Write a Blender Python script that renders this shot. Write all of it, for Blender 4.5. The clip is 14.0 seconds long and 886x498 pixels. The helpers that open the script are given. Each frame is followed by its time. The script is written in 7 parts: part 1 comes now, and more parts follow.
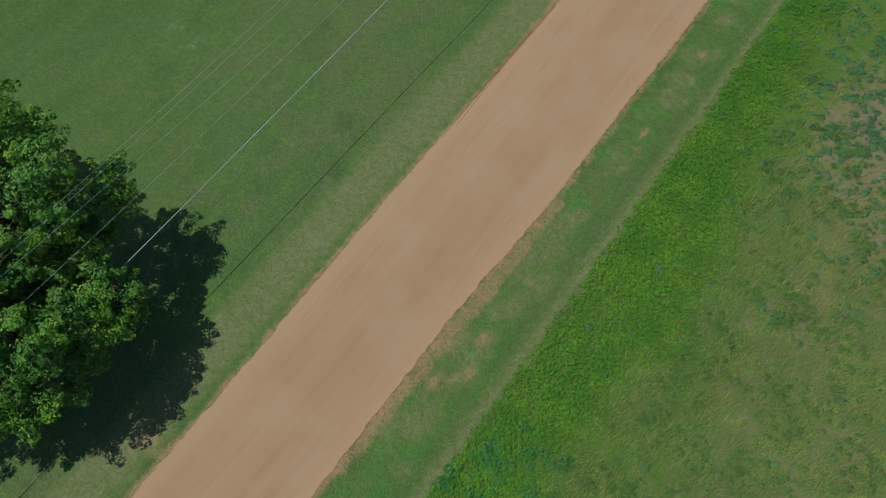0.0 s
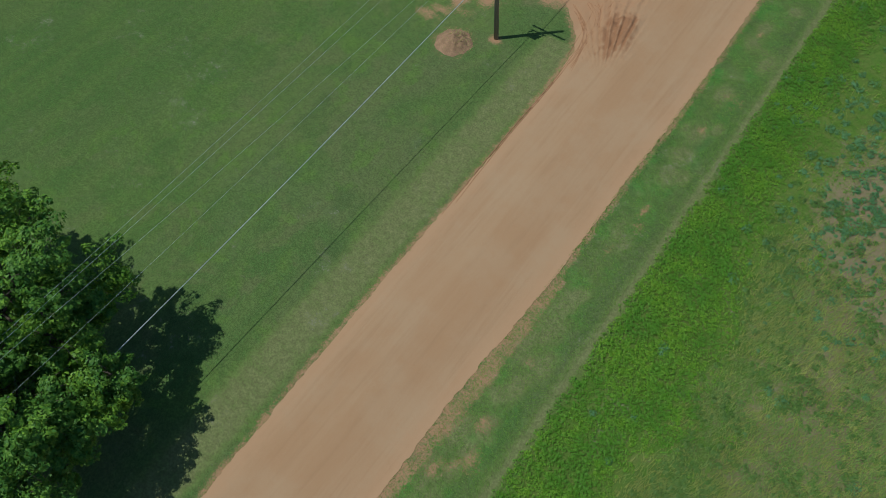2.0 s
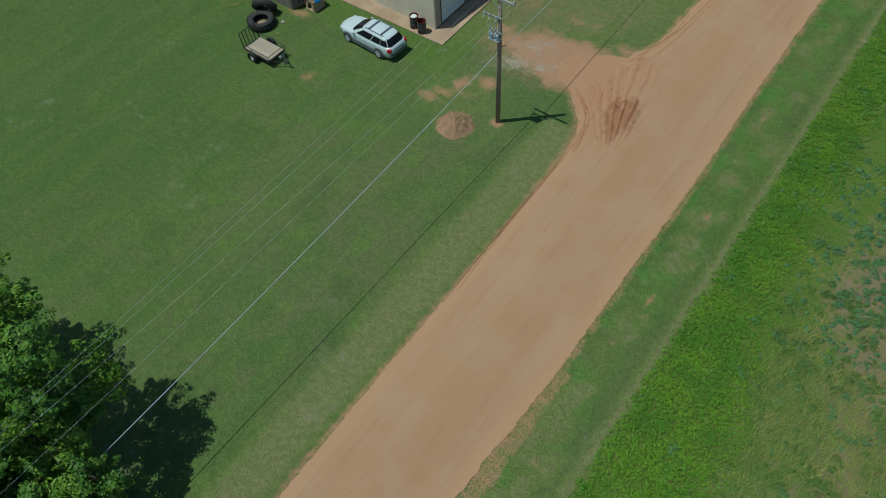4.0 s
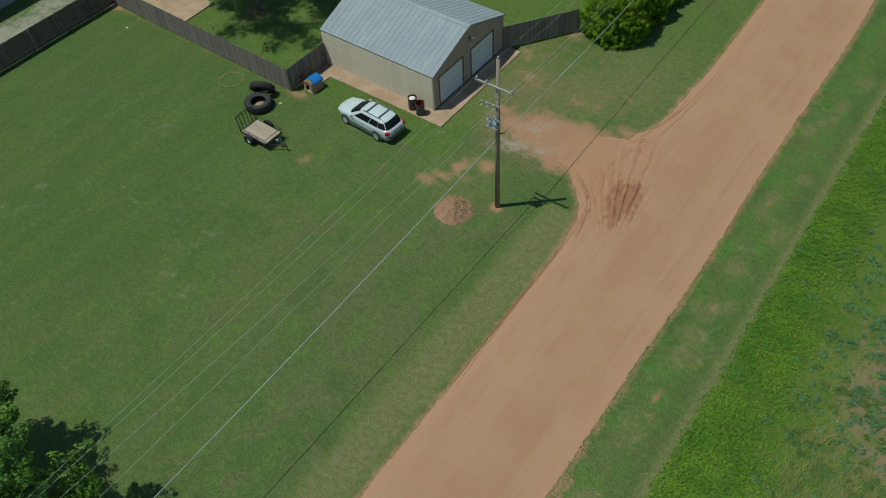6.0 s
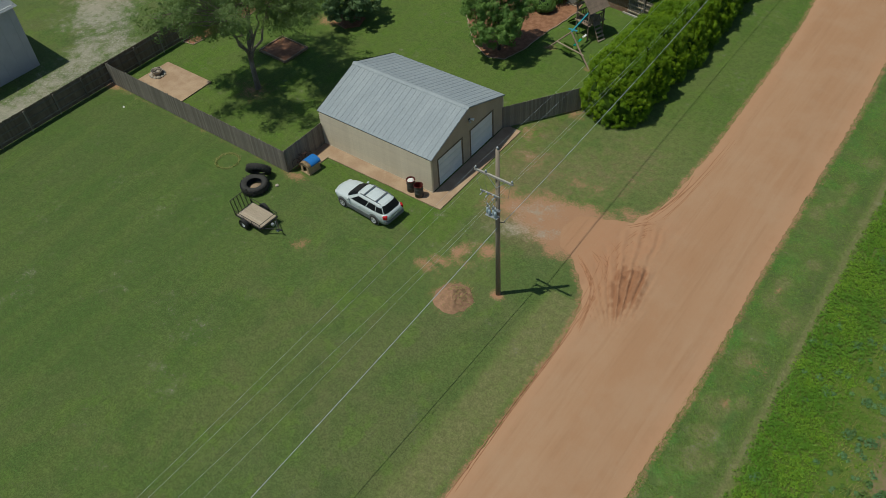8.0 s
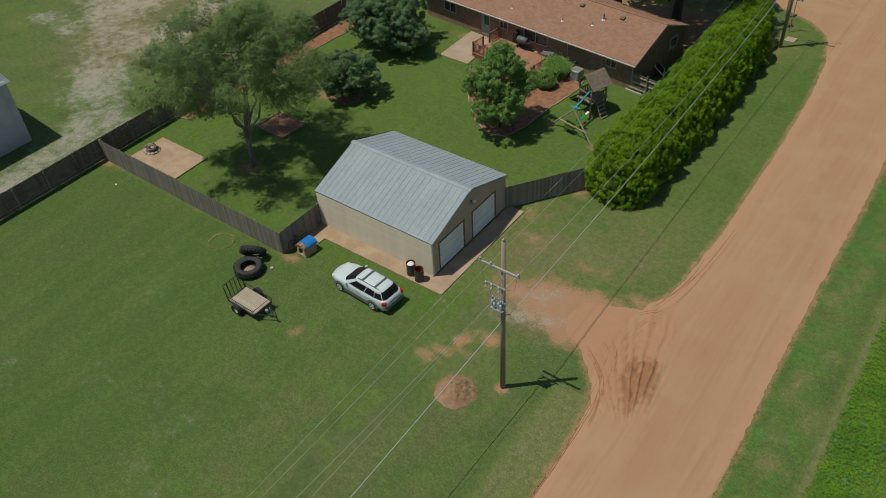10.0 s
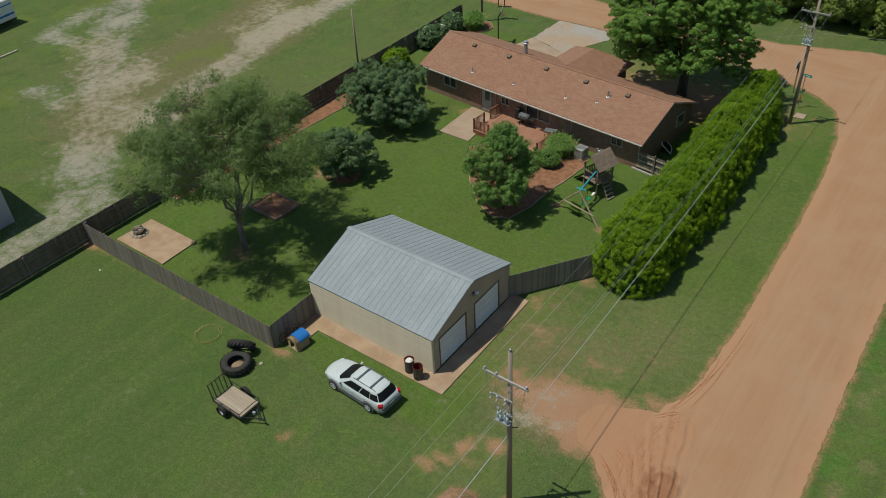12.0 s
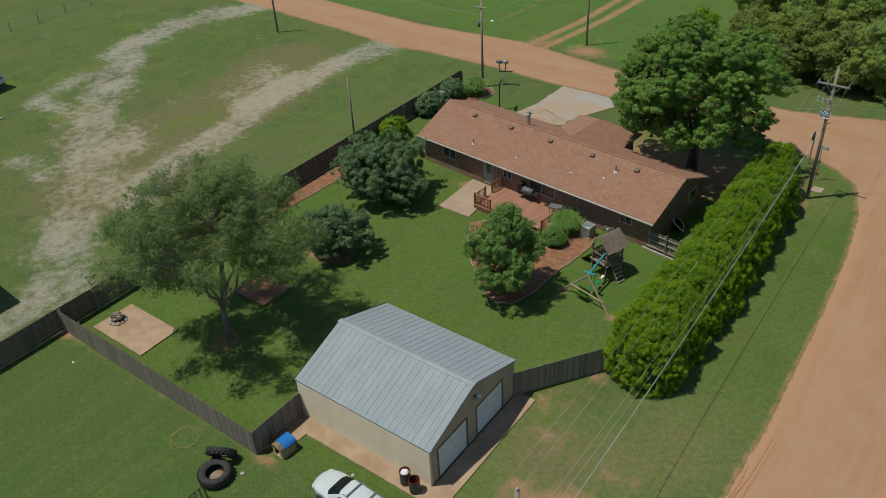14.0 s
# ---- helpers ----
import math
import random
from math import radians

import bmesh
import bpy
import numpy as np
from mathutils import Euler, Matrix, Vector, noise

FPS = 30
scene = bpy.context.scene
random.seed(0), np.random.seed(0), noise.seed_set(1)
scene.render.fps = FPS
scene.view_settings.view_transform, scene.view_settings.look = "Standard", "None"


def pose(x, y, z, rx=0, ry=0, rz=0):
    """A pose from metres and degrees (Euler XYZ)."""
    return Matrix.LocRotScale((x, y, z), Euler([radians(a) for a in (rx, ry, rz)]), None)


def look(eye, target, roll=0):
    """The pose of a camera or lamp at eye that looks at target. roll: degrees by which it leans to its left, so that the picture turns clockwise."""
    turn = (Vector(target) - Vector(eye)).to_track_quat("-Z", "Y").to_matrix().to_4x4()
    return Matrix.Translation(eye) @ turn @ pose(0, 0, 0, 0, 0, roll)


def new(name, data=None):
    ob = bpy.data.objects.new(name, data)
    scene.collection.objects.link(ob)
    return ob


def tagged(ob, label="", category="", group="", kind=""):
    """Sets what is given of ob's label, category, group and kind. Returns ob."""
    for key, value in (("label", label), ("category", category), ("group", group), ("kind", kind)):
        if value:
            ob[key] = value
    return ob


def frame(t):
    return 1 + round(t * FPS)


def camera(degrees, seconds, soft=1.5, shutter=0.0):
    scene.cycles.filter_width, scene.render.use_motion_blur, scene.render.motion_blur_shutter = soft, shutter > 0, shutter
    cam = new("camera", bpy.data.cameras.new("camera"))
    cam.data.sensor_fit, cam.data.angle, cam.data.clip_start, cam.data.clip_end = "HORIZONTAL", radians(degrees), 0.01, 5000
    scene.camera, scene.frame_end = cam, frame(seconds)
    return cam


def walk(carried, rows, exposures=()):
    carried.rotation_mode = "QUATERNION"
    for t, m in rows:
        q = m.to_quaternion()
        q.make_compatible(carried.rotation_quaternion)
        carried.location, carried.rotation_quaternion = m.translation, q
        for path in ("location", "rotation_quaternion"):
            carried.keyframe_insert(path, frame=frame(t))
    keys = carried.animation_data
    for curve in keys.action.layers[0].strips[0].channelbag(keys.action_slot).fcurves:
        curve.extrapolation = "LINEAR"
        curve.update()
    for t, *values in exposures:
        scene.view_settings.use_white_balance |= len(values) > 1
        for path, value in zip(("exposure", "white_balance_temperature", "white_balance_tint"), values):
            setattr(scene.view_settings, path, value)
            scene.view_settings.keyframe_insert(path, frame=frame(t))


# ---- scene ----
cam = camera(57.6, 14.0, 0.6)
PATH = [
    (0, (20.591, -31.177, 33.306), (19.967, -30.442, 31.554), -4.6),
    (0.5, (20.502, -30.817, 33.406), (19.857, -30.063, 31.669), -4.8),
    (1, (20.249, -30.569, 33.479), (19.592, -29.792, 31.757), -4.5),
    (1.5, (20.163, -30.269, 33.531), (19.486, -29.471, 31.827), -4.6),
    (2, (19.891, -29.935, 33.613), (19.2, -29.116, 31.925), -4.5),
    (2.5, (19.626, -29.592, 33.698), (18.918, -28.752, 32.027), -4.4),
    (3, (19.336, -29.292, 33.685), (18.612, -28.425, 32.035), -4.1),
    (5.5, (17.978, -26.91, 33.891), (17.168, -25.938, 32.343), -4.1),
    (6, (17.717, -26.373, 33.968), (16.89, -25.382, 32.44), -4.2),
    (6.5, (17.433, -25.869, 34.164), (16.591, -24.86, 32.656), -4.3),
    (7, (17.229, -25.345, 34.022), (16.367, -24.314, 32.541), -4.4),
    (7.5, (16.8, -24.872, 34.146), (15.928, -23.821, 32.685), -4.2),
    (8, (16.453, -24.336, 34.223), (15.566, -23.267, 32.783), -4.3),
    (10.5, (14.176, -21.939, 34.048), (13.23, -20.76, 32.738), -3.5),
    (11, (13.709, -21.277, 33.9), (12.748, -20.079, 32.619), -3.5),
    (11.5, (13.131, -20.566, 33.934), (12.161, -19.349, 32.678), -3.4),
    (12, (12.455, -19.7, 33.946), (11.476, -18.466, 32.713), -3.4),
    (12.5, (11.86, -18.82, 33.91), (10.87, -17.568, 32.705), -3.3),
    (13, (11.17, -17.912, 33.898), (10.17, -16.643, 32.719), -3.3),
    (13.5, (10.466, -16.957, 33.936), (9.458, -15.676, 32.777), -3.3),
    (14, (9.865, -15.964, 33.963), (8.848, -14.675, 32.821), -3.4),
]
EXPOSURES = [(0.0, -0.14, 5690, -9.5), (3.0, -0.15, 5720, -8.5), (5.3, -0.17, 5850, -7), (6.5, -0.17, 6270, -2), (8.0, -0.16, 6500, 1), (11.0, -0.1, 6600, 2.5), (14.0, -0.08, 6530, 4)]
walk(cam, [(t, look(eye, target, roll)) for t, eye, target, roll in PATH], EXPOSURES)
SUN_POWER, SKY_POWER = 3.75, 0.078


# ---------------------------------------------------------------- world and sun
SUN_EL, SUN_AZ = 69.0, 222.5      # degrees; azimuth from +x, anticlockwise
world = bpy.data.worlds.new("world")
scene.world = world
world.use_nodes = True
wn = world.node_tree
sky = wn.nodes.new("ShaderNodeTexSky")
sky.sky_type, sky.sun_disc = "NISHITA", False
sky.sun_elevation, sky.sun_rotation = radians(SUN_EL), radians(90 - SUN_AZ)
sky.air_density, sky.dust_density, sky.ozone_density = 1.1, 0.5, 2.2
wn.nodes["Background"].inputs[1].default_value = SKY_POWER
wn.links.new(sky.outputs[0], wn.nodes["Background"].inputs[0])
lamp = bpy.data.lights.new("sun", "SUN")
lamp.energy, lamp.angle, lamp.color = SUN_POWER, radians(0.53), (1.0, 0.945, 0.84)
sun = new("sun", lamp)
sun.matrix_basis = look((0, 0, 0), (-math.cos(radians(SUN_EL)) * math.cos(radians(SUN_AZ)), -math.cos(radians(SUN_EL)) * math.sin(radians(SUN_AZ)), -math.sin(radians(SUN_EL))))


# ---------------------------------------------------------------- mesh helpers
class MB:
    """Collects faces for one mesh."""

    def __init__(self):
        self.v, self.f = [], []

    def add(self, vs, fs):
        n = len(self.v)
        self.v += [tuple(p) for p in vs]
        self.f += [tuple(i + n for i in f) for f in fs]
        return self

    def box(self, c, s, m=None, ch=0.0):
        """A box of centre c and size s, with small chamfers, turned by m."""
        hx, hy, hz = s[0] / 2, s[1] / 2, s[2] / 2
        cen = Vector(c)
        if ch <= 0:
            vs = [Vector((x, y, z)) for x in (-hx, hx) for y in (-hy, hy) for z in (-hz, hz)]
            fs = [(0, 1, 3, 2), (4, 6, 7, 5), (0, 4, 5, 1), (2, 3, 7, 6), (0, 2, 6, 4), (1, 5, 7, 3)]
        else:
            vs, fs = [], []
            idx = {}
            for sx in (-1, 1):
                for sy in (-1, 1):
                    for sz in (-1, 1):
                        for a in range(3):
                            d = [hx - ch, hy - ch, hz - ch]
                            d[a] += ch
                            idx[sx, sy, sz, a] = len(vs)
                            vs.append(Vector((sx * d[0], sy * d[1], sz * d[2])))
            for a in range(3):
                b, c2 = (a + 1) % 3, (a + 2) % 3
                for s1 in (-1, 1):
                    q = []
                    for sb, sc in ((-1, -1), (1, -1), (1, 1), (-1, 1)):
                        k = [0, 0, 0]
                        k[a], k[b], k[c2] = s1, sb, sc
                        q.append(idx[k[0], k[1], k[2], a])
                    fs.append(q if s1 > 0 else q[::-1])
                for sb in (-1, 1):
                    for sc in (-1, 1):
                        q = []
                        for s1, ax in ((-1, b), (1, b), (1, c2), (-1, c2)):
                            k = [0, 0, 0]
                            k[a], k[b], k[c2] = s1, sb, sc
                            q.append(idx[k[0], k[1], k[2], ax])
                        fs.append(q if sb * sc < 0 else q[::-1])
            for sx in (-1, 1):
                for sy in (-1, 1):
                    for sz in (-1, 1):
                        q = [idx[sx, sy, sz, a] for a in range(3)]
                        fs.append(q if sx * sy * sz > 0 else q[::-1])
        if m is not None:
            vs = [m @ p for p in vs]
        return self.add([p + cen for p in vs], fs)

    def tube(self, pts, radii, n=8, cap=True):
        """A tube through points."""
        pts = [Vector(p) for p in pts]
        if isinstance(radii, (int, float)):
            radii = [radii] * len(pts)
        rings, ref = [], None
        for i, p in enumerate(pts):
            d = (pts[min(i + 1, len(pts) - 1)] - pts[max(i - 1, 0)]).normalized()
            if ref is None:
                ref = Vector((0, 0, 1)) if abs(d.z) < 0.9 else Vector((1, 0, 0))
            a = d.cross(ref).normalized()
            b = d.cross(a).normalized()
            rings.append([p + (a * math.cos(2 * math.pi * k / n) + b * math.sin(2 * math.pi * k / n)) * radii[i] for k in range(n)])
        base = len(self.v)
        for r in rings:
            self.v += [tuple(p) for p in r]
        for i in range(len(rings) - 1):
            for k in range(n):
                a0, a1 = base + i * n + k, base + i * n + (k + 1) % n
                self.f.append((a0, a0 + n, a1 + n, a1))
        if cap:
            self.f.append(tuple(base + k for k in range(n)))
            self.f.append(tuple(base + (len(rings) - 1) * n + k for k in reversed(range(n))))
        return self

    def lathe(self, prof, n=16, c=(0, 0, 0), m=None):
        """Turns a profile of (r, z) about z."""
        vs = [Vector((r * math.cos(2 * math.pi * k / n), r * math.sin(2 * math.pi * k / n), z)) for r, z in prof for k in range(n)]
        if m is not None:
            vs = [m @ p for p in vs]
        fs = [(i * n + k, i * n + (k + 1) % n, (i + 1) * n + (k + 1) % n, (i + 1) * n + k) for i in range(len(prof) - 1) for k in range(n)]
        return self.add([p + Vector(c) for p in vs], fs)

    def prism(self, poly, z0, z1):
        """An upright prism on a polygon (x, y), anticlockwise."""
        n = len(poly)
        vs = [(x, y, z0) for x, y in poly] + [(x, y, z1) for x, y in poly]
        fs = [tuple(reversed(range(n))), tuple(range(n, 2 * n))] + [(k, (k + 1) % n, n + (k + 1) % n, n + k) for k in range(n)]
        return self.add(vs, fs)

    def mesh(self, name, smooth=False):
        me = bpy.data.meshes.new(name)
        me.from_pydata(self.v, [], self.f)
        if smooth:
            me.shade_smooth()
        me.update()
        return me


def loose_mesh(name, corners):
    """A mesh of loose faces from an array (n, corners, 3)."""
    n, k = corners.shape[:2]
    me = bpy.data.meshes.new(name)
    me.vertices.add(k * n)
    me.vertices.foreach_set("co", np.ascontiguousarray(corners, np.float32).ravel())
    me.loops.add(k * n)
    me.loops.foreach_set("vertex_index", np.arange(k * n, dtype=np.int32))
    me.polygons.add(n)
    me.polygons.foreach_set("loop_start", np.arange(0, k * n, k, dtype=np.int32))
    me.update(calc_edges=True)
    return me


def thing(name, at=(0, 0, 0), turn=0.0, label="", category="", group="", kind=""):
    ob = new(name)
    ob.matrix_basis = pose(*at, 0, 0, turn)
    return tagged(ob, label, category, group, kind)


def part(name, mb, material, parent, label="", smooth=False):
    me = mb.mesh(name, smooth) if isinstance(mb, MB) else mb
    if not me.materials:
        me.materials.append(material)
    ob = new(name, me)
    ob.parent = parent
    return tagged(ob, label)


def solid(name, mb, material, label="", category="", group="", kind="", smooth=False, at=None):
    me = mb.mesh(name, smooth) if isinstance(mb, MB) else mb
    if not me.materials:
        me.materials.append(material)
    ob = new(name, me)
    if at is not None:
        ob.matrix_basis = at
    return tagged(ob, label, category, group, kind)


# ---------------------------------------------------------------- materials
class NT:
    """A short way to wire shader nodes."""

    def __init__(self, name):
        self.m = bpy.data.materials.new(name)
        self.m.use_nodes = True
        self.t = self.m.node_tree
        self.b = self.t.nodes["Principled BSDF"]
        self.b.inputs["Specular IOR Level"].default_value = 0.3

    def n(self, kind):
        return self.t.nodes.new("ShaderNode" + kind)

    def put(self, node, key, v):
        if isinstance(v, bpy.types.NodeSocket):
            self.t.links.new(v, node.inputs[key])
        elif v is not None:
            node.inputs[key].default_value = v

    def coords(self, scale=(1, 1, 1), out="Object"):
        tc = self.n("TexCoord")
        mp = self.n("Mapping")
        self.put(mp, 0, tc.outputs[out])
        mp.inputs["Scale"].default_value = scale
        return mp.outputs[0]

    def noise(self, scale, detail=3.0, rough=0.55, vec=None, dist=0.0):
        nd = self.n("TexNoise")
        self.put(nd, "Vector", vec if vec is not None else self.coords())
        nd.inputs["Scale"].default_value = scale
        nd.inputs["Detail"].default_value = detail
        nd.inputs["Roughness"].default_value = rough
        nd.inputs["Distortion"].default_value = dist
        return nd.outputs[0]

    def ramp(self, x, lo, hi, a=0.0, b=1.0):
        mr = self.n("MapRange")
        mr.interpolation_type = "SMOOTHSTEP"
        self.put(mr, 0, x)
        for i, v in enumerate((lo, hi, a, b)):
            self.put(mr, 1 + i, v)
        return mr.outputs[0]

    def math(self, op, a, b=0.0, c=None):
        nd = self.n("Math")
        nd.operation = op
        self.put(nd, 0, a)
        self.put(nd, 1, b)
        if c is not None:
            self.put(nd, 2, c)
        return nd.outputs[0]

    def mix(self, f, a, b):
        nd = self.n("Mix")
        nd.data_type = "RGBA"
        self.put(nd, 0, f)
        self.put(nd, 6, (*a, 1) if isinstance(a, tuple) and len(a) == 3 else a)
        self.put(nd, 7, (*b, 1) if isinstance(b, tuple) and len(b) == 3 else b)
        return nd.outputs[2]

    def attr(self, name):
        nd = self.n("Attribute")
        nd.attribute_name = name
        return nd.outputs["Fac"]

    def bump(self, height, strength=0.4, dist=0.02):
        bp = self.n("Bump")
        bp.inputs["Strength"].default_value = strength
        bp.inputs["Distance"].default_value = dist
        self.put(bp, "Height", height)
        self.put(self.b, "Normal", bp.outputs[0])

    def done(self, col, rough=0.8, metal=0.0):
        self.put(self.b, "Base Color", (*col, 1) if isinstance(col, tuple) and len(col) == 3 else col)
        self.put(self.b, "Roughness", rough)
        self.put(self.b, "Metallic", metal)
        return self.m


def mat(name, a, b=None, scale=4.0, rough=0.7, metal=0.0, bump=0.0, fine=40.0, stretch=(1, 1, 1), rand=0.0, spec=None):
    """A surface of two tones in broad patches, with fine grain and relief; rand: how far pieces differ."""
    t = NT(name)
    b = b or tuple(c * 0.75 for c in a)
    vec = t.coords(stretch)
    big = t.ramp(t.noise(scale, 4, 0.6, vec), 0.35, 0.65)
    small = t.noise(fine, 2, 0.5, vec)
    col = t.mix(big, a, b)
    col = t.mix(t.ramp(small, 0.3, 0.7, 0.0, 0.35), col, tuple(c * 0.6 for c in b))
    if rand:
        k = t.math("MULTIPLY_ADD", t.n("ObjectInfo").outputs["Random"], rand, 1 - rand / 2)
        hs = t.n("HueSaturation")
        t.put(hs, "Value", k)
        t.put(hs, "Color", col)
        col = hs.outputs[0]
    if bump:
        t.bump(small, bump, 0.01)
    if spec is not None:
        t.b.inputs["Specular IOR Level"].default_value = spec
    return t.done(col, t.ramp(big, 0, 1, rough * 0.9, min(1, rough * 1.1)), metal)


def leaf_mat(name, a, b, c, trans=0.35):
    """Leaves: three greens by leaf, some light through them."""
    t = NT(name)
    r = t.n("NewGeometry").outputs["Random Per Island"]
    big = t.ramp(t.noise(0.55, 2), 0.38, 0.62)
    col = t.mix(t.ramp(r, 0.0, 1.0), a, b)
    col = t.mix(t.math("MULTIPLY", big, 0.65), col, c)
    t.done(col, 0.55)
    t.b.inputs["Specular IOR Level"].default_value = 0.25
    tr = t.n("BsdfTranslucent")
    t.put(tr, 0, t.mix(0.5, col, (0.16, 0.24, 0.03)))
    mx = t.n("MixShader")
    mx.inputs[0].default_value = trans
    out = t.t.nodes["Material Output"]
    t.t.links.new(t.b.outputs[0], mx.inputs[1])
    t.t.links.new(tr.outputs[0], mx.inputs[2])
    t.t.links.new(mx.outputs[0], out.inputs[0])
    return t.m


def ground_mat():
    t = NT("ground_cover")
    soil, gravel, dry, weed, lush = (t.attr(k) for k in ("soil", "gravel", "dry", "weed", "lush"))
    n0, n1, n2, n3 = t.noise(0.07, 3, 0.5), t.noise(0.22, 5, 0.6), t.noise(1.3, 5, 0.65), t.noise(9, 4, 0.7)
    n4 = t.noise(45, 2, 0.6)
    stripes = t.noise(0.8, 2, 0.5, t.coords((1.0, 0.12, 1)))
    # mown turf
    g = t.mix(t.ramp(n1, 0.35, 0.65), (0.064, 0.116, 0.03), (0.094, 0.13, 0.047))
    g = t.mix(t.ramp(t.noise(0.075, 3, 0.5, t.coords((1.0, 0.75, 1))), 0.42, 0.58, 0, 0.8), g, (0.112, 0.124, 0.054))
    g = t.mix(t.ramp(t.noise(0.13, 3, 0.55, None, 0.8), 0.47, 0.6, 0, 0.7), g, (0.058, 0.118, 0.028))
    g = t.mix(t.ramp(t.noise(0.33, 4, 0.6, None, 0.9), 0.5, 0.64, 0, 0.75), g, (0.118, 0.126, 0.056))
    g = t.mix(t.ramp(t.noise(0.5, 4, 0.65, None, 0.5), 0.52, 0.64, 0, 0.75), g, (0.092, 0.156, 0.03))
    g = t.mix(t.ramp(t.noise(0.24, 4, 0.6, None, 0.5), 0.54, 0.64, 0, 0.6), g, (0.045, 0.085, 0.026))
    g = t.mix(t.math("MULTIPLY", lush, t.ramp(n1, 0.3, 0.7, 0.4, 0.75)), g, (0.075, 0.155, 0.011))
    g = t.mix(t.math("MULTIPLY", t.attr("deep"), 0.6), g, (0.052, 0.102, 0.024))
    g = t.mix(t.ramp(n2, 0.45, 0.66, 0, 0.35), g, (0.05, 0.088, 0.025))
    g = t.mix(t.ramp(stripes, 0.42, 0.62, 0, 0.3), g, (0.108, 0.15, 0.038))
    g = t.mix(t.math("MULTIPLY", t.attr("fresh"), t.ramp(t.noise(0.6, 4, 0.6), 0.4, 0.62, 0, 0.75)), g, (0.062, 0.185, 0.03))
    # dry and thin turf
    d = t.math("ADD", dry, t.math("MULTIPLY_ADD", n2, 1.2, -0.6))
    d = t.math("ADD", d, t.math("MULTIPLY_ADD", n3, 0.9, -0.45))
    g = t.mix(t.ramp(d, 0.1, 0.65, 0, 0.65), g, (0.138, 0.168, 0.052))
    g = t.mix(t.ramp(d, 0.5, 1.1, 0, 0.7), g, (0.19, 0.17, 0.085))
    g = t.mix(t.ramp(t.math("ADD", t.attr("brown"), t.math("MULTIPLY_ADD", n2, 1.2, -0.6)), 0.25, 0.85, 0, 0.75), g, (0.165, 0.135, 0.072))
    g = t.mix(t.math("MULTIPLY", t.attr("lot"), t.ramp(t.noise(0.16, 4, 0.6, None, 0.5), 0.54, 0.68, 0, 0.45)), g, (0.13, 0.175, 0.024))
    # blades and thatch, at two scales
    tone = t.n("HueSaturation")
    t.put(tone, "Color", g)
    t.put(tone, "Value", t.ramp(n3, 0.36, 0.62, 1.2, 0.74))
    g = tone.outputs[0]
    tone = t.n("HueSaturation")
    t.put(tone, "Color", g)
    t.put(tone, "Value", t.ramp(t.noise(3.2, 4, 0.65), 0.36, 0.62, 1.1, 0.86))
    g = tone.outputs[0]
    g = t.mix(t.ramp(t.noise(22, 3, 0.7), 0.46, 0.62, 0, 0.5), g, (0.138, 0.165, 0.056))
    g = t.mix(t.ramp(n4, 0.45, 0.7, 0, 0.45), g, (0.125, 0.15, 0.048))
    # rough weeds
    w = t.mix(t.ramp(n2, 0.35, 0.65), (0.088, 0.15, 0.022), (0.125, 0.155, 0.036))
    w = t.mix(t.ramp(n3, 0.45, 0.65, 0, 0.4), w, (0.05, 0.105, 0.018))
    w = t.mix(t.ramp(t.math("ADD", t.attr("brown"), t.math("MULTIPLY_ADD", n2, 1.4, -0.7)), 0.2, 0.9, 0, 0.85), w, (0.165, 0.14, 0.075))
    g = t.mix(weed, g, w)
    # bare soil
    s = t.math("ADD", soil, t.math("MULTIPLY_ADD", n3, 1.1, -0.55))
    s = t.math("ADD", s, t.math("MULTIPLY_ADD", n2, 0.9, -0.45))
    sm = t.ramp(s, 0.42, 0.9, 0, 0.98)
    sc = t.mix(t.ramp(n2, 0.35, 0.65), (0.345, 0.192, 0.113), (0.33, 0.174, 0.1))
    sc = t.mix(t.ramp(n4, 0.4, 0.7, 0, 0.4), sc, (0.37, 0.25, 0.16))
    sc = t.mix(t.math("MULTIPLY", weed, 0.9), sc, (0.195, 0.15, 0.093))
    g = t.mix(sm, g, sc)
    # crushed stone
    q = t.math("ADD", gravel, t.math("MULTIPLY_ADD", n3, 1.5, -0.75))
    q = t.math("ADD", q, t.math("MULTIPLY_ADD", n2, 1.8, -0.9))
    q = t.math("ADD", q, t.math("MULTIPLY_ADD", n1, 1.6, -0.8))
    qm = t.ramp(q, 0.25, 1.05, 0, 0.88)
    vor = t.n("TexVoronoi")
    t.put(vor, "Vector", t.coords())
    vor.inputs["Scale"].default_value = 4.5
    qc = t.mix(t.ramp(vor.outputs["Distance"], 0.1, 0.55), (0.38, 0.355, 0.305), (0.245, 0.228, 0.19))
    qc = t.mix(t.ramp(n1, 0.4, 0.6, 0, 0.5), qc, (0.34, 0.31, 0.25))
    qc = t.mix(t.math("MULTIPLY", t.attr("brown"), 0.55), qc, (0.37, 0.3, 0.215))
    g = t.mix(qm, g, qc)
    t.bump(t.math("ADD", n3, t.math("MULTIPLY", n4, 0.6)), 0.75, 0.05)
    t.b.inputs["Specular IOR Level"].default_value = 0.12
    return t.done(g, 0.95)


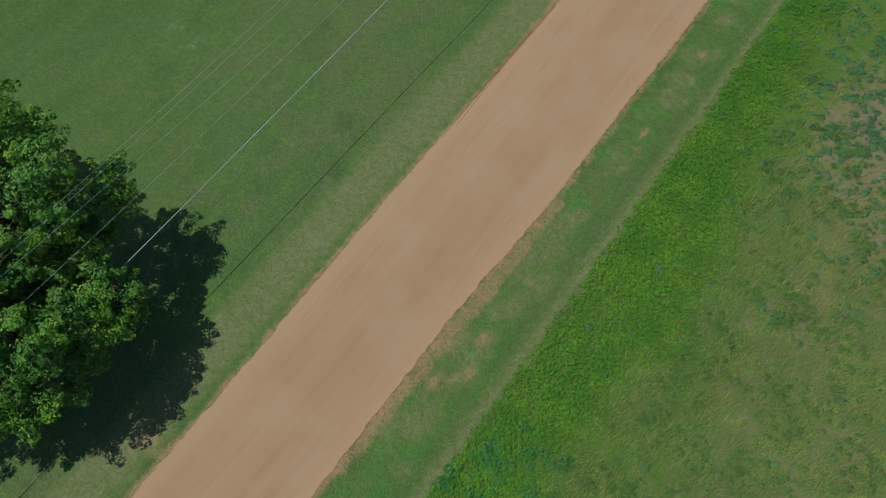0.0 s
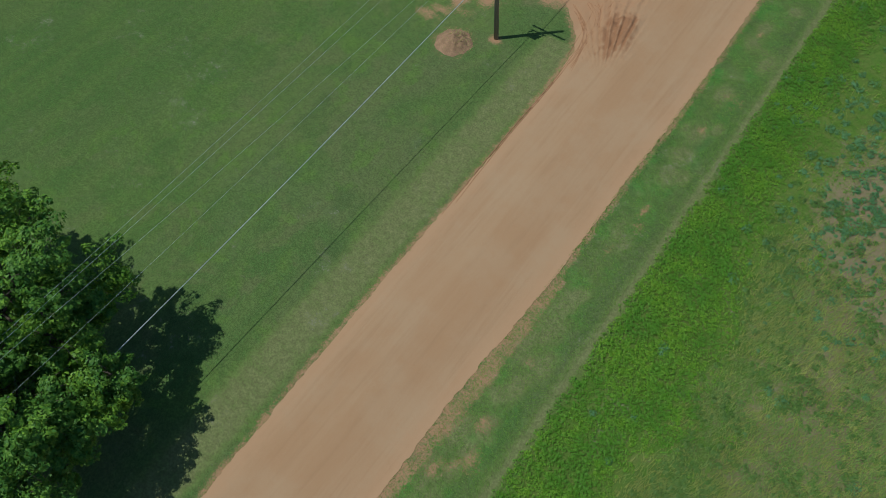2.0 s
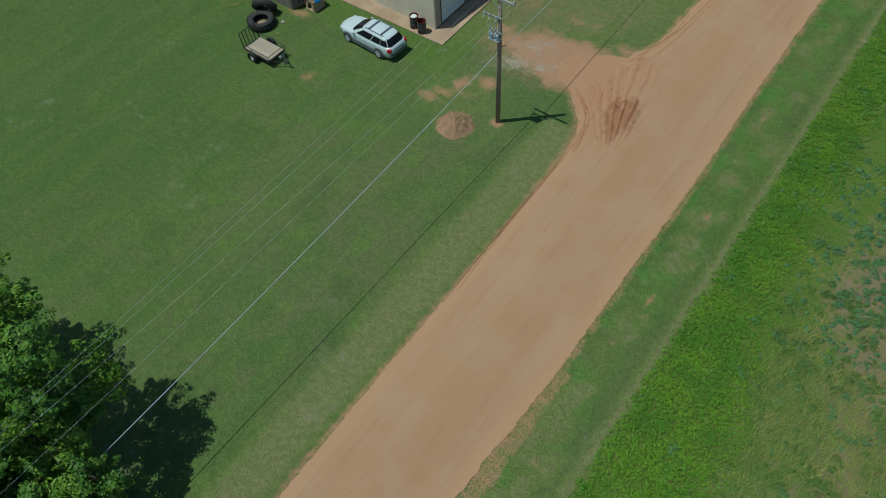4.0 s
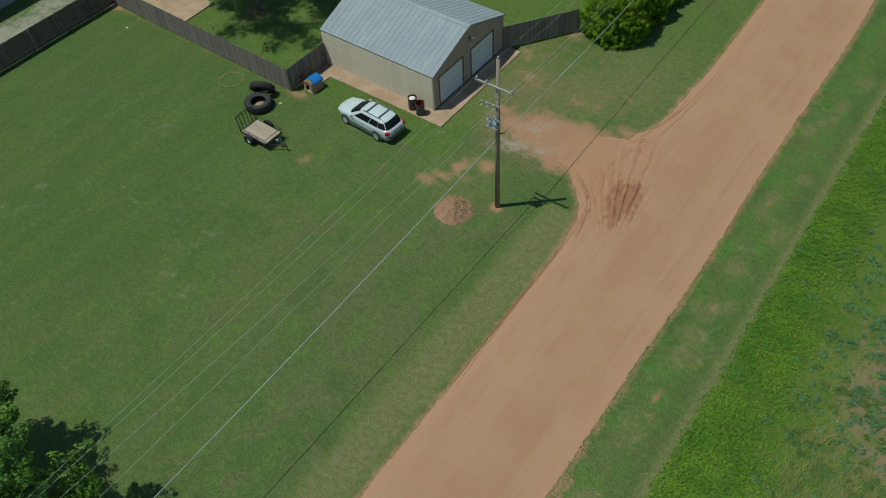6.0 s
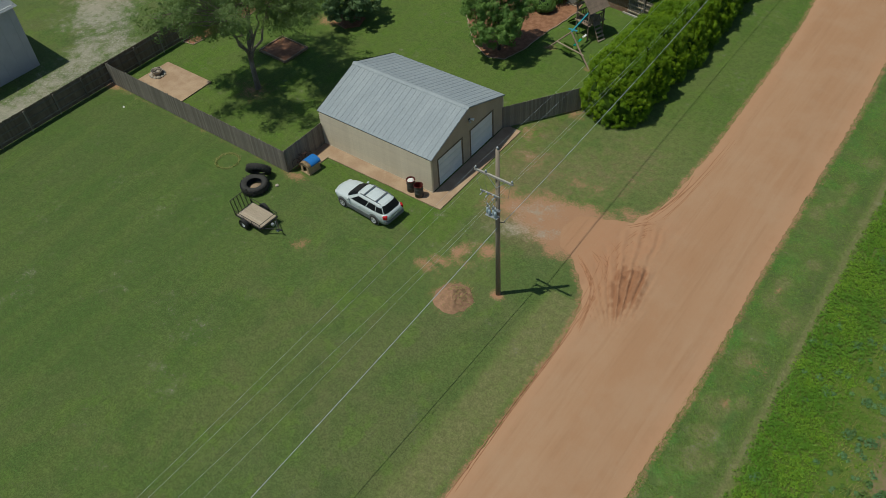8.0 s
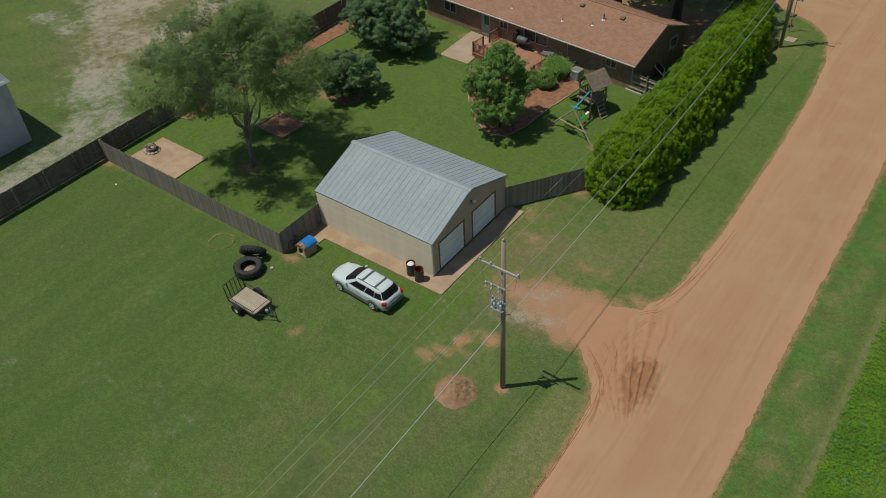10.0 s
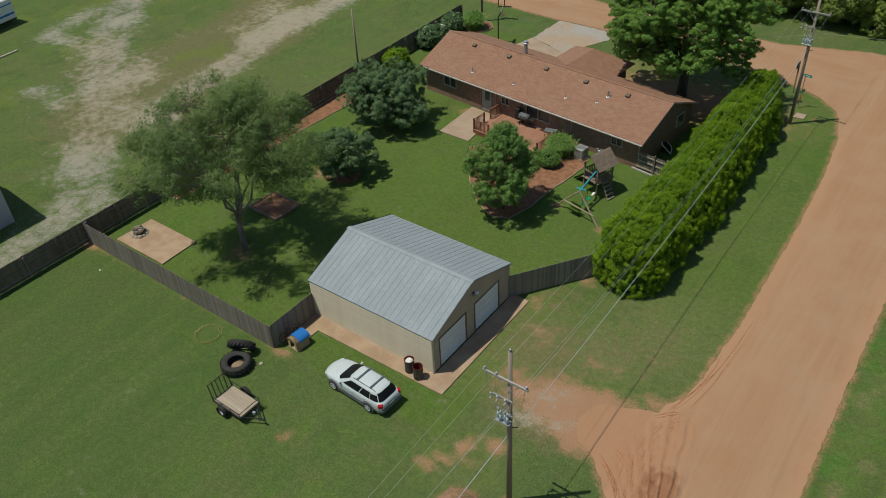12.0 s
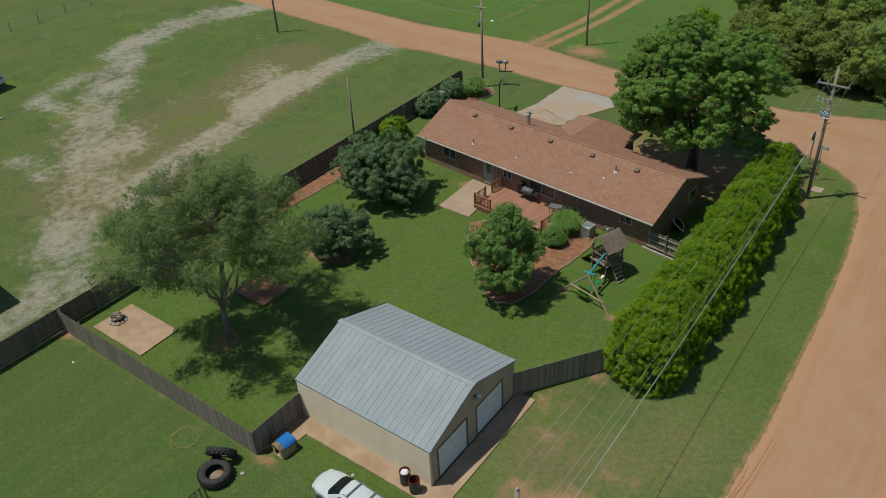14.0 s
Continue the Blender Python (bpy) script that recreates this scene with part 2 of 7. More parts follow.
def road_mat():
    t = NT("packed_red_dirt")
    way = t.n("Mix")
    way.data_type = "VECTOR"
    t.put(way, 0, t.attr("cross"))
    t.put(way, 4, t.coords((1.0, 0.06, 1)))
    t.put(way, 5, t.coords((0.06, 1.0, 1)))
    long_ = t.noise(1.1, 4, 0.6, way.outputs[1])
    lanes = t.noise(0.55, 2, 0.5, way.outputs[1])
    n1, n2, n3 = t.noise(0.3, 4, 0.6), t.noise(3, 4, 0.6), t.noise(30, 3, 0.6)
    c = t.mix(t.ramp(lanes, 0.35, 0.65), (0.328, 0.186, 0.106), (0.353, 0.213, 0.128))
    c = t.mix(t.ramp(long_, 0.42, 0.66, 0, 0.6), c, (0.31, 0.168, 0.092))
    fine = t.noise(3.5, 4, 0.65, way.outputs[1])
    c = t.mix(t.ramp(fine, 0.48, 0.68, 0, 0.38), c, (0.275, 0.153, 0.087))
    c = t.mix(t.ramp(n1, 0.42, 0.64, 0, 0.35), c, (0.365, 0.24, 0.155))
    c = t.mix(t.ramp(n2, 0.5, 0.75, 0, 0.3), c, (0.33, 0.175, 0.1))
    c = t.mix(t.ramp(n3, 0.45, 0.7, 0, 0.2), c, (0.42, 0.3, 0.2))
    # churned soil at the field entrance
    c = t.mix(t.math("MULTIPLY", t.attr("turn"), t.ramp(n2, 0.3, 0.7, 0.55, 0.95)), c, (0.355, 0.188, 0.108))
    wet = t.math("ADD", t.attr("wet"), t.math("MULTIPLY_ADD", n2, 0.8, -0.4))
    c = t.mix(t.ramp(wet, 0.2, 0.85, 0, 0.85), c, (0.255, 0.122, 0.066))
    edge = t.math("ADD", t.attr("edge"), t.math("MULTIPLY_ADD", n2, 0.6, -0.3))
    c = t.mix(t.ramp(edge, 0.3, 1.0, 0, 0.7), c, (0.385, 0.222, 0.132))
    t.bump(t.math("ADD", n2, t.math("MULTIPLY", n3, 0.4)), 0.35, 0.03)
    t.b.inputs["Specular IOR Level"].default_value = 0.12
    return t.done(c, 0.95)


def shingle_mat():
    t = NT("asphalt_shingles")
    br = t.n("TexBrick")
    t.put(br, "Vector", t.coords())
    br.inputs["Color1"].default_value = (0.24, 0.125, 0.08, 1)
    br.inputs["Color2"].default_value = (0.3, 0.165, 0.11, 1)
    br.inputs["Mortar"].default_value = (0.15, 0.075, 0.045, 1)
    br.inputs["Scale"].default_value = 1.0
    br.inputs["Mortar Size"].default_value = 0.006
    br.inputs["Brick Width"].default_value = 0.3
    br.inputs["Row Height"].default_value = 0.14
    n1, n2 = t.noise(2.6, 3, 0.7), t.noise(0.4, 3)
    vor = t.n("TexVoronoi")
    t.put(vor, "Vector", t.coords((1.0, 0.7, 0.7)))
    vor.inputs["Scale"].default_value = 11.0
    sep = t.n("SeparateColor")
    t.put(sep, 0, vor.outputs["Color"])
    c = t.mix(t.ramp(n1, 0.42, 0.62, 0, 0.15), br.outputs["Color"], (0.23, 0.125, 0.08))
    c = t.mix(t.ramp(sep.outputs[0], 0.6, 0.9, 0, 0.22), c, (0.33, 0.19, 0.125))
    c = t.mix(t.ramp(sep.outputs[1], 0.65, 0.9, 0, 0.2), c, (0.18, 0.088, 0.055))
    c = t.mix(t.ramp(n2, 0.4, 0.7, 0, 0.15), c, (0.3, 0.2, 0.15))
    t.bump(br.outputs["Fac"], -0.15, 0.01)
    return t.done(c, 0.92)


def brick_mat():
    t = NT("house_brick")
    br = t.n("TexBrick")
    tc = t.n("TexCoord")
    sep = t.n("SeparateXYZ")
    t.put(sep, 0, tc.outputs["Object"])
    com = t.n("CombineXYZ")
    t.put(com, 0, t.math("ADD", sep.outputs[0], sep.outputs[1]))
    t.put(com, 1, sep.outputs[2])
    t.put(br, "Vector", com.outputs[0])
    br.inputs["Color1"].default_value = (0.2, 0.1, 0.065, 1)
    br.inputs["Color2"].default_value = (0.27, 0.15, 0.1, 1)
    br.inputs["Mortar"].default_value = (0.33, 0.28, 0.23, 1)
    br.inputs["Scale"].default_value = 1.0
    br.inputs["Mortar Size"].default_value = 0.008
    br.inputs["Brick Width"].default_value = 0.22
    br.inputs["Row Height"].default_value = 0.075
    c = t.mix(t.ramp(t.noise(3, 3), 0.4, 0.7, 0, 0.4), br.outputs["Color"], (0.14, 0.075, 0.05))
    t.bump(br.outputs["Fac"], -0.4, 0.01)
    return t.done(c, 0.9)


M = {}
M["ground"] = ground_mat()
M["road"] = road_mat()
M["shingle"] = shingle_mat()
M["brick"] = brick_mat()
M["concrete"] = mat("tan_concrete", (0.42, 0.3, 0.2), (0.34, 0.23, 0.15), 0.9, 0.9, bump=0.2)
M["concrete_grey"] = mat("pale_concrete", (0.41, 0.36, 0.3), (0.36, 0.275, 0.2), 0.35, 0.9, bump=0.2)
M["soilmound"] = mat("red_soil", (0.33, 0.19, 0.115), (0.24, 0.14, 0.085), 2.2, 0.95, bump=0.8, fine=14)
M["mud"] = mat("wet_red_soil", (0.23, 0.105, 0.056), (0.29, 0.145, 0.082), 3.0, 0.85, bump=0.5)
M["ruts"] = mat("turned_red_soil", (0.34, 0.18, 0.105), (0.27, 0.13, 0.07), 3.0, 0.92, bump=0.5)
M["mulch"] = mat("red_mulch", (0.3, 0.15, 0.085), (0.21, 0.1, 0.055), 2.5, 0.95, bump=0.9, fine=22)
M["roofmetal"] = mat("galvanised_roof", (0.3, 0.335, 0.36), (0.27, 0.305, 0.33), 0.8, 0.75, 0.0, fine=18, stretch=(1, 0.12, 1))
M["siding"] = mat("tan_siding", (0.66, 0.57, 0.43), (0.6, 0.51, 0.38), 1.0, 0.6, rand=0.06)
M["wallend"] = mat("tan_wall_panel", (0.42, 0.345, 0.27), (0.38, 0.31, 0.24), 0.8, 0.65)
M["trim"] = mat("brown_trim", (0.17, 0.13, 0.095), (0.13, 0.1, 0.07), 2.0, 0.6)
M["doorwhite"] = mat("white_door_paint", (0.72, 0.74, 0.76), (0.65, 0.67, 0.7), 1.0, 0.5)
M["fence"] = mat("weathered_cedar", (0.25, 0.22, 0.185), (0.168, 0.147, 0.123), 1.5, 0.92, bump=0.4, fine=20, stretch=(1, 1, 0.15), rand=0.45)
M["pole"] = mat("old_pole_wood", (0.31, 0.255, 0.2), (0.23, 0.185, 0.145), 2.0, 0.9, bump=0.4, fine=25, stretch=(1, 1, 0.05))
M["armwood"] = mat("grey_arm_wood", (0.36, 0.34, 0.31), (0.28, 0.26, 0.235), 2.0, 0.85, stretch=(0.1, 1, 1))
M["galv"] = mat("galvanised_steel", (0.45, 0.48, 0.5), (0.35, 0.38, 0.4), 6.0, 0.45, 0.6)
M["xformer"] = mat("bluegrey_enamel", (0.42, 0.5, 0.55), (0.34, 0.42, 0.47), 4.0, 0.45)
M["porcelain"] = mat("grey_porcelain", (0.5, 0.52, 0.54), (0.42, 0.44, 0.46), 6.0, 0.25)
M["wire"] = mat("bare_aluminium_wire", (0.42, 0.45, 0.47), (0.37, 0.4, 0.42), 2.0, 0.4, 0.2)
M["cable"] = mat("grey_cable_sheath", (0.4, 0.43, 0.45), (0.35, 0.38, 0.4), 2.0, 0.5)
M["black"] = mat("black_steel", (0.018, 0.018, 0.018), (0.03, 0.027, 0.025), 5.0, 0.55)
M["rubber"] = mat("tyre_rubber", (0.03, 0.03, 0.03), (0.05, 0.047, 0.043), 4.0, 0.85, bump=0.2)
M["rim"] = mat("silver_rim", (0.6, 0.61, 0.62), (0.5, 0.51, 0.52), 6.0, 0.35, 0.15)
M["planks"] = mat("worn_planks", (0.42, 0.35, 0.27), (0.33, 0.27, 0.2), 1.5, 0.9, bump=0.3, stretch=(0.15, 1, 1), rand=0.08)
M["carpaint"] = mat("silver_white_paint", (0.55, 0.6, 0.615), (0.51, 0.56, 0.575), 0.7, 0.25, 0.0, spec=0.5)
M["cargrey"] = mat("grey_cladding", (0.15, 0.16, 0.165), (0.12, 0.13, 0.135), 2.0, 0.5)
M["carglass"] = mat("tinted_glass", (0.012, 0.014, 0.016), (0.016, 0.018, 0.02), 1.0, 0.3, spec=0.02)
M["taillight"] = mat("red_lens", (0.5, 0.015, 0.02), (0.4, 0.01, 0.015), 4.0, 0.2)
M["headlight"] = mat("clear_lens", (0.6, 0.63, 0.65), (0.5, 0.53, 0.55), 4.0, 0.1)
M["blue"] = mat("blue_roof_plastic", (0.025, 0.17, 0.5), (0.02, 0.14, 0.42), 3.0, 0.4)
M["pine"] = mat("pale_pine_board", (0.46, 0.34, 0.2), (0.38, 0.27, 0.16), 2.0, 0.85)
M["rust"] = mat("rusty_iron", (0.16, 0.06, 0.035), (0.1, 0.045, 0.03), 5.0, 0.85)
M["drumgrey"] = mat("dark_drum_steel", (0.07, 0.075, 0.08), (0.1, 0.075, 0.06), 3.0, 0.6)
M["white"] = mat("white_plastic", (0.78, 0.78, 0.77), (0.7, 0.7, 0.68), 5.0, 0.5)
M["bark"] = mat("tree_bark", (0.13, 0.1, 0.075), (0.08, 0.062, 0.048), 3.0, 0.95, bump=0.8, fine=16, stretch=(1, 1, 0.25))
M["deck"] = mat("red_deck_boards", (0.37, 0.19, 0.125), (0.32, 0.16, 0.105), 1.5, 0.85, stretch=(1, 0.2, 1), rand=0.08)
M["redwood"] = mat("redwood_rail", (0.28, 0.12, 0.07), (0.22, 0.095, 0.055), 2.0, 0.8)
M["playwood"] = mat("play_timber", (0.31, 0.23, 0.175), (0.22, 0.165, 0.125), 2.0, 0.9, rand=0.25)
M["teal"] = mat("teal_paint", (0.04, 0.27, 0.33), (0.035, 0.22, 0.27), 3.0, 0.5)
M["acgrey"] = mat("beige_metal_case", (0.42, 0.42, 0.39), (0.35, 0.35, 0.32), 3.0, 0.5, 0.2)
M["window"] = mat("window_glass_over_blinds", (0.09, 0.092, 0.09), (0.06, 0.062, 0.062), 1.0, 0.12, spec=0.6)
M["frame"] = mat("pale_window_frame", (0.5, 0.47, 0.42), (0.44, 0.41, 0.36), 3.0, 0.6)
M["greydoor"] = mat("grey_steel_door", (0.33, 0.34, 0.35), (0.28, 0.29, 0.3), 2.0, 0.55)
M["timber"] = mat("bed_edging_timber", (0.3, 0.22, 0.15), (0.22, 0.16, 0.11), 2.0, 0.9)
M["stone"] = mat("field_stone", (0.42, 0.37, 0.31), (0.32, 0.28, 0.23), 3.0, 0.9, bump=0.6)
M["bldgwall"] = mat("pale_metal_wall", (0.52, 0.52, 0.54), (0.46, 0.46, 0.48), 0.8, 0.55)
M["signgreen"] = mat("sign_green", (0.0, 0.3, 0.22), (0.0, 0.26, 0.19), 3.0, 0.4)
M["sticker"] = mat("orange_marker", (0.6, 0.12, 0.03), (0.55, 0.1, 0.03), 3.0, 0.5)
M["redpaint"] = mat("red_drum_inside", (0.2, 0.03, 0.025), (0.14, 0.025, 0.02), 5.0, 0.7)

L_MAPLE = leaf_mat("leaf_bright", (0.068, 0.155, 0.018), (0.2, 0.325, 0.03), (0.045, 0.12, 0.024), 0.15)
L_OAK = leaf_mat("leaf_oak", (0.17, 0.31, 0.056), (0.26, 0.41, 0.085), (0.14, 0.275, 0.058), 0.5)
L_ELM = leaf_mat("leaf_elm", (0.155, 0.235, 0.08), (0.225, 0.3, 0.105), (0.13, 0.2, 0.072), 0.45)
L_DARK = leaf_mat("leaf_dark", (0.11, 0.195, 0.085), (0.18, 0.265, 0.12), (0.095, 0.165, 0.075), 0.35)
L_BED = leaf_mat("leaf_young", (0.14, 0.265, 0.06), (0.24, 0.375, 0.092), (0.12, 0.235, 0.055), 0.42)
L_HEDGE = leaf_mat("leaf_hedge", (0.132, 0.25, 0.004), (0.222, 0.335, 0.006), (0.095, 0.196, 0.004), 0.32)
L_WOOD = leaf_mat("leaf_woods", (0.24, 0.33, 0.06), (0.33, 0.41, 0.08), (0.18, 0.27, 0.075), 0.45)
L_OLIVE = leaf_mat("leaf_olive", (0.17, 0.225, 0.045), (0.25, 0.3, 0.055), (0.13, 0.185, 0.05), 0.4)
L_FOUNTAIN = leaf_mat("blade_fountain", (0.2, 0.36, 0.08), (0.31, 0.47, 0.14), (0.22, 0.37, 0.09), 0.45)
L_TUFT = leaf_mat("leaf_tuft", (0.08, 0.155, 0.03), (0.135, 0.21, 0.045), (0.1, 0.165, 0.04), 0.25)
L_BROAD = leaf_mat("leaf_broad", (0.06, 0.18, 0.035), (0.1, 0.25, 0.05), (0.05, 0.15, 0.035), 0.25)
L_LONG = leaf_mat("blade_long", (0.125, 0.205, 0.042), (0.225, 0.29, 0.072), (0.165, 0.21, 0.058), 0.3)
L_WEED = leaf_mat("leaf_weed", (0.11, 0.25, 0.018), (0.215, 0.345, 0.026), (0.085, 0.215, 0.02), 0.28)
L_TEAL = leaf_mat("leaf_bluegreen", (0.09, 0.19, 0.075), (0.135, 0.25, 0.1), (0.08, 0.17, 0.065), 0.2)
L_GRASS = leaf_mat("blade_grass", (0.105, 0.22, 0.022), (0.2, 0.29, 0.04), (0.115, 0.21, 0.03), 0.3)
L_SEDGE = leaf_mat("blade_field", (0.2, 0.235, 0.045), (0.35, 0.33, 0.085), (0.215, 0.225, 0.05), 0.3)
L_STRAW = leaf_mat("blade_dry", (0.27, 0.27, 0.085), (0.38, 0.34, 0.14), (0.24, 0.26, 0.07), 0.35)
M["patio"] = mat("tan_patio_concrete", (0.4, 0.3, 0.22), (0.34, 0.25, 0.18), 0.6, 0.9, bump=0.2)
M["drive"] = mat("worn_driveway", (0.34, 0.325, 0.3), (0.38, 0.28, 0.195), 0.3, 0.92, bump=0.3, fine=6)


# ---------------------------------------------------------------- ground
def seg_dist(px, py, pts):
    """Distance from points to a polyline."""
    best = np.full(px.shape, 1e9)
    for (ax, ay), (bx, by) in zip(pts[:-1], pts[1:]):
        dx, dy = bx - ax, by - ay
        k = np.clip(((px - ax) * dx + (py - ay) * dy) / (dx * dx + dy * dy + 1e-9), 0, 1)
        best = np.minimum(best, np.hypot(px - ax - k * dx, py - ay - k * dy))
    return best


def blob(px, py, cx, cy, rx, ry, turn=0.0):
    """1 at the middle of an ellipse, 0.5 at its rim, falling to 0."""
    c, s = math.cos(radians(turn)), math.sin(radians(turn))
    u, v = (px - cx) * c + (py - cy) * s, -(px - cx) * s + (py - cy) * c
    return np.clip(1 - 0.5 * np.hypot(u / rx, v / ry), 0, 1)


def band(d, w, soft):
    """1 within w of a line, falling to 0 over soft."""
    return np.clip(1 - (d - w) / soft, 0, 1)


def axis(a, b, step, reach):
    out = [0.0]
    while out[-1] < reach:
        out.append(out[-1] + max(step, out[-1] * 0.35))
    far = np.array(out[1:])
    return np.concatenate([a - far[::-1], np.arange(a, b + step / 2, step), b + far])


gx, gy = axis(-100, 40, 0.28, 2600), axis(-48, 95, 0.28, 2600)
PX, PY = np.meshgrid(gx, gy)
ROAD_W, ROAD_E = 4.75, 11.3
ent = [(4.4, 0.8), (4.35, 1.6), (3.75, 2.8), (2.75, 3.9), (1.8, 4.8), (0.95, 5.0), (0.3, 6.4), (0.6, 7.9), (1.85, 8.4), (3.05, 8.9), (3.6, 9.1), (3.7, 9.9), (4.35, 10.8), (4.55, 12.6)]
north_edge = [(4.75, 18), (4.5, 30), (4.1, 37), (3.45, 42.8), (2.24, 46.9), (0.2, 48.9), (-1.9, 49.9), (-6, 51.4), (-12, 52.2), (-20.5, 52.4), (-28, 52.5), (-37, 53.2), (-46, 53.2), (-49.3, 52.6), (-59.5, 53.9), (-73, 55), (-120, 58)]
far_edge = [(-120, 66), (-70, 61.2), (-51.6, 59.9), (-37.2, 60.8), (-24.7, 58.7), (-6, 57.8), (1.6, 60), (60, 61)]
east_edge = [(60, 53.5), (17, 53.0), (13, 50.5), (11.3, 45), (10.9, 33), (11.2, 26), (11.2, 20), (11.25, 10), (11.45, 5), (11.55, 0), (11.45, -4), (11.5, -12), (11.35, -15), (11.1, -20), (11.15, -25), (11.1, -120)]
west_edge = [(5.0, -120), (5.15, -34), (5.05, -27), (4.87, -20), (4.8, -14), (4.8, -9), (4.65, -1.5)]
outline = west_edge + ent + north_edge + far_edge + east_edge

d_edge = seg_dist(PX, PY, outline + outline[:1])
soil = 0.72 * band(d_edge, 0.16, 0.5)
soil = np.maximum(soil, 0.72 * band(seg_dist(PX, PY, [(11.2, -28), (11.6, -18), (11.6, -12)]), 0.35, 0.5))
soil = np.maximum(soil, 0.55 * band(seg_dist(PX, PY, [(11.3, -12), (11.2, 30)]), 0.25, 0.6))
for cx, cy, rx, ry, k in ((-4.7, -0.5, 0.6, 0.3, 0.7), (-4.2, 0.2, 0.5, 0.25, 0.68), (-3.7, 1.5, 0.35, 0.6, 0.72), (-2.3, 2.4, 0.5, 0.45, 0.74), (-3.1, 0.9, 0.7, 0.4, 0.5), (-12.1, -3.35, 0.5, 0.5, 0.5), (-1.9, -1.65, 0.8, 0.8, 0.68),
                          (-1.0, 6.7, 1.4, 1.1, 1.0), (-3.0, 6.5, 1.3, 0.9, 0.74), (0.2, 6.7, 1.2, 1.1, 1.2), (0.9, 6.6, 0.8, 1.2, 1.3), (-4.3, 7.2, 0.8, 0.5, 0.6), (3.3, 9.6, 0.7, 0.5, 0.62), (2.3, 8.9, 0.8, 0.35, 0.58), (-4.6, 6.6, 0.7, 0.4, 0.55), (-4.6, 7.4, 1.2, 0.8, 0.42), (-6.2, 13.2, 0.6, 0.7, 0.52), (-4.8, 16.6, 0.6, 0.5, 0.6),
                          (-0.6, 10.6, 2.2, 0.9, 0.42), (1.6, 12.6, 1.4, 1.6, 0.36), (-4.6, 10.8, 1.6, 1.0, 0.45), (-16.8, 1.0, 0.8, 0.35, 0.6), (-26.1, 6.3, 1.1, 0.8, 0.55), (-28.0, 16.9, 1.3, 0.7, 0.6), (-24.0, 31.0, 1.2, 0.5, 0.6), (-9.6, 42.9, 6.5, 3.2, 0.72),
                          (-8.4, 25.9, 1.2, 0.6, 0.4), (-6.5, 21.9, 0.4, 0.3, 0.65), (-10.6, 22.9, 0.35, 0.3, 0.6), (0.0, -0.1, 0.28, 0.22, 0.85),
                          (4.0, -31.8, 1.0, 0.8, 0.5), (-36.0, 1.2, 1.1, 0.6, 0.7), (-29.6, 61.9, 1.8, 1.2, 0.7), (13.6, 3.2, 0.7, 0.5, 0.45), (12.9, -19.9, 0.35, 0.4, 0.6),
                          (13.4, -21.5, 0.35, 0.4, 0.62), (21.6, 0.5, 1.6, 3.8, 0.68), (23.8, -3.5, 2.4, 4.2, 0.7), (24.0, 2.5, 2.4, 3.6, 0.66), (22.0, -7.5, 0.7, 1.6, 0.5), (25.0, -12.0, 4.5, 5.0, 0.54), (27.0, -19.0, 4.5, 6.0, 0.5)):
    soil = np.maximum(soil, k * np.minimum(1.3, 1.35 * blob(PX, PY, cx, cy, rx * 1.6, ry * 1.6)))
spot = random.Random(31)
straw = np.zeros_like(PX)
for _ in range(60):
    straw = np.maximum(straw, spot.uniform(0.9, 1.4) * np.minimum(1.0, 1.3 * blob(PX, PY, 12.9 + spot.gauss(0, 0.45), spot.choice((spot.uniform(-28, -8), spot.uniform(-33, 28))), spot.uniform(0.2, 0.45), spot.uniform(0.3, 0.8))))
for _ in range(12):
    soil = np.maximum(soil, spot.uniform(0.46, 0.66) * np.minimum(1.3, 1.4 * blob(PX, PY, spot.uniform(12.2, 13.5), spot.uniform(-33, 10), spot.uniform(0.2, 0.35), spot.uniform(0.3, 0.7))))
soil = np.maximum(soil, 0.52 * band(seg_dist(PX, PY, [(-36.0, 0.9), (-17.5, 0.9)]), 0.08, 0.28))
for pts in ([(-36.3, 60.5), (-34.8, 70), (-34.2, 84), (-34.0, 120)], [(-34.4, 60.2), (-32.6, 72), (-31.9, 84), (-31.7, 120)]):
    soil = np.maximum(soil, 0.78 * band(seg_dist(PX, PY, pts), 0.35, 0.8))
soil = np.maximum(soil, 0.75 * blob(PX, PY, -35.5, 61.5, 3.0, 3.5))
soil = np.maximum(soil, 0.5 * band(seg_dist(PX, PY, [(-43.5, 66), (-42.5, 80), (-42, 100)]), 0.3, 0.7))
gravel = np.zeros_like(PX)
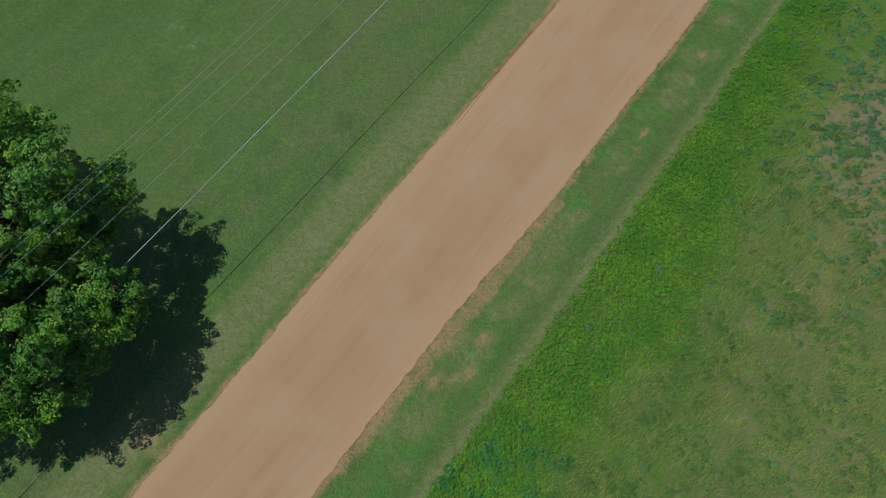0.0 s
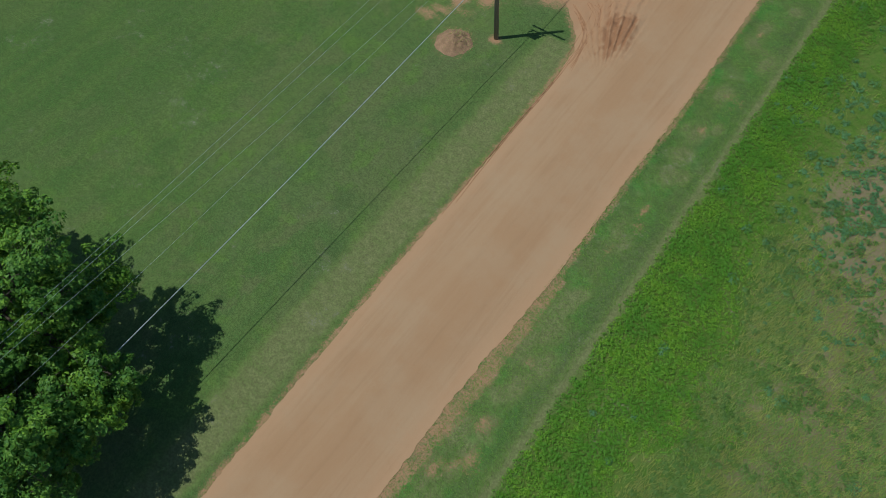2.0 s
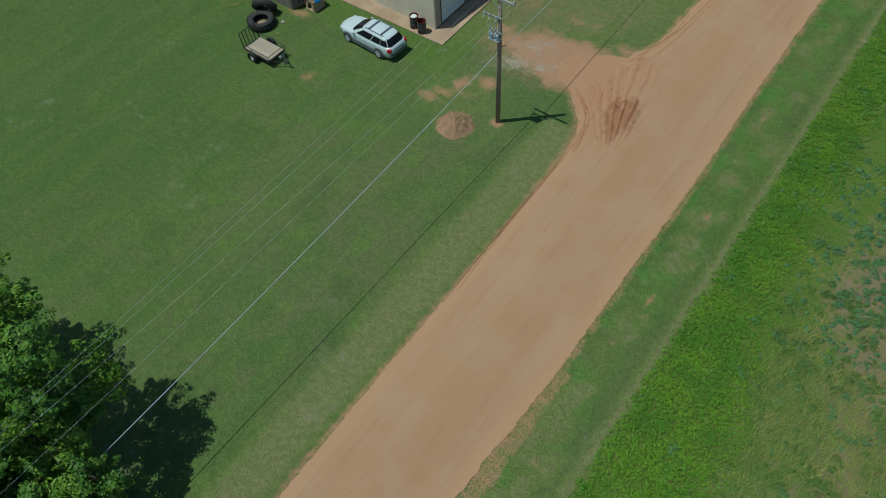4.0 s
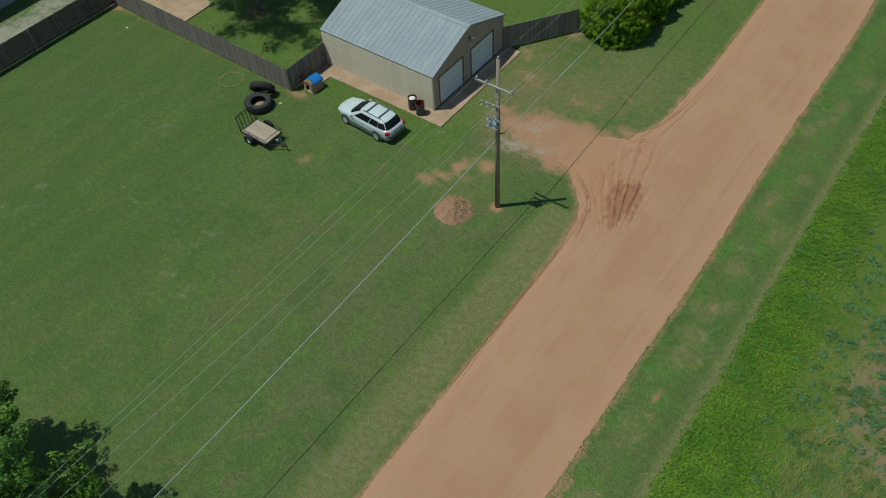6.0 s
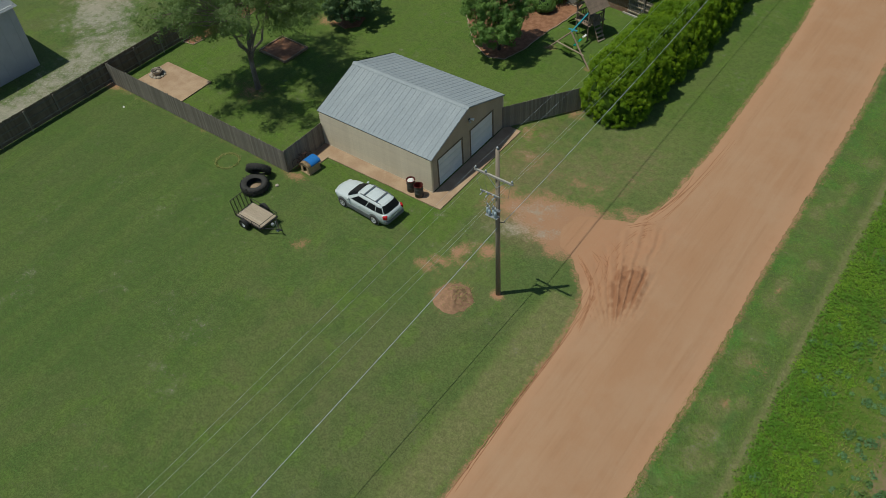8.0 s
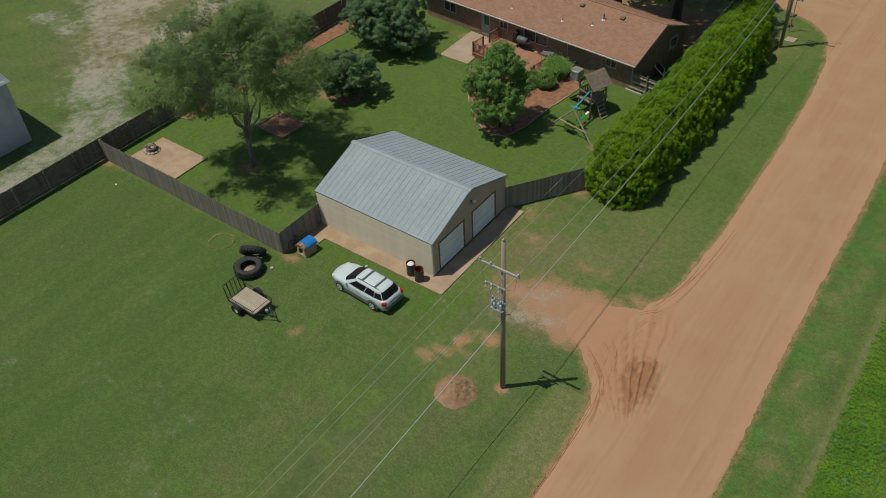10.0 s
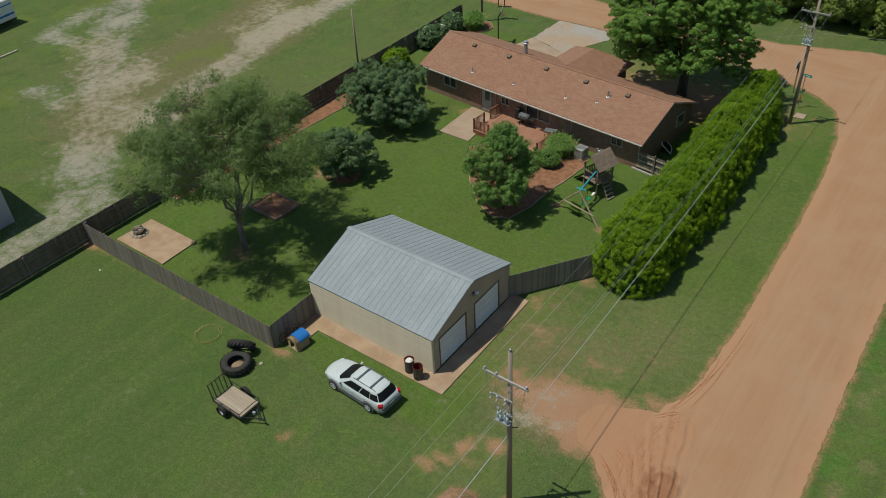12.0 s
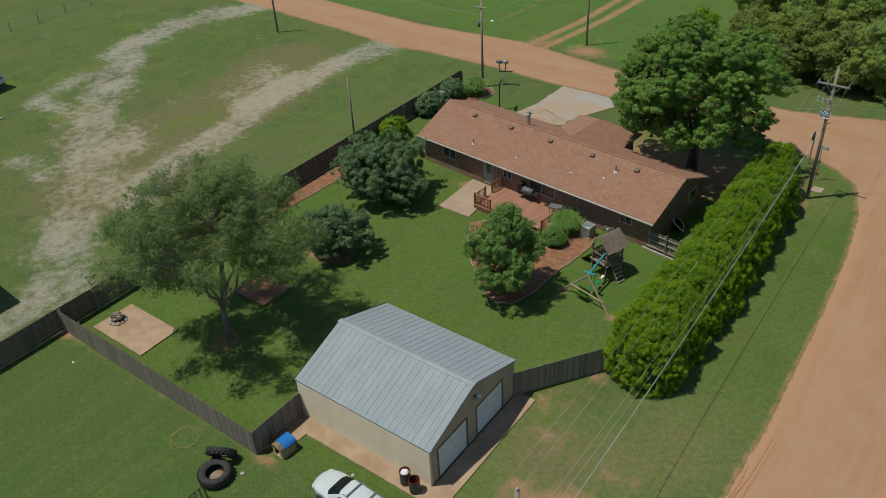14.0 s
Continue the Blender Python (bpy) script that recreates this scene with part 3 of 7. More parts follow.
for pts, w, s, k in (([(-40.1, -8), (-40.2, 0.5), (-41.2, 4.5)], 0.8, 1.9, 0.72), ([(-41.2, 4.5), (-45.2, 7), (-49, 10.5), (-53.7, 15.6), (-60.5, 19.1)], 1.4, 3.4, 0.72),
                     ([(-49, 13), (-53.7, 15.6), (-56, 20), (-58.2, 21.8)], 0.9, 3.6, 0.64),
                     ([(-60.5, 19.1), (-65.1, 23.4), (-68.3, 26.3), (-73.7, 31.9), (-78.3, 37.1), (-79.6, 44.4), (-77.8, 51), (-74, 58)], 1.3, 2.8, 0.82),
                     ([(-73.7, 31.9), (-75, 26.5), (-72.7, 21.3), (-67, 21.2), (-64.8, 20.7)], 0.5, 2.6, 0.64),
                     ([(-50.1, 54.9), (-51.2, 50.3), (-51.8, 46.2), (-51.9, 39.2), (-51.7, 32.8), (-50.2, 29.3), (-49.6, 24.2), (-49.2, 19.2), (-47, 14)], 1.0, 2.4, 0.82),
                     ([(-52.4, 40), (-52.2, 33)], 1.8, 2.2, 0.86),
                     ([(-57.5, 41.5), (-56.3, 33.3)], 0.8, 3.0, 0.6),
                     ([(-62, 13), (-57, 12.5)], 0.5, 1.6, 0.6)):
    gravel = np.maximum(gravel, k * band(seg_dist(PX, PY, pts), w, s))
gravel = np.maximum(gravel, 0.68 * np.minimum(1.0, 1.45 * blob(PX, PY, -1.5, 5.0, 1.6, 0.6, 22)))
gravel = np.maximum(gravel, 0.6 * np.minimum(1.1, 1.4 * blob(PX, PY, -1.9, 6.9, 1.2, 0.8, 30)))
dry = np.full_like(PX, 0.08)
dry = np.maximum(dry, 0.95 * band(np.abs(PX - 3.35), 0.75, 0.8) * (PY < 2))
dry = np.maximum(dry, 0.42 * band(seg_dist(PX, PY, [(12.4, -40), (12.9, 40)]), 0.3, 1.2))
dry = np.maximum(dry, 1.0 * band(seg_dist(PX, PY, [(14.5, -40), (14.75, -20), (14.85, 0), (14.8, 10), (14.6, 40)]), 0.12, 0.5))
dry = np.maximum(dry, 1.0 * blob(PX, PY, -4.4, 9.5, 4.5, 4.0))
dry = np.maximum(dry, 0.95 * blob(PX, PY, -1.2, 11.5, 4.0, 3.0))
dry = np.maximum(dry, 0.75 * blob(PX, PY, 1.5, 14.5, 4.0, 5.0))
dry = np.maximum(dry, 0.55 * blob(PX, PY, -3.6, 0.6, 3.0, 2.6))
dry = np.maximum(dry, 0.26 * ((PX < -37) & (PY > 8) & (PY < 52)) * band(seg_dist(PX, PY, [(-52, 12), (-50, 40)]), 5, 7))
dry = np.maximum(dry, 0.2 * ((PX < -37) & (PY > -20) & (PY < 55)))
dry = np.maximum(dry, 0.45 * band(np.abs(np.hypot(PX + 21.63, PY + 0.4) - 0.78), 0.06, 0.2))
dry = np.maximum(dry, straw)
brown = np.maximum(1.0 * band(seg_dist(PX, PY, [(-51, 14), (-54, 24), (-54, 34), (-57, 42)]), 3.5, 6), 0.6 * band(seg_dist(PX, PY, [(-60, 18), (-66, 22)]), 2, 3)) * ((PX < -40))
brown = np.maximum(brown, np.minimum(1, 1.6 * blob(PX, PY, -1.4, 5.8, 2.4, 1.8)))
brown = np.maximum(brown, 0.62 * np.clip((PX - 20.4) / 3.0, 0, 1) * (PY < 9) * (PX < 60))
for cx, cy, rx, ry, k in ((-3.8, 10.2, 3.4, 2.6, 0.58), (0.6, 13.2, 2.8, 3.2, 0.5), (-5.4, 14.2, 1.6, 1.8, 0.55)):
    brown = np.maximum(brown, k * np.minimum(1, 1.4 * blob(PX, PY, cx, cy, rx, ry)))
fresh = np.maximum(band(np.abs(PX - 12.6), 0.9, 0.6) * (np.abs(PY) < 60), 0.75 * ((PY > 61) & (PX < -10)))
weed = np.clip((PX - 14.9) / 0.5, 0, 1)
weed = np.maximum(weed, np.clip((PY - 63) / 2, 0, 1) * (PX > -12))
lush = ((PX > -36.2) & (PX < -5) & (PY > 1.2) & (PY < 47)) * 1.0
lush = np.maximum(lush, 0.75 * band(np.abs(PX - 2.0), 2.6, 0.8) * np.clip((PY - 16) / 4, 0, 1) * (PY < 50))
lush = np.maximum(lush, 0.85 * ((PY > 61) & (PX < -10)))
lush = np.maximum(lush, 0.15 * ((PX < -37) & (PY < 54)))
lush = np.maximum(lush, 0.25 * ((PX < -6) & (PY <= 1.2) & (PX > -36)))
relief = np.zeros_like(PX)
for i in range(PX.shape[0]):
    for j in range(PX.shape[1]):
        if PX[i, j] > 14.5 and PX[i, j] < 42 and -50 < PY[i, j] < 60:
            relief[i, j] = 0.10 * noise.noise((PX[i, j] * 0.7, PY[i, j] * 0.7, 0)) * min(1, (PX[i, j] - 14.5) / 2)
me = bpy.data.meshes.new("ground")
ny, nx = PX.shape
me.vertices.add(nx * ny)
me.vertices.foreach_set("co", np.stack([PX, PY, relief], -1).astype(np.float32).ravel())
ii = (np.arange(ny - 1)[:, None] * nx + np.arange(nx - 1)[None, :]).ravel()
me.loops.add(4 * len(ii))
me.loops.foreach_set("vertex_index", np.stack([ii, ii + 1, ii + nx + 1, ii + nx], -1).astype(np.int32).ravel())
me.polygons.add(len(ii))
me.polygons.foreach_set("loop_start", np.arange(0, 4 * len(ii), 4, dtype=np.int32))
me.update(calc_edges=True)
for key, arr in (("soil", soil), ("gravel", gravel), ("dry", dry), ("weed", weed), ("lush", lush), ("brown", brown), ("fresh", fresh), ("lot", np.clip((-45 - PX) / 4, 0, 1) * (PY < 54)), ("deep", np.clip((-9 - PX) / 9, 0, 1) * np.clip((3 - PY) / 2, 0, 1) * (PX > -37))):
    me.attributes.new(key, "FLOAT", "POINT").data.foreach_set("value", arr.astype(np.float32).ravel())
solid("ground", me, M["ground"], "mown green lawns, rough verge and bare patches around a dirt road", "ground", kind="structure")


# ---------------------------------------------------------------- dirt roads
def rough_line(pts, step, amp, seed):
    """A closed outline with uneven edges."""
    out = []
    for (ax, ay), (bx, by) in zip(pts, pts[1:] + pts[:1]):
        n = max(1, int(math.hypot(bx - ax, by - ay) / step))
        nrm = Vector((by - ay, ax - bx)).normalized()
        for k in range(n):
            f = k / n
            x, y = ax + (bx - ax) * f, ay + (by - ay) * f
            w = amp * (0.35 * noise.noise((x * 0.5, y * 0.5, seed)) + 0.9 * noise.noise((x * 2.1, y * 2.1, seed + 7)) + 0.6 * noise.noise((x * 6.1, y * 6.1, seed + 3)))
            out.append((x + nrm.x * w, y + nrm.y * w))
    return out


def inside(px, py, poly):
    """Which points lie in a polygon."""
    res = np.zeros(px.shape, bool)
    for (ax, ay), (bx, by) in zip(poly, poly[1:] + poly[:1]):
        cross = ((ay > py) != (by > py)) & (px < (bx - ax) * (py - ay) / (by - ay + 1e-12) + ax)
        res ^= cross
    return res


edge_line = rough_line(outline, 0.16, 0.1, 3.0)
from mathutils.geometry import delaunay_2d_cdt
cx_, cy_ = np.meshgrid(np.arange(-6, 14, 0.5), np.arange(-38, 62, 0.5))
near = np.stack([cx_.ravel(), cy_.ravel()], -1)
fx_, fy_ = np.meshgrid(np.arange(-118, -6, 1.5), np.arange(50, 66, 1.0))
tx_, ty_ = np.meshgrid(np.arange(3.2, 7.6, 0.075), np.arange(0.4, 10.4, 0.1))
near = np.concatenate([near, np.stack([fx_.ravel(), fy_.ravel()], -1), np.stack([tx_.ravel() + 0.02 * np.sin(ty_.ravel() * 37), ty_.ravel() + 0.03 * np.sin(tx_.ravel() * 41)], -1)])
keep = inside(near[:, 0], near[:, 1], outline) & (seg_dist(near[:, 0], near[:, 1], outline + outline[:1]) > 0.3)
near = near[keep]
n0 = len(edge_line)
vin = [Vector(p) for p in edge_line] + [Vector(p) for p in near]
v2, e2, f2, *_ = delaunay_2d_cdt(vin, [], [list(range(n0))], 1, 1e-5)
v2 = np.array([tuple(p) for p in v2])
dist_in = seg_dist(v2[:, 0], v2[:, 1], edge_line + edge_line[:1])


def bell(x, y, cx, cy, rx, ry, turn):
    c, s = math.cos(radians(turn)), math.sin(radians(turn))
    u, v = (x - cx) * c + (y - cy) * s, -(x - cx) * s + (y - cy) * c
    return np.exp(-((u / rx) ** 2) - (v / ry) ** 2)


vx, vy = v2[:, 0], v2[:, 1]
fine_ = (vx > 2.5) & (vx < 8.5) & (vy > -0.5) & (vy < 11.5)
n_a, n_b, n_c = np.zeros(len(vx)), np.zeros(len(vx)), np.zeros(len(vx))
for i in np.nonzero(fine_)[0]:
    n_a[i], n_b[i], n_c[i] = noise.noise((vx[i] * 0.9, vy[i] * 0.7, 3)), noise.noise((vx[i] * 3.2, vy[i] * 2.0, 5)), noise.noise((vx[i] * 7, vy[i] * 5, 8))
# wheels have dragged the soil in a fan about the corner
fan = np.arctan2(vy + 0.4, vx - 7.2) + 0.02 * n_a
rake = np.sin(fan * 74) + 0.6 * np.sin(fan * 131 + 0.8 * n_b)
torn = np.clip(bell(vx, vy, 5.7, 4.1, 0.9, 2.0, 12) * (1.15 + 0.9 * n_a + 0.5 * n_b), 0, 1)
drag = np.clip((bell(vx, vy, 4.9, 6.0, 1.5, 3.6, 12) + 0.7 * bell(vx, vy, 5.4, 9.0, 0.9, 1.6, -25)) * (1.0 + 0.8 * n_a), 0, 1)
wet = np.clip(torn * (1.0 + 0.5 * n_b - 0.25 * rake), 0, 1)
turn = np.clip(np.maximum(bell(vx, vy, 3.4, 6.0, 2.6, 4.4, 5), 0.9 * drag), 0, 1)
hz = 0.02 + 0.10 * np.clip(dist_in / 3.0, 0, 1) * np.clip((vx - 4.0) / 1.5, 0, 1) * (np.abs(vx - 8) < 4.5) + 0.09 * torn + 0.035 * drag + torn * (0.05 * rake + 0.09 * n_b + 0.05 * n_c) + drag * (0.026 * rake + 0.03 * n_b + 0.015 * n_c)
me = bpy.data.meshes.new("road")
me.from_pydata([(p[0], p[1], z) for p, z in zip(v2, hz)], [], [tuple(f) for f in f2])
me.shade_smooth()
me.attributes.new("edge", "FLOAT", "POINT").data.foreach_set("value", (np.clip(1 - dist_in / 1.5, 0, 1) * (v2[:, 0] > 3.4)).astype(np.float32))
me.attributes.new("cross", "FLOAT", "POINT").data.foreach_set("value", ((v2[:, 1] > 51.5) & (v2[:, 0] < 3)).astype(np.float32))
me.attributes.new("wet", "FLOAT", "POINT").data.foreach_set("value", wet.astype(np.float32))
me.attributes.new("turn", "FLOAT", "POINT").data.foreach_set("value", turn.astype(np.float32))
solid("road", me, M["road"], "packed red dirt road with a turn-in and crossroad", "road", kind="structure")

# tyre ruts in the soft turn-in
rng = random.Random(4)
mb, mud = MB(), MB()


def rut(dst, pts, w, h):
    n = len(pts)
    vs, fs = [], []
    for i, (x, y) in enumerate(pts):
        dx, dy = pts[min(i + 1, n - 1)][0] - pts[max(i - 1, 0)][0], pts[min(i + 1, n - 1)][1] - pts[max(i - 1, 0)][1]
        l = math.hypot(dx, dy) + 1e-9
        fade = math.sin(math.pi * (i + 0.3) / (n - 0.4))
        k = w * (0.35 + 0.65 * fade)
        j = rng.uniform(-0.02, 0.02)
        vs += [(x - dy / l * k + j, y + dx / l * k, 0.012), (x + j, y, 0.06 + h * fade), (x + dy / l * k + j, y - dx / l * k, 0.012)]
        if i:
            b = 3 * i
            fs += [(b - 3, b, b + 1, b - 2), (b - 2, b + 1, b + 2, b - 1)]
    dst.add(vs, fs)


def arc(x0, y0, x1, y1, bend, n=9):
    return [(x0 + (x1 - x0) * k / n - (y1 - y0) * bend * 4 * (k / n) * (1 - k / n), y0 + (y1 - y0) * k / n + (x1 - x0) * bend * 4 * (k / n) * (1 - k / n)) for k in range(n + 1)]


def along(pts, n=14):
    """A smooth run through a few places."""
    out = []
    m = len(pts) - 1
    for k in range(n + 1):
        f = k / n * m
        i = min(int(f), m - 1)
        u = f - i
        p0, p1, p2, p3 = (pts[max(0, min(m, i + j))] for j in (-1, 0, 1, 2))
        out.append(tuple(0.5 * (2 * b + (c - a) * u + (2 * a - 5 * b + 4 * c - d) * u * u + (3 * b - a - 3 * c + d) * u ** 3) for a, b, c, d in zip(p0, p1, p2, p3)))
    return out


def near_line(pts, amp):
    ox, oy = rng.gauss(0, amp), rng.gauss(0, amp)
    return [(x + ox + rng.gauss(0, 0.05), y + oy + rng.gauss(0, 0.08)) for x, y in pts]


turn_in = ([(4.5, 0.6), (4.25, 2.2), (3.6, 3.7), (2.2, 4.9)], [(4.8, 1.2), (4.5, 3.4), (4.05, 5.2), (3.3, 5.8)], [(5.4, 1.5), (5.1, 3.4), (4.3, 5.2), (4.3, 6.8), (4.9, 8.7), (5.7, 9.9)])
for k in range(21):
    base = turn_in[k % 3]
    rut(mb, along(near_line(base, 0.3)), rng.uniform(0.02, 0.04), rng.uniform(0.0, 0.015))
for k in range(14):
    x, y = 3.5 + 0.16 * k + rng.gauss(0, 0.12), 8.8 - 0.06 * k + rng.gauss(0, 0.2)
    l = rng.uniform(1.0, 2.0)
    rut(mb, along([(x, y), (x + 0.5 * l, y + 0.55 * l), (x + 0.85 * l, y + 0.7 * l)], 8), rng.uniform(0.03, 0.05), 0.015)
for k in range(5):
    o, e = 0.17 * k + rng.gauss(0, 0.05), rng.gauss(0, 0.12)
    rut(mb, along([(3.95 + o, 9.8 - o + e), (4.5 + o, 11.8 + e), (4.9 + o + 0.4 * e, 13.5 + k), (5.0 + o + e, 16.5 + 1.3 * k + 6 * e)], 14), rng.uniform(0.025, 0.06), rng.uniform(0.0, 0.015))
for k in range(2):
    rut(mb, along([(4.85 + 0.17 * k, -12 + k), (4.65 + 0.1 * k, -6), (4.62 + 0.09 * k, -2), (4.5 + 0.1 * k, 0.9)], 14), 0.04, 0.008)
for x0, y0, x1, y1 in ((6.12, 1.98, 5.96, 2.9), (5.96, 2.9, 5.45, 3.4), (6.3, 5.9, 5.7, 6.05), (6.45, 5.2, 6.0, 5.5)):
    rut(mud, arc(x0, y0, x1, y1, 0.05, 8), 0.07, 0.1)
solid("tyre_ruts", mb, M["ruts"], "dried tyre ruts curving across the dirt turn-in", "tyre ruts", kind="stuff", smooth=True)
solid("mud_ridges", mud, M["mud"], "dark damp soil churned up beside the road", "mud", kind="stuff", smooth=True)


# ---------------------------------------------------------------- plants
def leaf_quads(cen, size, up=0.9, long_=1.6, seed=0, out=None):
    """Leaves as small quads round the given places."""
    r = np.random.default_rng(seed)
    n = len(cen)
    nrm = r.normal(size=(n, 3))
    nrm[:, 2] = np.abs(nrm[:, 2]) + up
    if out is not None:
        nrm += out
    nrm /= np.linalg.norm(nrm, axis=1)[:, None]
    u = np.cross(nrm, r.normal(size=(n, 3)))
    u /= np.linalg.norm(u, axis=1)[:, None] + 1e-9
    v = np.cross(nrm, u)
    s = size * r.uniform(0.6, 1.35, (n, 1))
    a, b = u * s * long_ / 2, v * s / 2
    fold = nrm * s * 0.12
    return np.stack([cen - a, cen - b + fold, cen + a, cen + b + fold], 1)


def shell_points(blobs, n, seed, inner=0.55, rough=0.28, freq=0.9):
    """Places spread over the outer layers of a crown of overlapping lobes."""
    r = np.random.default_rng(seed)
    vol = np.array([b[3] * b[4] + b[4] * b[5] + b[3] * b[5] for b in blobs])
    pick = r.choice(len(blobs), n, p=vol / vol.sum())
    bl = np.array(blobs)[pick]
    d = r.normal(size=(n, 3))
    d /= np.linalg.norm(d, axis=1)[:, None]
    wob = np.array([noise.noise((bl[i, 0] + d[i, 0] * bl[i, 3] * freq, bl[i, 1] + d[i, 1] * bl[i, 4] * freq, bl[i, 2] + d[i, 2] * bl[i, 5] * freq + seed)) for i in range(n)])
    rad = (inner + (1 - inner) * r.uniform(0, 1, n) ** 0.6) * (1 + rough * wob)
    return bl[:, :3] + d * bl[:, 3:6] * rad[:, None], d


def limb(mb, a, b, r0, r1, rng, n=5, wob=0.12, sides=7):
    a, b = Vector(a), Vector(b)
    l = (b - a).length
    pts = []
    for k in range(n + 1):
        f = k / n
        p = a.lerp(b, f)
        p += Vector((rng.uniform(-1, 1), rng.uniform(-1, 1), rng.uniform(-0.4, 0.9))) * wob * l * math.sin(math.pi * f) * 0.6
        pts.append(p)
    mb.tube(pts, [r0 + (r1 - r0) * k / n for k in range(n + 1)], sides)
    return pts


def unit(v):
    return v / (np.linalg.norm(v, axis=-1, keepdims=True) + 1e-9)


def tufts(cen, d, per, radius, size, long_, seed, up=0.5, flat=0.7, reach=1.25, fill=0.5):
    """Leafy tufts: each a small domed spray that points out and up, its leaves lying over its outer face."""
    r = np.random.default_rng(seed)
    n = len(cen)
    ax = unit(d + np.array([0, 0, up]) + r.normal(size=(n, 3)) * 0.3)[:, None]
    rad = (radius * r.uniform(0.55, 1.4, (n, 1)))[:, None]
    v = unit(r.normal(size=(n, per, 3)))
    along = (v * ax).sum(-1, keepdims=True)
    v = np.where(along < -0.25, v - 2 * along * ax, v)
    along = np.maximum((v * ax).sum(-1, keepdims=True), 0)
    lump = 1 + 0.22 * np.sin(v[..., :1] * 5 + r.uniform(0, 6, (n, 1, 1))) * np.cos(v[..., 1:2] * 5 + r.uniform(0, 6, (n, 1, 1)))
    off = v * r.uniform(1 - fill, 1.0, (n, per, 1)) ** 0.5 * lump * (1 - 0.35 * along * (reach > 1.3)) + ax * along * (reach - 1)
    off[..., 2] *= flat
    pos = (cen[:, None] + off * rad).reshape(-1, 3)
    nrm = unit(v * 0.85 + ax * 0.3 + np.array([0, 0, 0.3]) + r.normal(size=(n, per, 3)) * 0.38).reshape(-1, 3)
    lie = unit(np.cross(nrm, unit(np.repeat(ax, per, 1) + r.normal(size=(n, per, 3)) * 0.7).reshape(-1, 3)))
    tip = np.cross(lie, nrm)
    s = size * r.uniform(0.6, 1.4, (n * per, 1))
    return np.stack([pos - lie * s * 0.6 - tip * s * long_ * 0.4, pos + lie * s * 0.6 - tip * s * long_ * 0.25, pos + tip * s * long_ * 0.75], 1)


def tree(name, at, blobs, trunk, leaf, clusters, per, radius, size, label, seed, category="tree", twigs=3, inner=0.55, rough=0.3, long_=1.5, up=0.4, flat=0.7, reach=1.25, fill=0.5, bark="bark"):
    """A tree with a tapered trunk, limbs to each lobe of the crown, and leafy branch tips with gaps between.
    trunk: height of the fork and radius at the ground."""
    rng = random.Random(seed)
    ob = thing(name, at, 0, label, category)
    mb = MB()
    h, r = trunk
    mb.tube([(0, 0, -0.15), (0.02, 0.01, 0.12), (rng.uniform(-0.05, 0.05), rng.uniform(-0.05, 0.05), h * 0.5), (rng.uniform(-0.1, 0.1), rng.uniform(-0.1, 0.1), h)], [r * 1.5, r * 1.12, r * 0.95, r * 0.85], 12)
    top = Vector((0, 0, h))
    # a few main limbs, and lighter boughs that leave the nearest of them
    mains = []
    order = sorted(blobs, key=lambda q: -Vector((q[0], q[1], q[2] - h)).length)
    step = max(1, len(order) // 7)
    for q in order[::step][:7]:
        c = Vector(q[:3])
        mains.append(limb(mb, top - Vector((0, 0, rng.uniform(0, 0.25) * h)), c * 0.8 + top * 0.2, r * rng.uniform(0.45, 0.6), r * 0.14, rng, 7))
    for b in blobs:
        c = Vector(b[:3])
        s0 = min((p for pts in mains for p in pts[1:]), key=lambda p: (p - c).length + 0.4 * max(0, p.z - c.z))
        pts = limb(mb, s0, c, r * 0.2, r * 0.07, rng, 6)
        for _ in range(twigs):
            s = pts[rng.randint(2, 6)]
            d = Vector((rng.gauss(0, 1), rng.gauss(0, 1), rng.gauss(0.3, 0.7))).normalized()
            e = c + Vector((d.x * b[3], d.y * b[4], d.z * b[5])) * rng.uniform(0.6, 0.95)
            limb(mb, s, e, r * 0.1, r * 0.025, rng, 4, 0.15, 5)
    part("trunk", mb, M[bark], ob, smooth=True)
    cen, d = shell_points(blobs, clusters, seed, inner, rough)
    mid = np.mean(np.array(blobs)[:, :3], 0)
    d = d + (cen - mid) / (np.linalg.norm(cen - mid, axis=1)[:, None] + 1e-9)
    d /= np.linalg.norm(d, axis=1)[:, None] + 1e-9
    cen[:, 2] = np.maximum(cen[:, 2], 0.25)
    part("crown", loose_mesh("crown", tufts(cen, d, per, radius, size, long_, seed + 2, up, flat, reach, fill)), leaf, ob)
    return ob


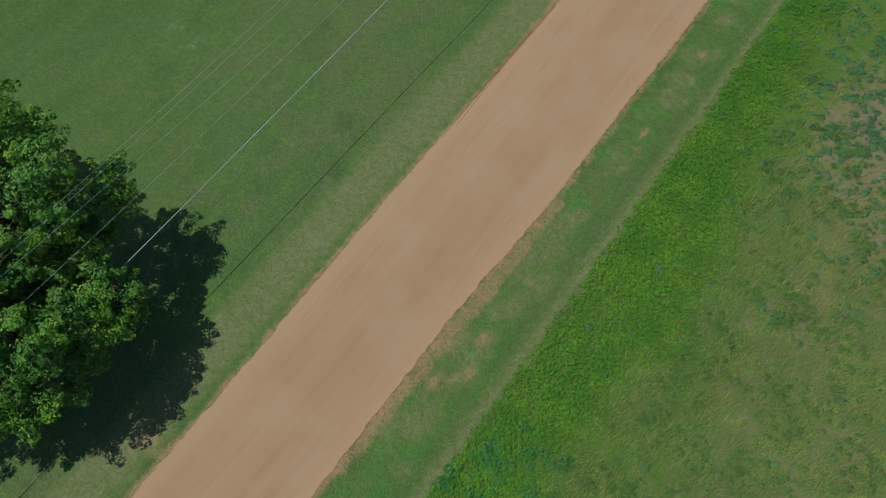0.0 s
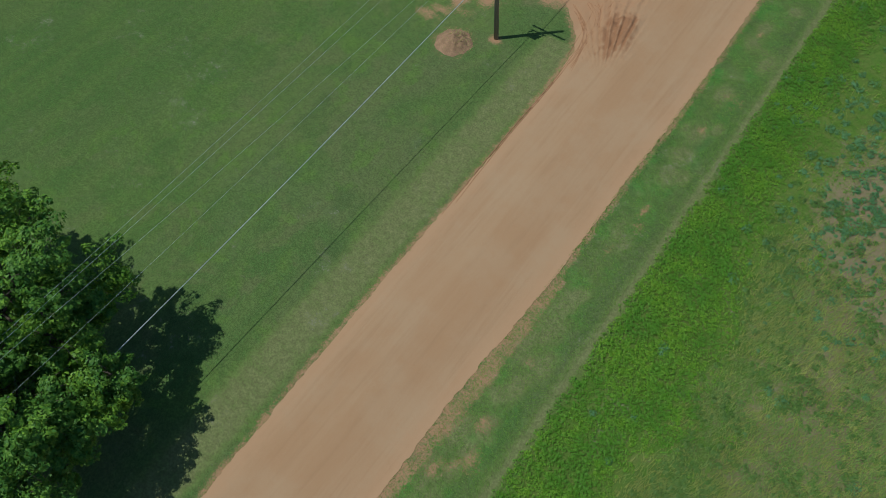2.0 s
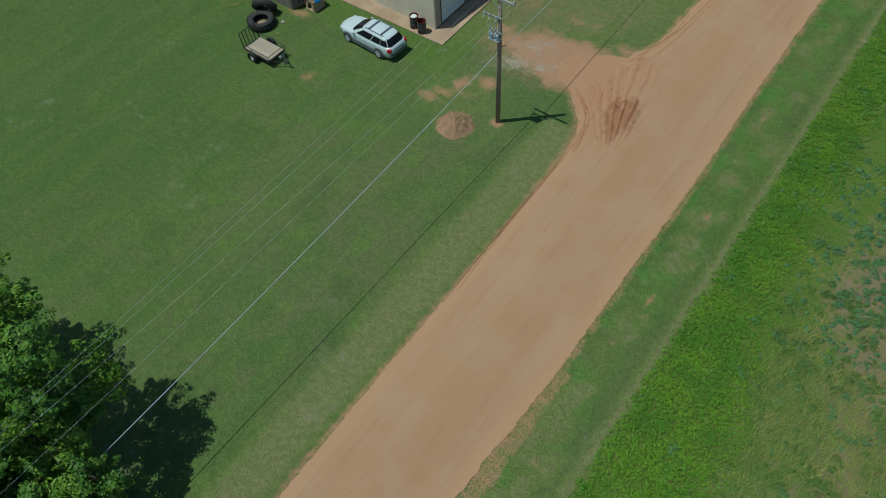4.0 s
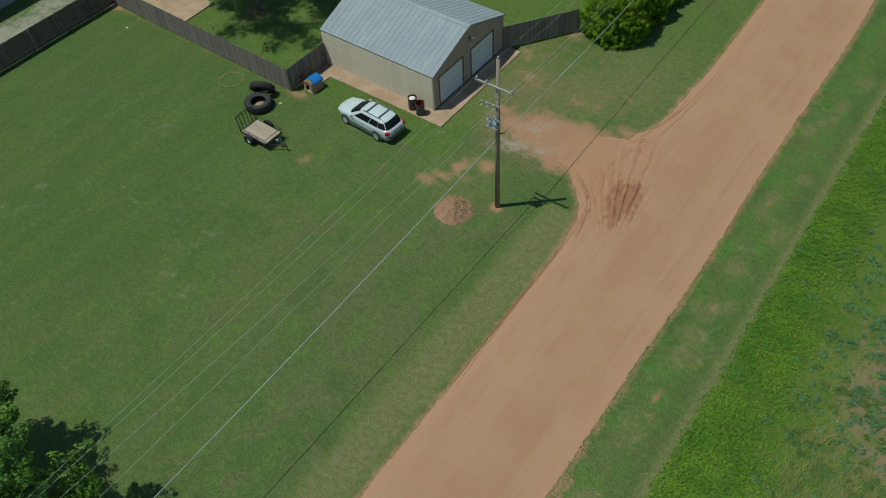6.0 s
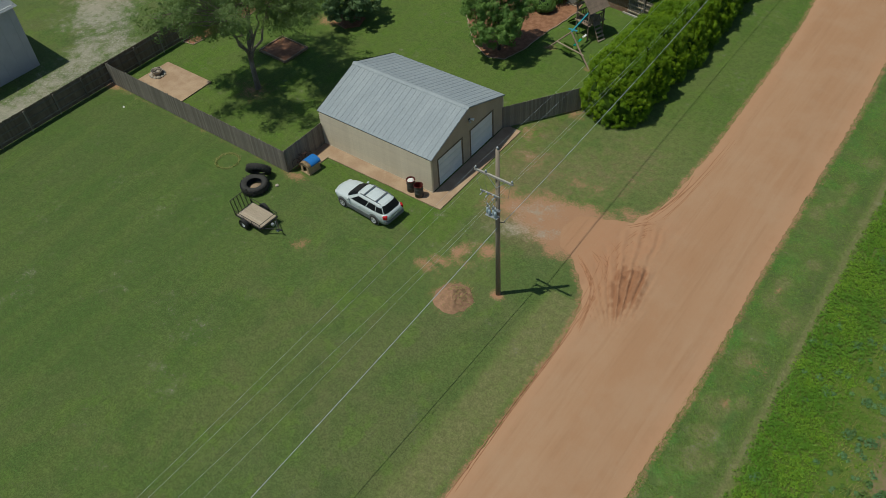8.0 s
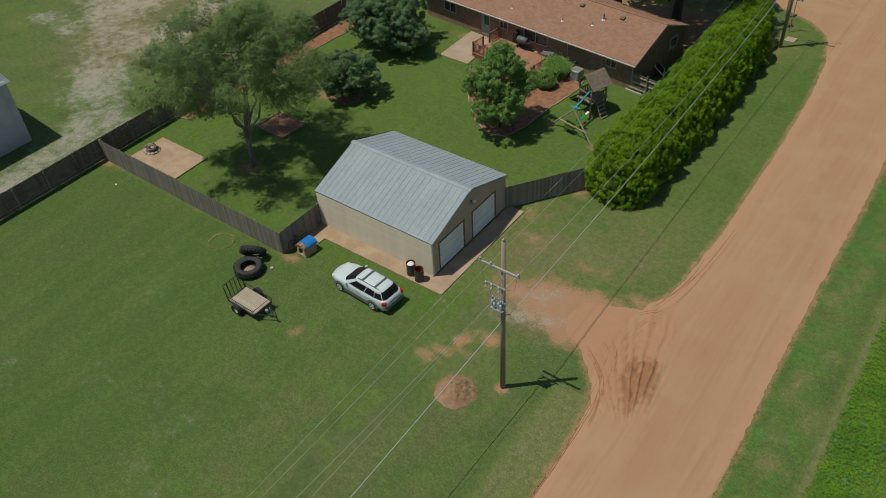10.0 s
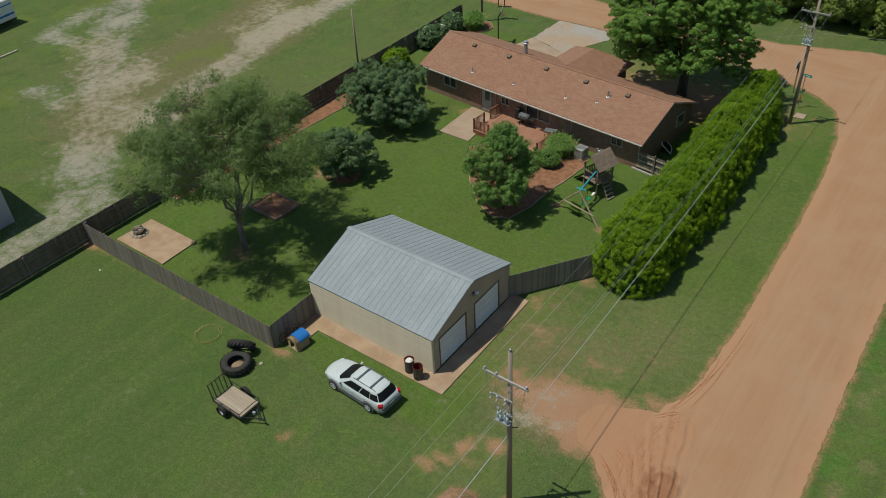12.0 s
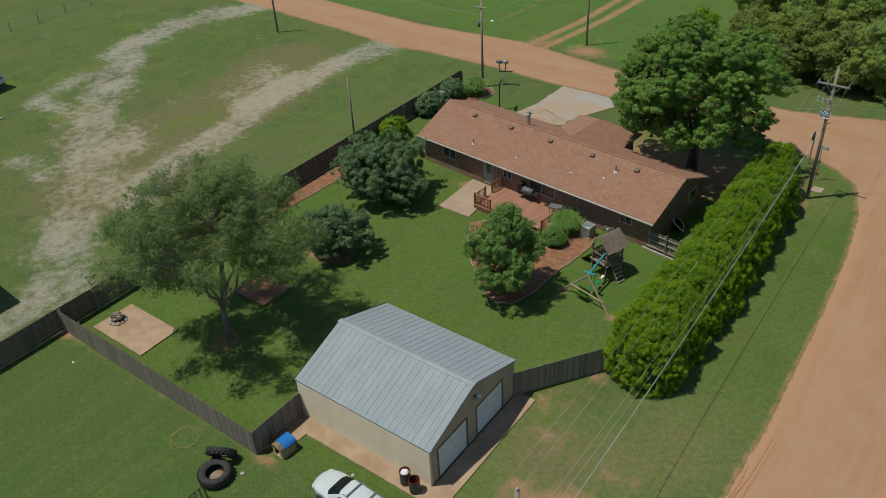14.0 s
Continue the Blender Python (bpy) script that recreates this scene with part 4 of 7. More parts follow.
def dense_shrub(name, at, blobs, leaf, core, clusters, per, spread, size, label, seed, category="shrub", group=""):
    """A clipped dense shrub: short stems, a solid core coloured as inner shade, and small sprays over it."""
    rng = random.Random(seed)
    ob = thing(name, at, 0, label, category, group)
    mb = MB()
    for b in blobs[:4]:
        limb(mb, (rng.uniform(-0.15, 0.15), rng.uniform(-0.15, 0.15), -0.05), (b[0] * 0.6, b[1] * 0.6, b[2]), 0.09, 0.03, rng, 4, 0.1, 6)
    part("stems", mb, M["bark"], ob, smooth=True)
    # added solid lobes under the sprays, their dark colour standing in for shade
    cm = MB()
    for b in blobs:
        n, m = 14, 9
        base = len(cm.v)
        for i in range(m + 1):
            th = math.pi * i / m
            for k in range(n):
                ph = 2 * math.pi * k / n
                d = Vector((math.sin(th) * math.cos(ph), math.sin(th) * math.sin(ph), math.cos(th)))
                q = 0.8 * (1 + 0.16 * noise.noise((b[0] + d.x * 2.2 + at[0], b[1] + d.y * 2.2 + at[1], b[2] + d.z * 2.2)))
                cm.v.append((b[0] + d.x * b[3] * q, b[1] + d.y * b[4] * q, max(0.03, b[2] + d.z * b[5] * q)))
        for i in range(m):
            for k in range(n):
                cm.f.append((base + i * n + k, base + (i + 1) * n + k, base + (i + 1) * n + (k + 1) % n, base + i * n + (k + 1) % n))
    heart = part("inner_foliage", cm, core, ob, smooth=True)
    cen, d = shell_points(blobs, clusters, seed, 0.84, 0.2, 1.6)
    g = np.random.default_rng(seed + 1)
    off = g.normal(size=(clusters, per, 3)) * spread
    pos = (cen[:, None] + off).reshape(-1, 3)
    pos[:, 2] = np.maximum(pos[:, 2], 0.05)
    part("foliage", loose_mesh("foliage", leaf_quads(pos, size, 0.2, 1.8, seed + 2, np.repeat(d, per, 0) * 1.2)), leaf, ob)
    return ob


def lobes(n, rx, ry, rz, z, size, seed, zmin=-0.6):
    """n lobes spread through an ellipsoid."""
    r = random.Random(seed)
    out = []
    while len(out) < n:
        d = Vector((r.uniform(-1, 1), r.uniform(-1, 1), r.uniform(zmin, 1)))
        if d.length > 1 or d.length < 0.35:
            continue
        s = size * r.uniform(0.75, 1.25)
        out.append((d.x * rx, d.y * ry, z + d.z * rz, s, s, s * 0.85))
    return out


def egg(n, r, z0, z1, size, seed):
    """Lobes filling an upright egg, widest below the middle."""
    q = random.Random(seed)
    out = []
    for k in range(n):
        f = (k + 0.5) / n
        w = r * (math.sin(math.pi * min(1, 0.12 + 0.9 * f)) ** 0.7) * (1 - 0.3 * f)
        a, d = k * 2.4, q.uniform(0.35, 0.95)
        s = size * q.uniform(0.7, 1.2)
        out.append((w * d * math.cos(a), w * d * math.sin(a), z0 + (z1 - z0) * f, s, s, s))
    return out


# dark green for solid plant cores: shade between the leaves, put into colour
M["core"] = mat("dark_core_green", (0.035, 0.078, 0.005), (0.055, 0.105, 0.007), 3.0, 0.95, bump=0.8, fine=12)
# near-black version, painting deeper shade inside shrubs and grass clumps
M["core_dark"] = mat("deep_shade_green", (0.012, 0.028, 0.012), (0.02, 0.04, 0.016), 3.0, 0.95, bump=0.8, fine=12)
M["bark_grey"] = mat("grey_elm_bark", (0.24, 0.2, 0.16), (0.16, 0.13, 0.105), 3.0, 0.95, bump=0.7, fine=16, stretch=(1, 1, 0.25))
tree("maple_tree", (-5.4, -31.6, 0), lobes(130, 6.8, 6.8, 4.4, 5.9, 0.95, 11, -1.0) + [(b[0] + 6.0, b[1] + 0.2, *b[2:]) for b in lobes(20, 1.5, 3.6, 1.4, 4.3, 0.85, 62, -1.0)] + [(b[0] - 4.4, b[1] + 4.7, *b[2:]) for b in lobes(24, 2.6, 2.4, 2.4, 5.6, 0.9, 61, -0.8)], (2.4, 0.36), L_MAPLE, 2600, 130, 0.4, 0.08, "tall leafy maple tree with bright green leaves beside the lawn", 21, inner=0.6, rough=0.3, up=0.1, flat=0.6, reach=2.2, fill=0.7, twigs=2)
tree("elm_tree", (-26.07, 6.78, 0), [(b[0] - 0.3, b[1] + 0.2, *b[2:]) for b in lobes(125, 6.0, 6.2, 4.0, 7.7, 0.9, 12, -0.8) if b[2] + 0.62 * b[1] - 0.42 * b[0] > 4.4], (2.7, 0.2), L_ELM, 2650, 52, 0.5, 0.04, "broad open elm tree with fine grey-green leaves on the back lawn", 22, twigs=3, inner=0.2, rough=0.5, long_=3.2, up=0.4, flat=0.8, reach=1.9, fill=0.98, bark="bark_grey")
tree("oak_tree", (-9.74, 42.86, 0), [(b[0] - 0.2, b[1] - 0.1, *b[2:]) for b in lobes(150, 6.2, 6.2, 4.9, 7.3, 0.95, 13, -0.72)], (2.8, 0.42), L_OAK, 3700, 75, 0.33, 0.088, "large spreading oak tree over bare soil by the house", 23, inner=0.5, rough=0.3, up=0.45, flat=0.6, reach=1.5, fill=0.8, twigs=1)
tree("round_tree", (-29.0, 26.4, 0), lobes(90, 3.7, 3.7, 2.2, 2.6, 0.7, 14, -0.9), (1.0, 0.2), L_DARK, 1100, 90, 0.28, 0.07, "low round dark-leaved tree near the house wall", 24, inner=0.6, rough=0.15, fill=0.7, twigs=1)
tree("yard_tree", (-26.4, 17.8, 0), lobes(70, 2.3, 2.3, 1.6, 2.15, 0.5, 15, -0.95), (0.7, 0.13), L_DARK, 700, 80, 0.23, 0.06, "small round dark green tree in a mulch ring", 25, inner=0.6, rough=0.12, fill=0.7, twigs=1)
tree("bed_tree", (-13.69, 20.5, 0), egg(80, 3.15, 1.5, 6.3, 0.6, 16), (1.4, 0.12), L_BED, 950, 80, 0.27, 0.062, "young upright tree growing in a red mulch bed", 26, inner=0.6, rough=0.2, up=0.9, flat=1.0, reach=1.8, fill=0.7, twigs=1)

# clipped evergreen row along the verge
def hedge_plant(at, rx, ry, h, seed):
    """An evergreen of one rounded block: a solid core coloured as inner shade, and upright feathery plumes all over it.
    """
    ob = thing("evergreen_shrub", at, 0, "clipped bright green evergreen in a tall hedge row", "hedge shrub", "evergreen hedge row")
    r = np.random.default_rng(seed)

    def face(a, f, grow):
        """The place on its face at angle a, f of the way up from the ground and over the top."""
        if f < 0.62:
            z, w = f, 0.93 + 0.07 * math.sin(f / 0.62 * 2.6) - 0.2 * (f / 0.62) ** 2
        else:
            q = (f - 0.62) / 0.38 * math.pi / 2
            z, w = 0.62 + 0.38 * math.sin(q), 0.766 * math.cos(q) ** 0.8
        k = grow * (1 + 0.16 * noise.noise((math.cos(a) * 2.2 + seed, math.sin(a) * 2.2, z * 3.5)) + 0.1 * noise.noise((math.cos(a) * 5, math.sin(a) * 5 + seed, z * 7)))
        return Vector((rx * w * k * math.cos(a), ry * w * k * math.sin(a), max(0.04, h * z * (0.62 + 0.38 * k))))

    rng = random.Random(seed)
    mb = MB()
    for _ in range(4):
        limb(mb, (rng.uniform(-0.15, 0.15), rng.uniform(-0.15, 0.15), -0.05), (rng.uniform(-0.8, 0.8), rng.uniform(-0.5, 0.5), h * 0.6), 0.09, 0.03, rng, 4, 0.1, 6)
    part("stems", mb, M["bark"], ob, smooth=True)
    # added closed shell that blocks light; its dark green paints the crevices' shade
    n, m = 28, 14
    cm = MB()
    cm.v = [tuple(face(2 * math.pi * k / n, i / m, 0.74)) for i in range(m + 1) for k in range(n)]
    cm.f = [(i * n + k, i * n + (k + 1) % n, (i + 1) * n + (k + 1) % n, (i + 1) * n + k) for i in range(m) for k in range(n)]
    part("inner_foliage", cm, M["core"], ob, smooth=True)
    cen, d = [], []
    for _ in range(1150):
        a, f = r.uniform(0, 2 * math.pi), r.uniform(0.01, 0.62) if r.uniform() < 0.48 else 0.62 + 0.38 * math.asin(r.uniform(0, 1)) / (math.pi / 2)
        p = face(a, f, r.uniform(0.86, 0.98))
        cen.append(p)
        d.append(Vector((math.cos(a) * (1.1 - f), math.sin(a) * (1.1 - f), 0.35 + f)).normalized())
    part("foliage", loose_mesh("foliage", tufts(np.array(cen), np.array(d), 75, 0.2, 0.034, 2.4, seed, 0.45, 1.0, 1.8, 0.75)), L_HEDGE, ob)
    return ob


rng = random.Random(8)
hedge_y = [18.5, 21.3, 24.0, 26.7, 29.4, 32.1, 34.8, 37.3, 39.7, 42.0]
for k, y in enumerate(hedge_y):
    last = k == len(hedge_y) - 1
    hedge_plant((-2.9 if last else -2.56 + rng.uniform(-0.15, 0.15), y, 0), 1.75 if last else 2.6 - 0.02 * k, 2.05 if k else 2.3, (4.5 if last else 4.4) * rng.uniform(0.95, 1.05), 40 + k)


# ---------------------------------------------------------------- concrete
def slab(name, poly, z0, z1, material, label, category="slab"):
    return solid(name, MB().prism(poly, z0, z1), material, label, category, kind="structure")


slab("shed_walk", rough_line([(-17.3, 2.0), (-16.2, 1.75), (-16.1, 3.58), (-8.1, 3.62), (-6.75, 3.65), (-6.8, 12.9), (-8.0, 12.9), (-8.0, 4.8), (-17.3, 4.85)], 0.3, 0.025, 2.0), -0.1, 0.07, M["concrete"], "tan concrete walk and apron around the metal shed", "walkway")
slab("yard_slab", [(-34.75, 2.4), (-29.6, 2.4), (-29.65, 5.35), (-34.65, 5.37)], -0.1, 0.09, M["concrete"], "square tan concrete pad inside the fence corner", "patio")
slab("house_patio", [(-24.2, 27.0), (-21.2, 26.9), (-21.6, 31.6), (-24.3, 31.9)], -0.1, 0.08, M["patio"], "pale concrete patio at the back door", "patio")
slab("driveway", rough_line([(-27.4, 47.2), (-24.6, 46.2), (-22.9, 45.5), (-21.4, 48.8), (-20.5, 50.4), (-21.9, 52.3), (-27.2, 52.3)], 0.4, 0.2, 4.0), -0.1, 0.035, M["drive"], "pale worn concrete driveway in front of the house", "driveway")
slab("driveway_apron", rough_line([(-28.1, 44.5), (-25.2, 43.6), (-22.7, 44.6), (-22.9, 45.45), (-24.6, 46.15), (-27.4, 47.15)], 0.4, 0.1, 6.0), -0.1, 0.03, M["patio"], "tan concrete apron between driveway and house", "driveway")
slab("pole_pad", [(-0.6, 44.3), (0.25, 44.35), (0.3, 45.2), (-0.5, 45.2)], -0.05, 0.08, M["concrete_grey"], "small square concrete pad by a utility pole", "concrete pad")


# ---------------------------------------------------------------- metal shed
SX0, SX1, SY0, SY1, SE, SR, SB = -17.36, -8.07, 4.68, 12.64, 2.72, 4.2, 0.07
RY = (SY0 + SY1) / 2
shed = thing("metal_shed", ((SX0 + SX1) / 2, RY, 0), 0, "tan metal shed with a grey ribbed roof and two white doors", "shed")
HX, HY = (SX1 - SX0) / 2, (SY1 - SY0) / 2


def gable_wall(mb, x0, x1, holes):
    """The end wall from x0 to x1 with door openings (y0, y1, top), as one outline."""
    roof = lambda y: SR - 0.05 - (SR - SE) * abs(y) / HY
    line = [(-HY, SB)]
    for y0, y1, top in holes:
        line += [(y0, SB), (y0, top), (y1, top), (y1, SB)]
    line += [(HY, SB), (HY, roof(HY)), (0, roof(0)), (-HY, roof(HY))]
    n = len(line)
    vs = [(x, y, z) for x in (x0, x1) for y, z in line]
    return mb.add(vs, [tuple(reversed(range(n))), tuple(range(n, 2 * n))] + [(k, (k + 1) % n, n + (k + 1) % n, n + k) for k in range(n)])


DOORS = [(5.38 - RY, 7.88 - RY, 2.2), (8.85 - RY, 11.35 - RY, 2.2)]
part("front_wall", gable_wall(MB(), HX - 0.12, HX, DOORS), M["wallend"], shed, "smooth tan metal end wall")
part("rear_wall", gable_wall(MB(), -HX, -HX + 0.12, []), M["wallend"], shed)
part("north_wall", MB().box((0, HY - 0.06, (SE + SB) / 2), (2 * HX - 0.26, 0.12, SE - SB)), M["siding"], shed)
part("south_wall", MB().box((0, -HY + 0.07, (SE + SB) / 2), (2 * HX - 0.26, 0.1, SE - SB)), M["trim"], shed)
nb = 14
bh = (SE - SB - 0.06) / nb
board = MB().add([(-HX, 0, 0), (HX, 0, 0), (HX, -0.095, 0.012), (-HX, -0.095, 0.012), (HX, -0.006, bh), (-HX, -0.006, bh), (HX, 0, bh), (-HX, 0, bh)],
                 [(0, 1, 2, 3), (3, 2, 4, 5), (5, 4, 6, 7), (1, 0, 7, 6), (0, 3, 5, 7), (1, 6, 4, 2)]).mesh("siding_board")
for k in range(nb):
    o = part("siding_board", board, M["siding"], shed)
    o.location = (0, -HY + 0.02, SB + 0.01 + k * bh)
for y0, y1, top in DOORS:
    d = part("garage_door", MB().box((HX - 0.07, (y0 + y1) / 2, (top + SB) / 2), (0.04, y1 - y0, top - SB)), M["doorwhite"], shed, "white sectional garage door")
    for k in range(4):
        h = (top - SB) / 4
        part("door_panel", MB().box((HX - 0.035, (y0 + y1) / 2, SB + h * (k + 0.5)), (0.03, y1 - y0 - 0.03, h - 0.025), ch=0.006), M["doorwhite"], d)
    part("door_frame", MB().box((HX + 0.012, y0 - 0.05, (top + SB) / 2), (0.03, 0.09, top - SB)).box((HX + 0.012, y1 + 0.05, (top + SB) / 2), (0.03, 0.09, top - SB)).box((HX + 0.012, (y0 + y1) / 2, top + 0.05), (0.03, y1 - y0 + 0.2, 0.09)), M["trim"], shed, "brown door trim")
for sy in (-1, 1):
    part("corner_trim", MB().box((HX + 0.008, sy * (HY - 0.05), (SE + SB) / 2), (0.03, 0.1, SE - SB - 0.1)), M["siding"], shed)
# ribbed roof sheets
for sy in (-1, 1):
    mb = MB()
    n = 24
    vs, fs = [], []
    x = -HX - 0.12
    xs = []
    pitch = (2 * HX + 0.24) / n
    for k in range(n):
        xs += [(x, 0), (x + pitch * 0.42, 0), (x + pitch * 0.44, 0.006), (x + pitch * 0.47, 0.006), (x + pitch * 0.49, 0), (x + pitch * 0.86, 0), (x + pitch * 0.89, 0.022), (x + pitch * 0.97, 0.022)]
        x += pitch
    xs.append((x, 0))
    yo, zo = sy * (HY + 0.07), SE + 0.0
    for px, h in xs:
        vs += [(px, 0, SR + h), (px, yo, zo + h), (px, yo, zo + h - 0.03), (px, 0, SR + h - 0.03)]
    for k in range(len(xs) - 1):
        a, b = 4 * k, 4 * k + 4
        q = [(a, b, b + 1, a + 1), (a + 1, b + 1, b + 2, a + 2), (a + 2, b + 2, b + 3, a + 3)]
        fs += q if sy > 0 else [f[::-1] for f in q]
    part("roof_sheet", mb.add(vs, fs), M["roofmetal"], shed, "grey ribbed metal roof sheet")
part("ridge_cap", MB().add([(x, y, SR + 0.035 - 0.37 * abs(y) - dz) for dz in (0, 0.02) for x in (-HX - 0.14, HX + 0.14) for y in (-0.2, 0, 0.2)], [(0, 3, 4, 1), (1, 4, 5, 2), (6, 7, 10, 9), (7, 8, 11, 10), (0, 6, 9, 3), (2, 5, 11, 8)]), M["roofmetal"], shed, "folded metal ridge cap")
for sy in (-1, 1):
    a, b = Vector((0, 0, SR - 0.06)), Vector((0, sy * (HY + 0.07), SE - 0.06))
    for sx in (-1, 1):
        off = Vector((sx * (HX + 0.1), 0, 0))
        mb = MB()
        mb.add([a + off, b + off, b + off + Vector((0, 0, 0.1)), a + off + Vector((0, 0, 0.1)), a + off * 0.998, b + off * 0.998], [(0, 1, 2, 3), (3, 2, 1, 0)])
        part("rake_trim", mb, M["roofmetal"], shed)
    part("eave_gutter", MB().box((0, sy * (HY + 0.045), SE - 0.05), (2 * HX + 0.16, 0.04, 0.06), ch=0.008), M["trim"], shed, "dark eave trim")
lamp_ = part("wall_lamp", MB().box((HX + 0.04, 0.05, 3.2), (0.08, 0.12, 0.14), ch=0.01), M["black"], shed, "twin-head floodlight")
part("lamp_head", MB().tube([(HX + 0.08, -0.02, 3.22), (HX + 0.24, -0.14, 3.15)], [0.05, 0.09], 10), M["galv"], lamp_)
part("lamp_head", MB().tube([(HX + 0.08, 0.12, 3.22), (HX + 0.26, 0.26, 3.16)], [0.05, 0.09], 10), M["white"], lamp_)


# ---------------------------------------------------------------- wooden fences
PICKET = MB().add([(-0.066, -0.009, 0.03), (0.066, -0.009, 0.03), (0.066, 0.009, 0.03), (-0.066, 0.009, 0.03), (-0.066, -0.009, 1.76), (0.066, -0.009, 1.76), (0.066, 0.009, 1.76), (-0.066, 0.009, 1.76),
                   (-0.035, -0.009, 1.81), (0.035, -0.009, 1.81), (0.035, 0.009, 1.81), (-0.035, 0.009, 1.81)],
                  [(3, 2, 1, 0), (0, 1, 5, 4), (1, 2, 6, 5), (2, 3, 7, 6), (3, 0, 4, 7), (4, 5, 9, 8), (5, 6, 10, 9), (6, 7, 11, 10), (7, 4, 8, 11), (8, 9, 10, 11)])
PICKET_ME = PICKET.mesh("picket")


def fence(a, b, side, label, single=True, seed=0, height=1.0):
    """A picket fence from a to b; rails and posts stand on the given side (+1 left of the way, -1 right)."""
    rng = random.Random(seed)
    dx, dy = b[0] - a[0], b[1] - a[1]
    l, turn = math.hypot(dx, dy), math.degrees(math.atan2(dy, dx))
    ob = thing("wooden_fence", (a[0], a[1], 0), turn, label, "fence")
    n = int(l / 0.139)
    joined = MB()
    for k in range(n):
        x, dz = (k + 0.5) * l / n, rng.uniform(-0.02, 0.02)
        if single:
            o = part("picket", PICKET_ME, M["fence"], ob)
            o.location = (x, rng.uniform(-0.004, 0.004), dz)
            o.scale = (1, 1, height)
        else:
            joined.add([(p[0] + x, p[1], p[2] * height + dz) for p in PICKET.v], PICKET.f)
    if not single:
        tagged(part("picket", joined, M["fence_far"], ob), kind="stuff")
    for z in (0.35, 0.95, 1.5):
        part("rail", MB().box((l / 2, side * 0.032, z * height), (l, 0.04, 0.09)), M["fence"], ob)
    m = max(1, round(l / 2.4))
    for k in range(m + 1):
        part("post", MB().box((min(l - 0.05, max(0.05, k * l / m)), side * 0.1, 0.85 * height), (0.09, 0.09, 1.75 * height), ch=0.008), M["fence"], ob)
    return ob


t_ = NT("weathered_cedar_far")
r_ = t_.n("NewGeometry").outputs["Random Per Island"]
c_ = t_.mix(r_, (0.13, 0.1, 0.08), (0.2, 0.16, 0.125))
c_ = t_.mix(t_.ramp(t_.noise(1.2, 4), 0.4, 0.7, 0, 0.5), c_, (0.1, 0.08, 0.065))
M["fence_far"] = t_.done(c_, 0.92)
fence((-36.15, 1.15), (-17.3, 1.0), 1, "long weathered grey cedar picket fence across the lawn", True, 1)
fence((-17.3, 1.06), (-17.28, 4.6), 1, "short weathered picket fence meeting the shed corner", True, 2)
fence((-8.05, 12.5), (-4.7, 17.3), 1, "weathered picket fence between shed and hedge", True, 3)
fence((-36.25, -30.0), (-36.2, 47.2), -1, "long dark weathered fence along the back of the yard", False, 4)
# gate by the house
gate = thing("yard_gate", (-7.95, 30.35, 0), -8, "grey weathered wooden gate beside the house wall", "gate")
for k in range(12):
    part("board", MB().box((0.2 + k * 0.19, 0, 0.85), (0.16, 0.025, 1.55 - 0.02 * (k % 2)), ch=0.004), M["fence"], gate)
for z in (0.35, 0.9, 1.4):
    part("rail", MB().box((1.25, -0.05, z), (2.45, 0.05, 0.1)), M["planks"], gate)
part("post", MB().box((1.55, -0.08, 0.9), (0.1, 0.1, 1.8), ch=0.01), M["fence"], gate)
part("post", MB().box((2.55, 0, 0.9), (0.1, 0.1, 1.8), ch=0.01), M["fence"], gate)
solid("edging_board", MB().box((0, 0, 0.07), (2.6, 0.1, 0.14), ch=0.01), M["frame"], "pale edging board below the yard gate", "edging", at=pose(-7.0, 30.1, 0, 0, 0, -8))


# ---------------------------------------------------------------- power poles
def insulator(mb, p, h=0.16):
    x, y, z = p
    mb.lathe([(0.0, h), (0.03, h), (0.035, h * 0.8), (0.055, h * 0.75), (0.03, h * 0.6), (0.06, h * 0.45), (0.03, h * 0.35), (0.02, 0), (0, 0)], 10, (x, y, z))


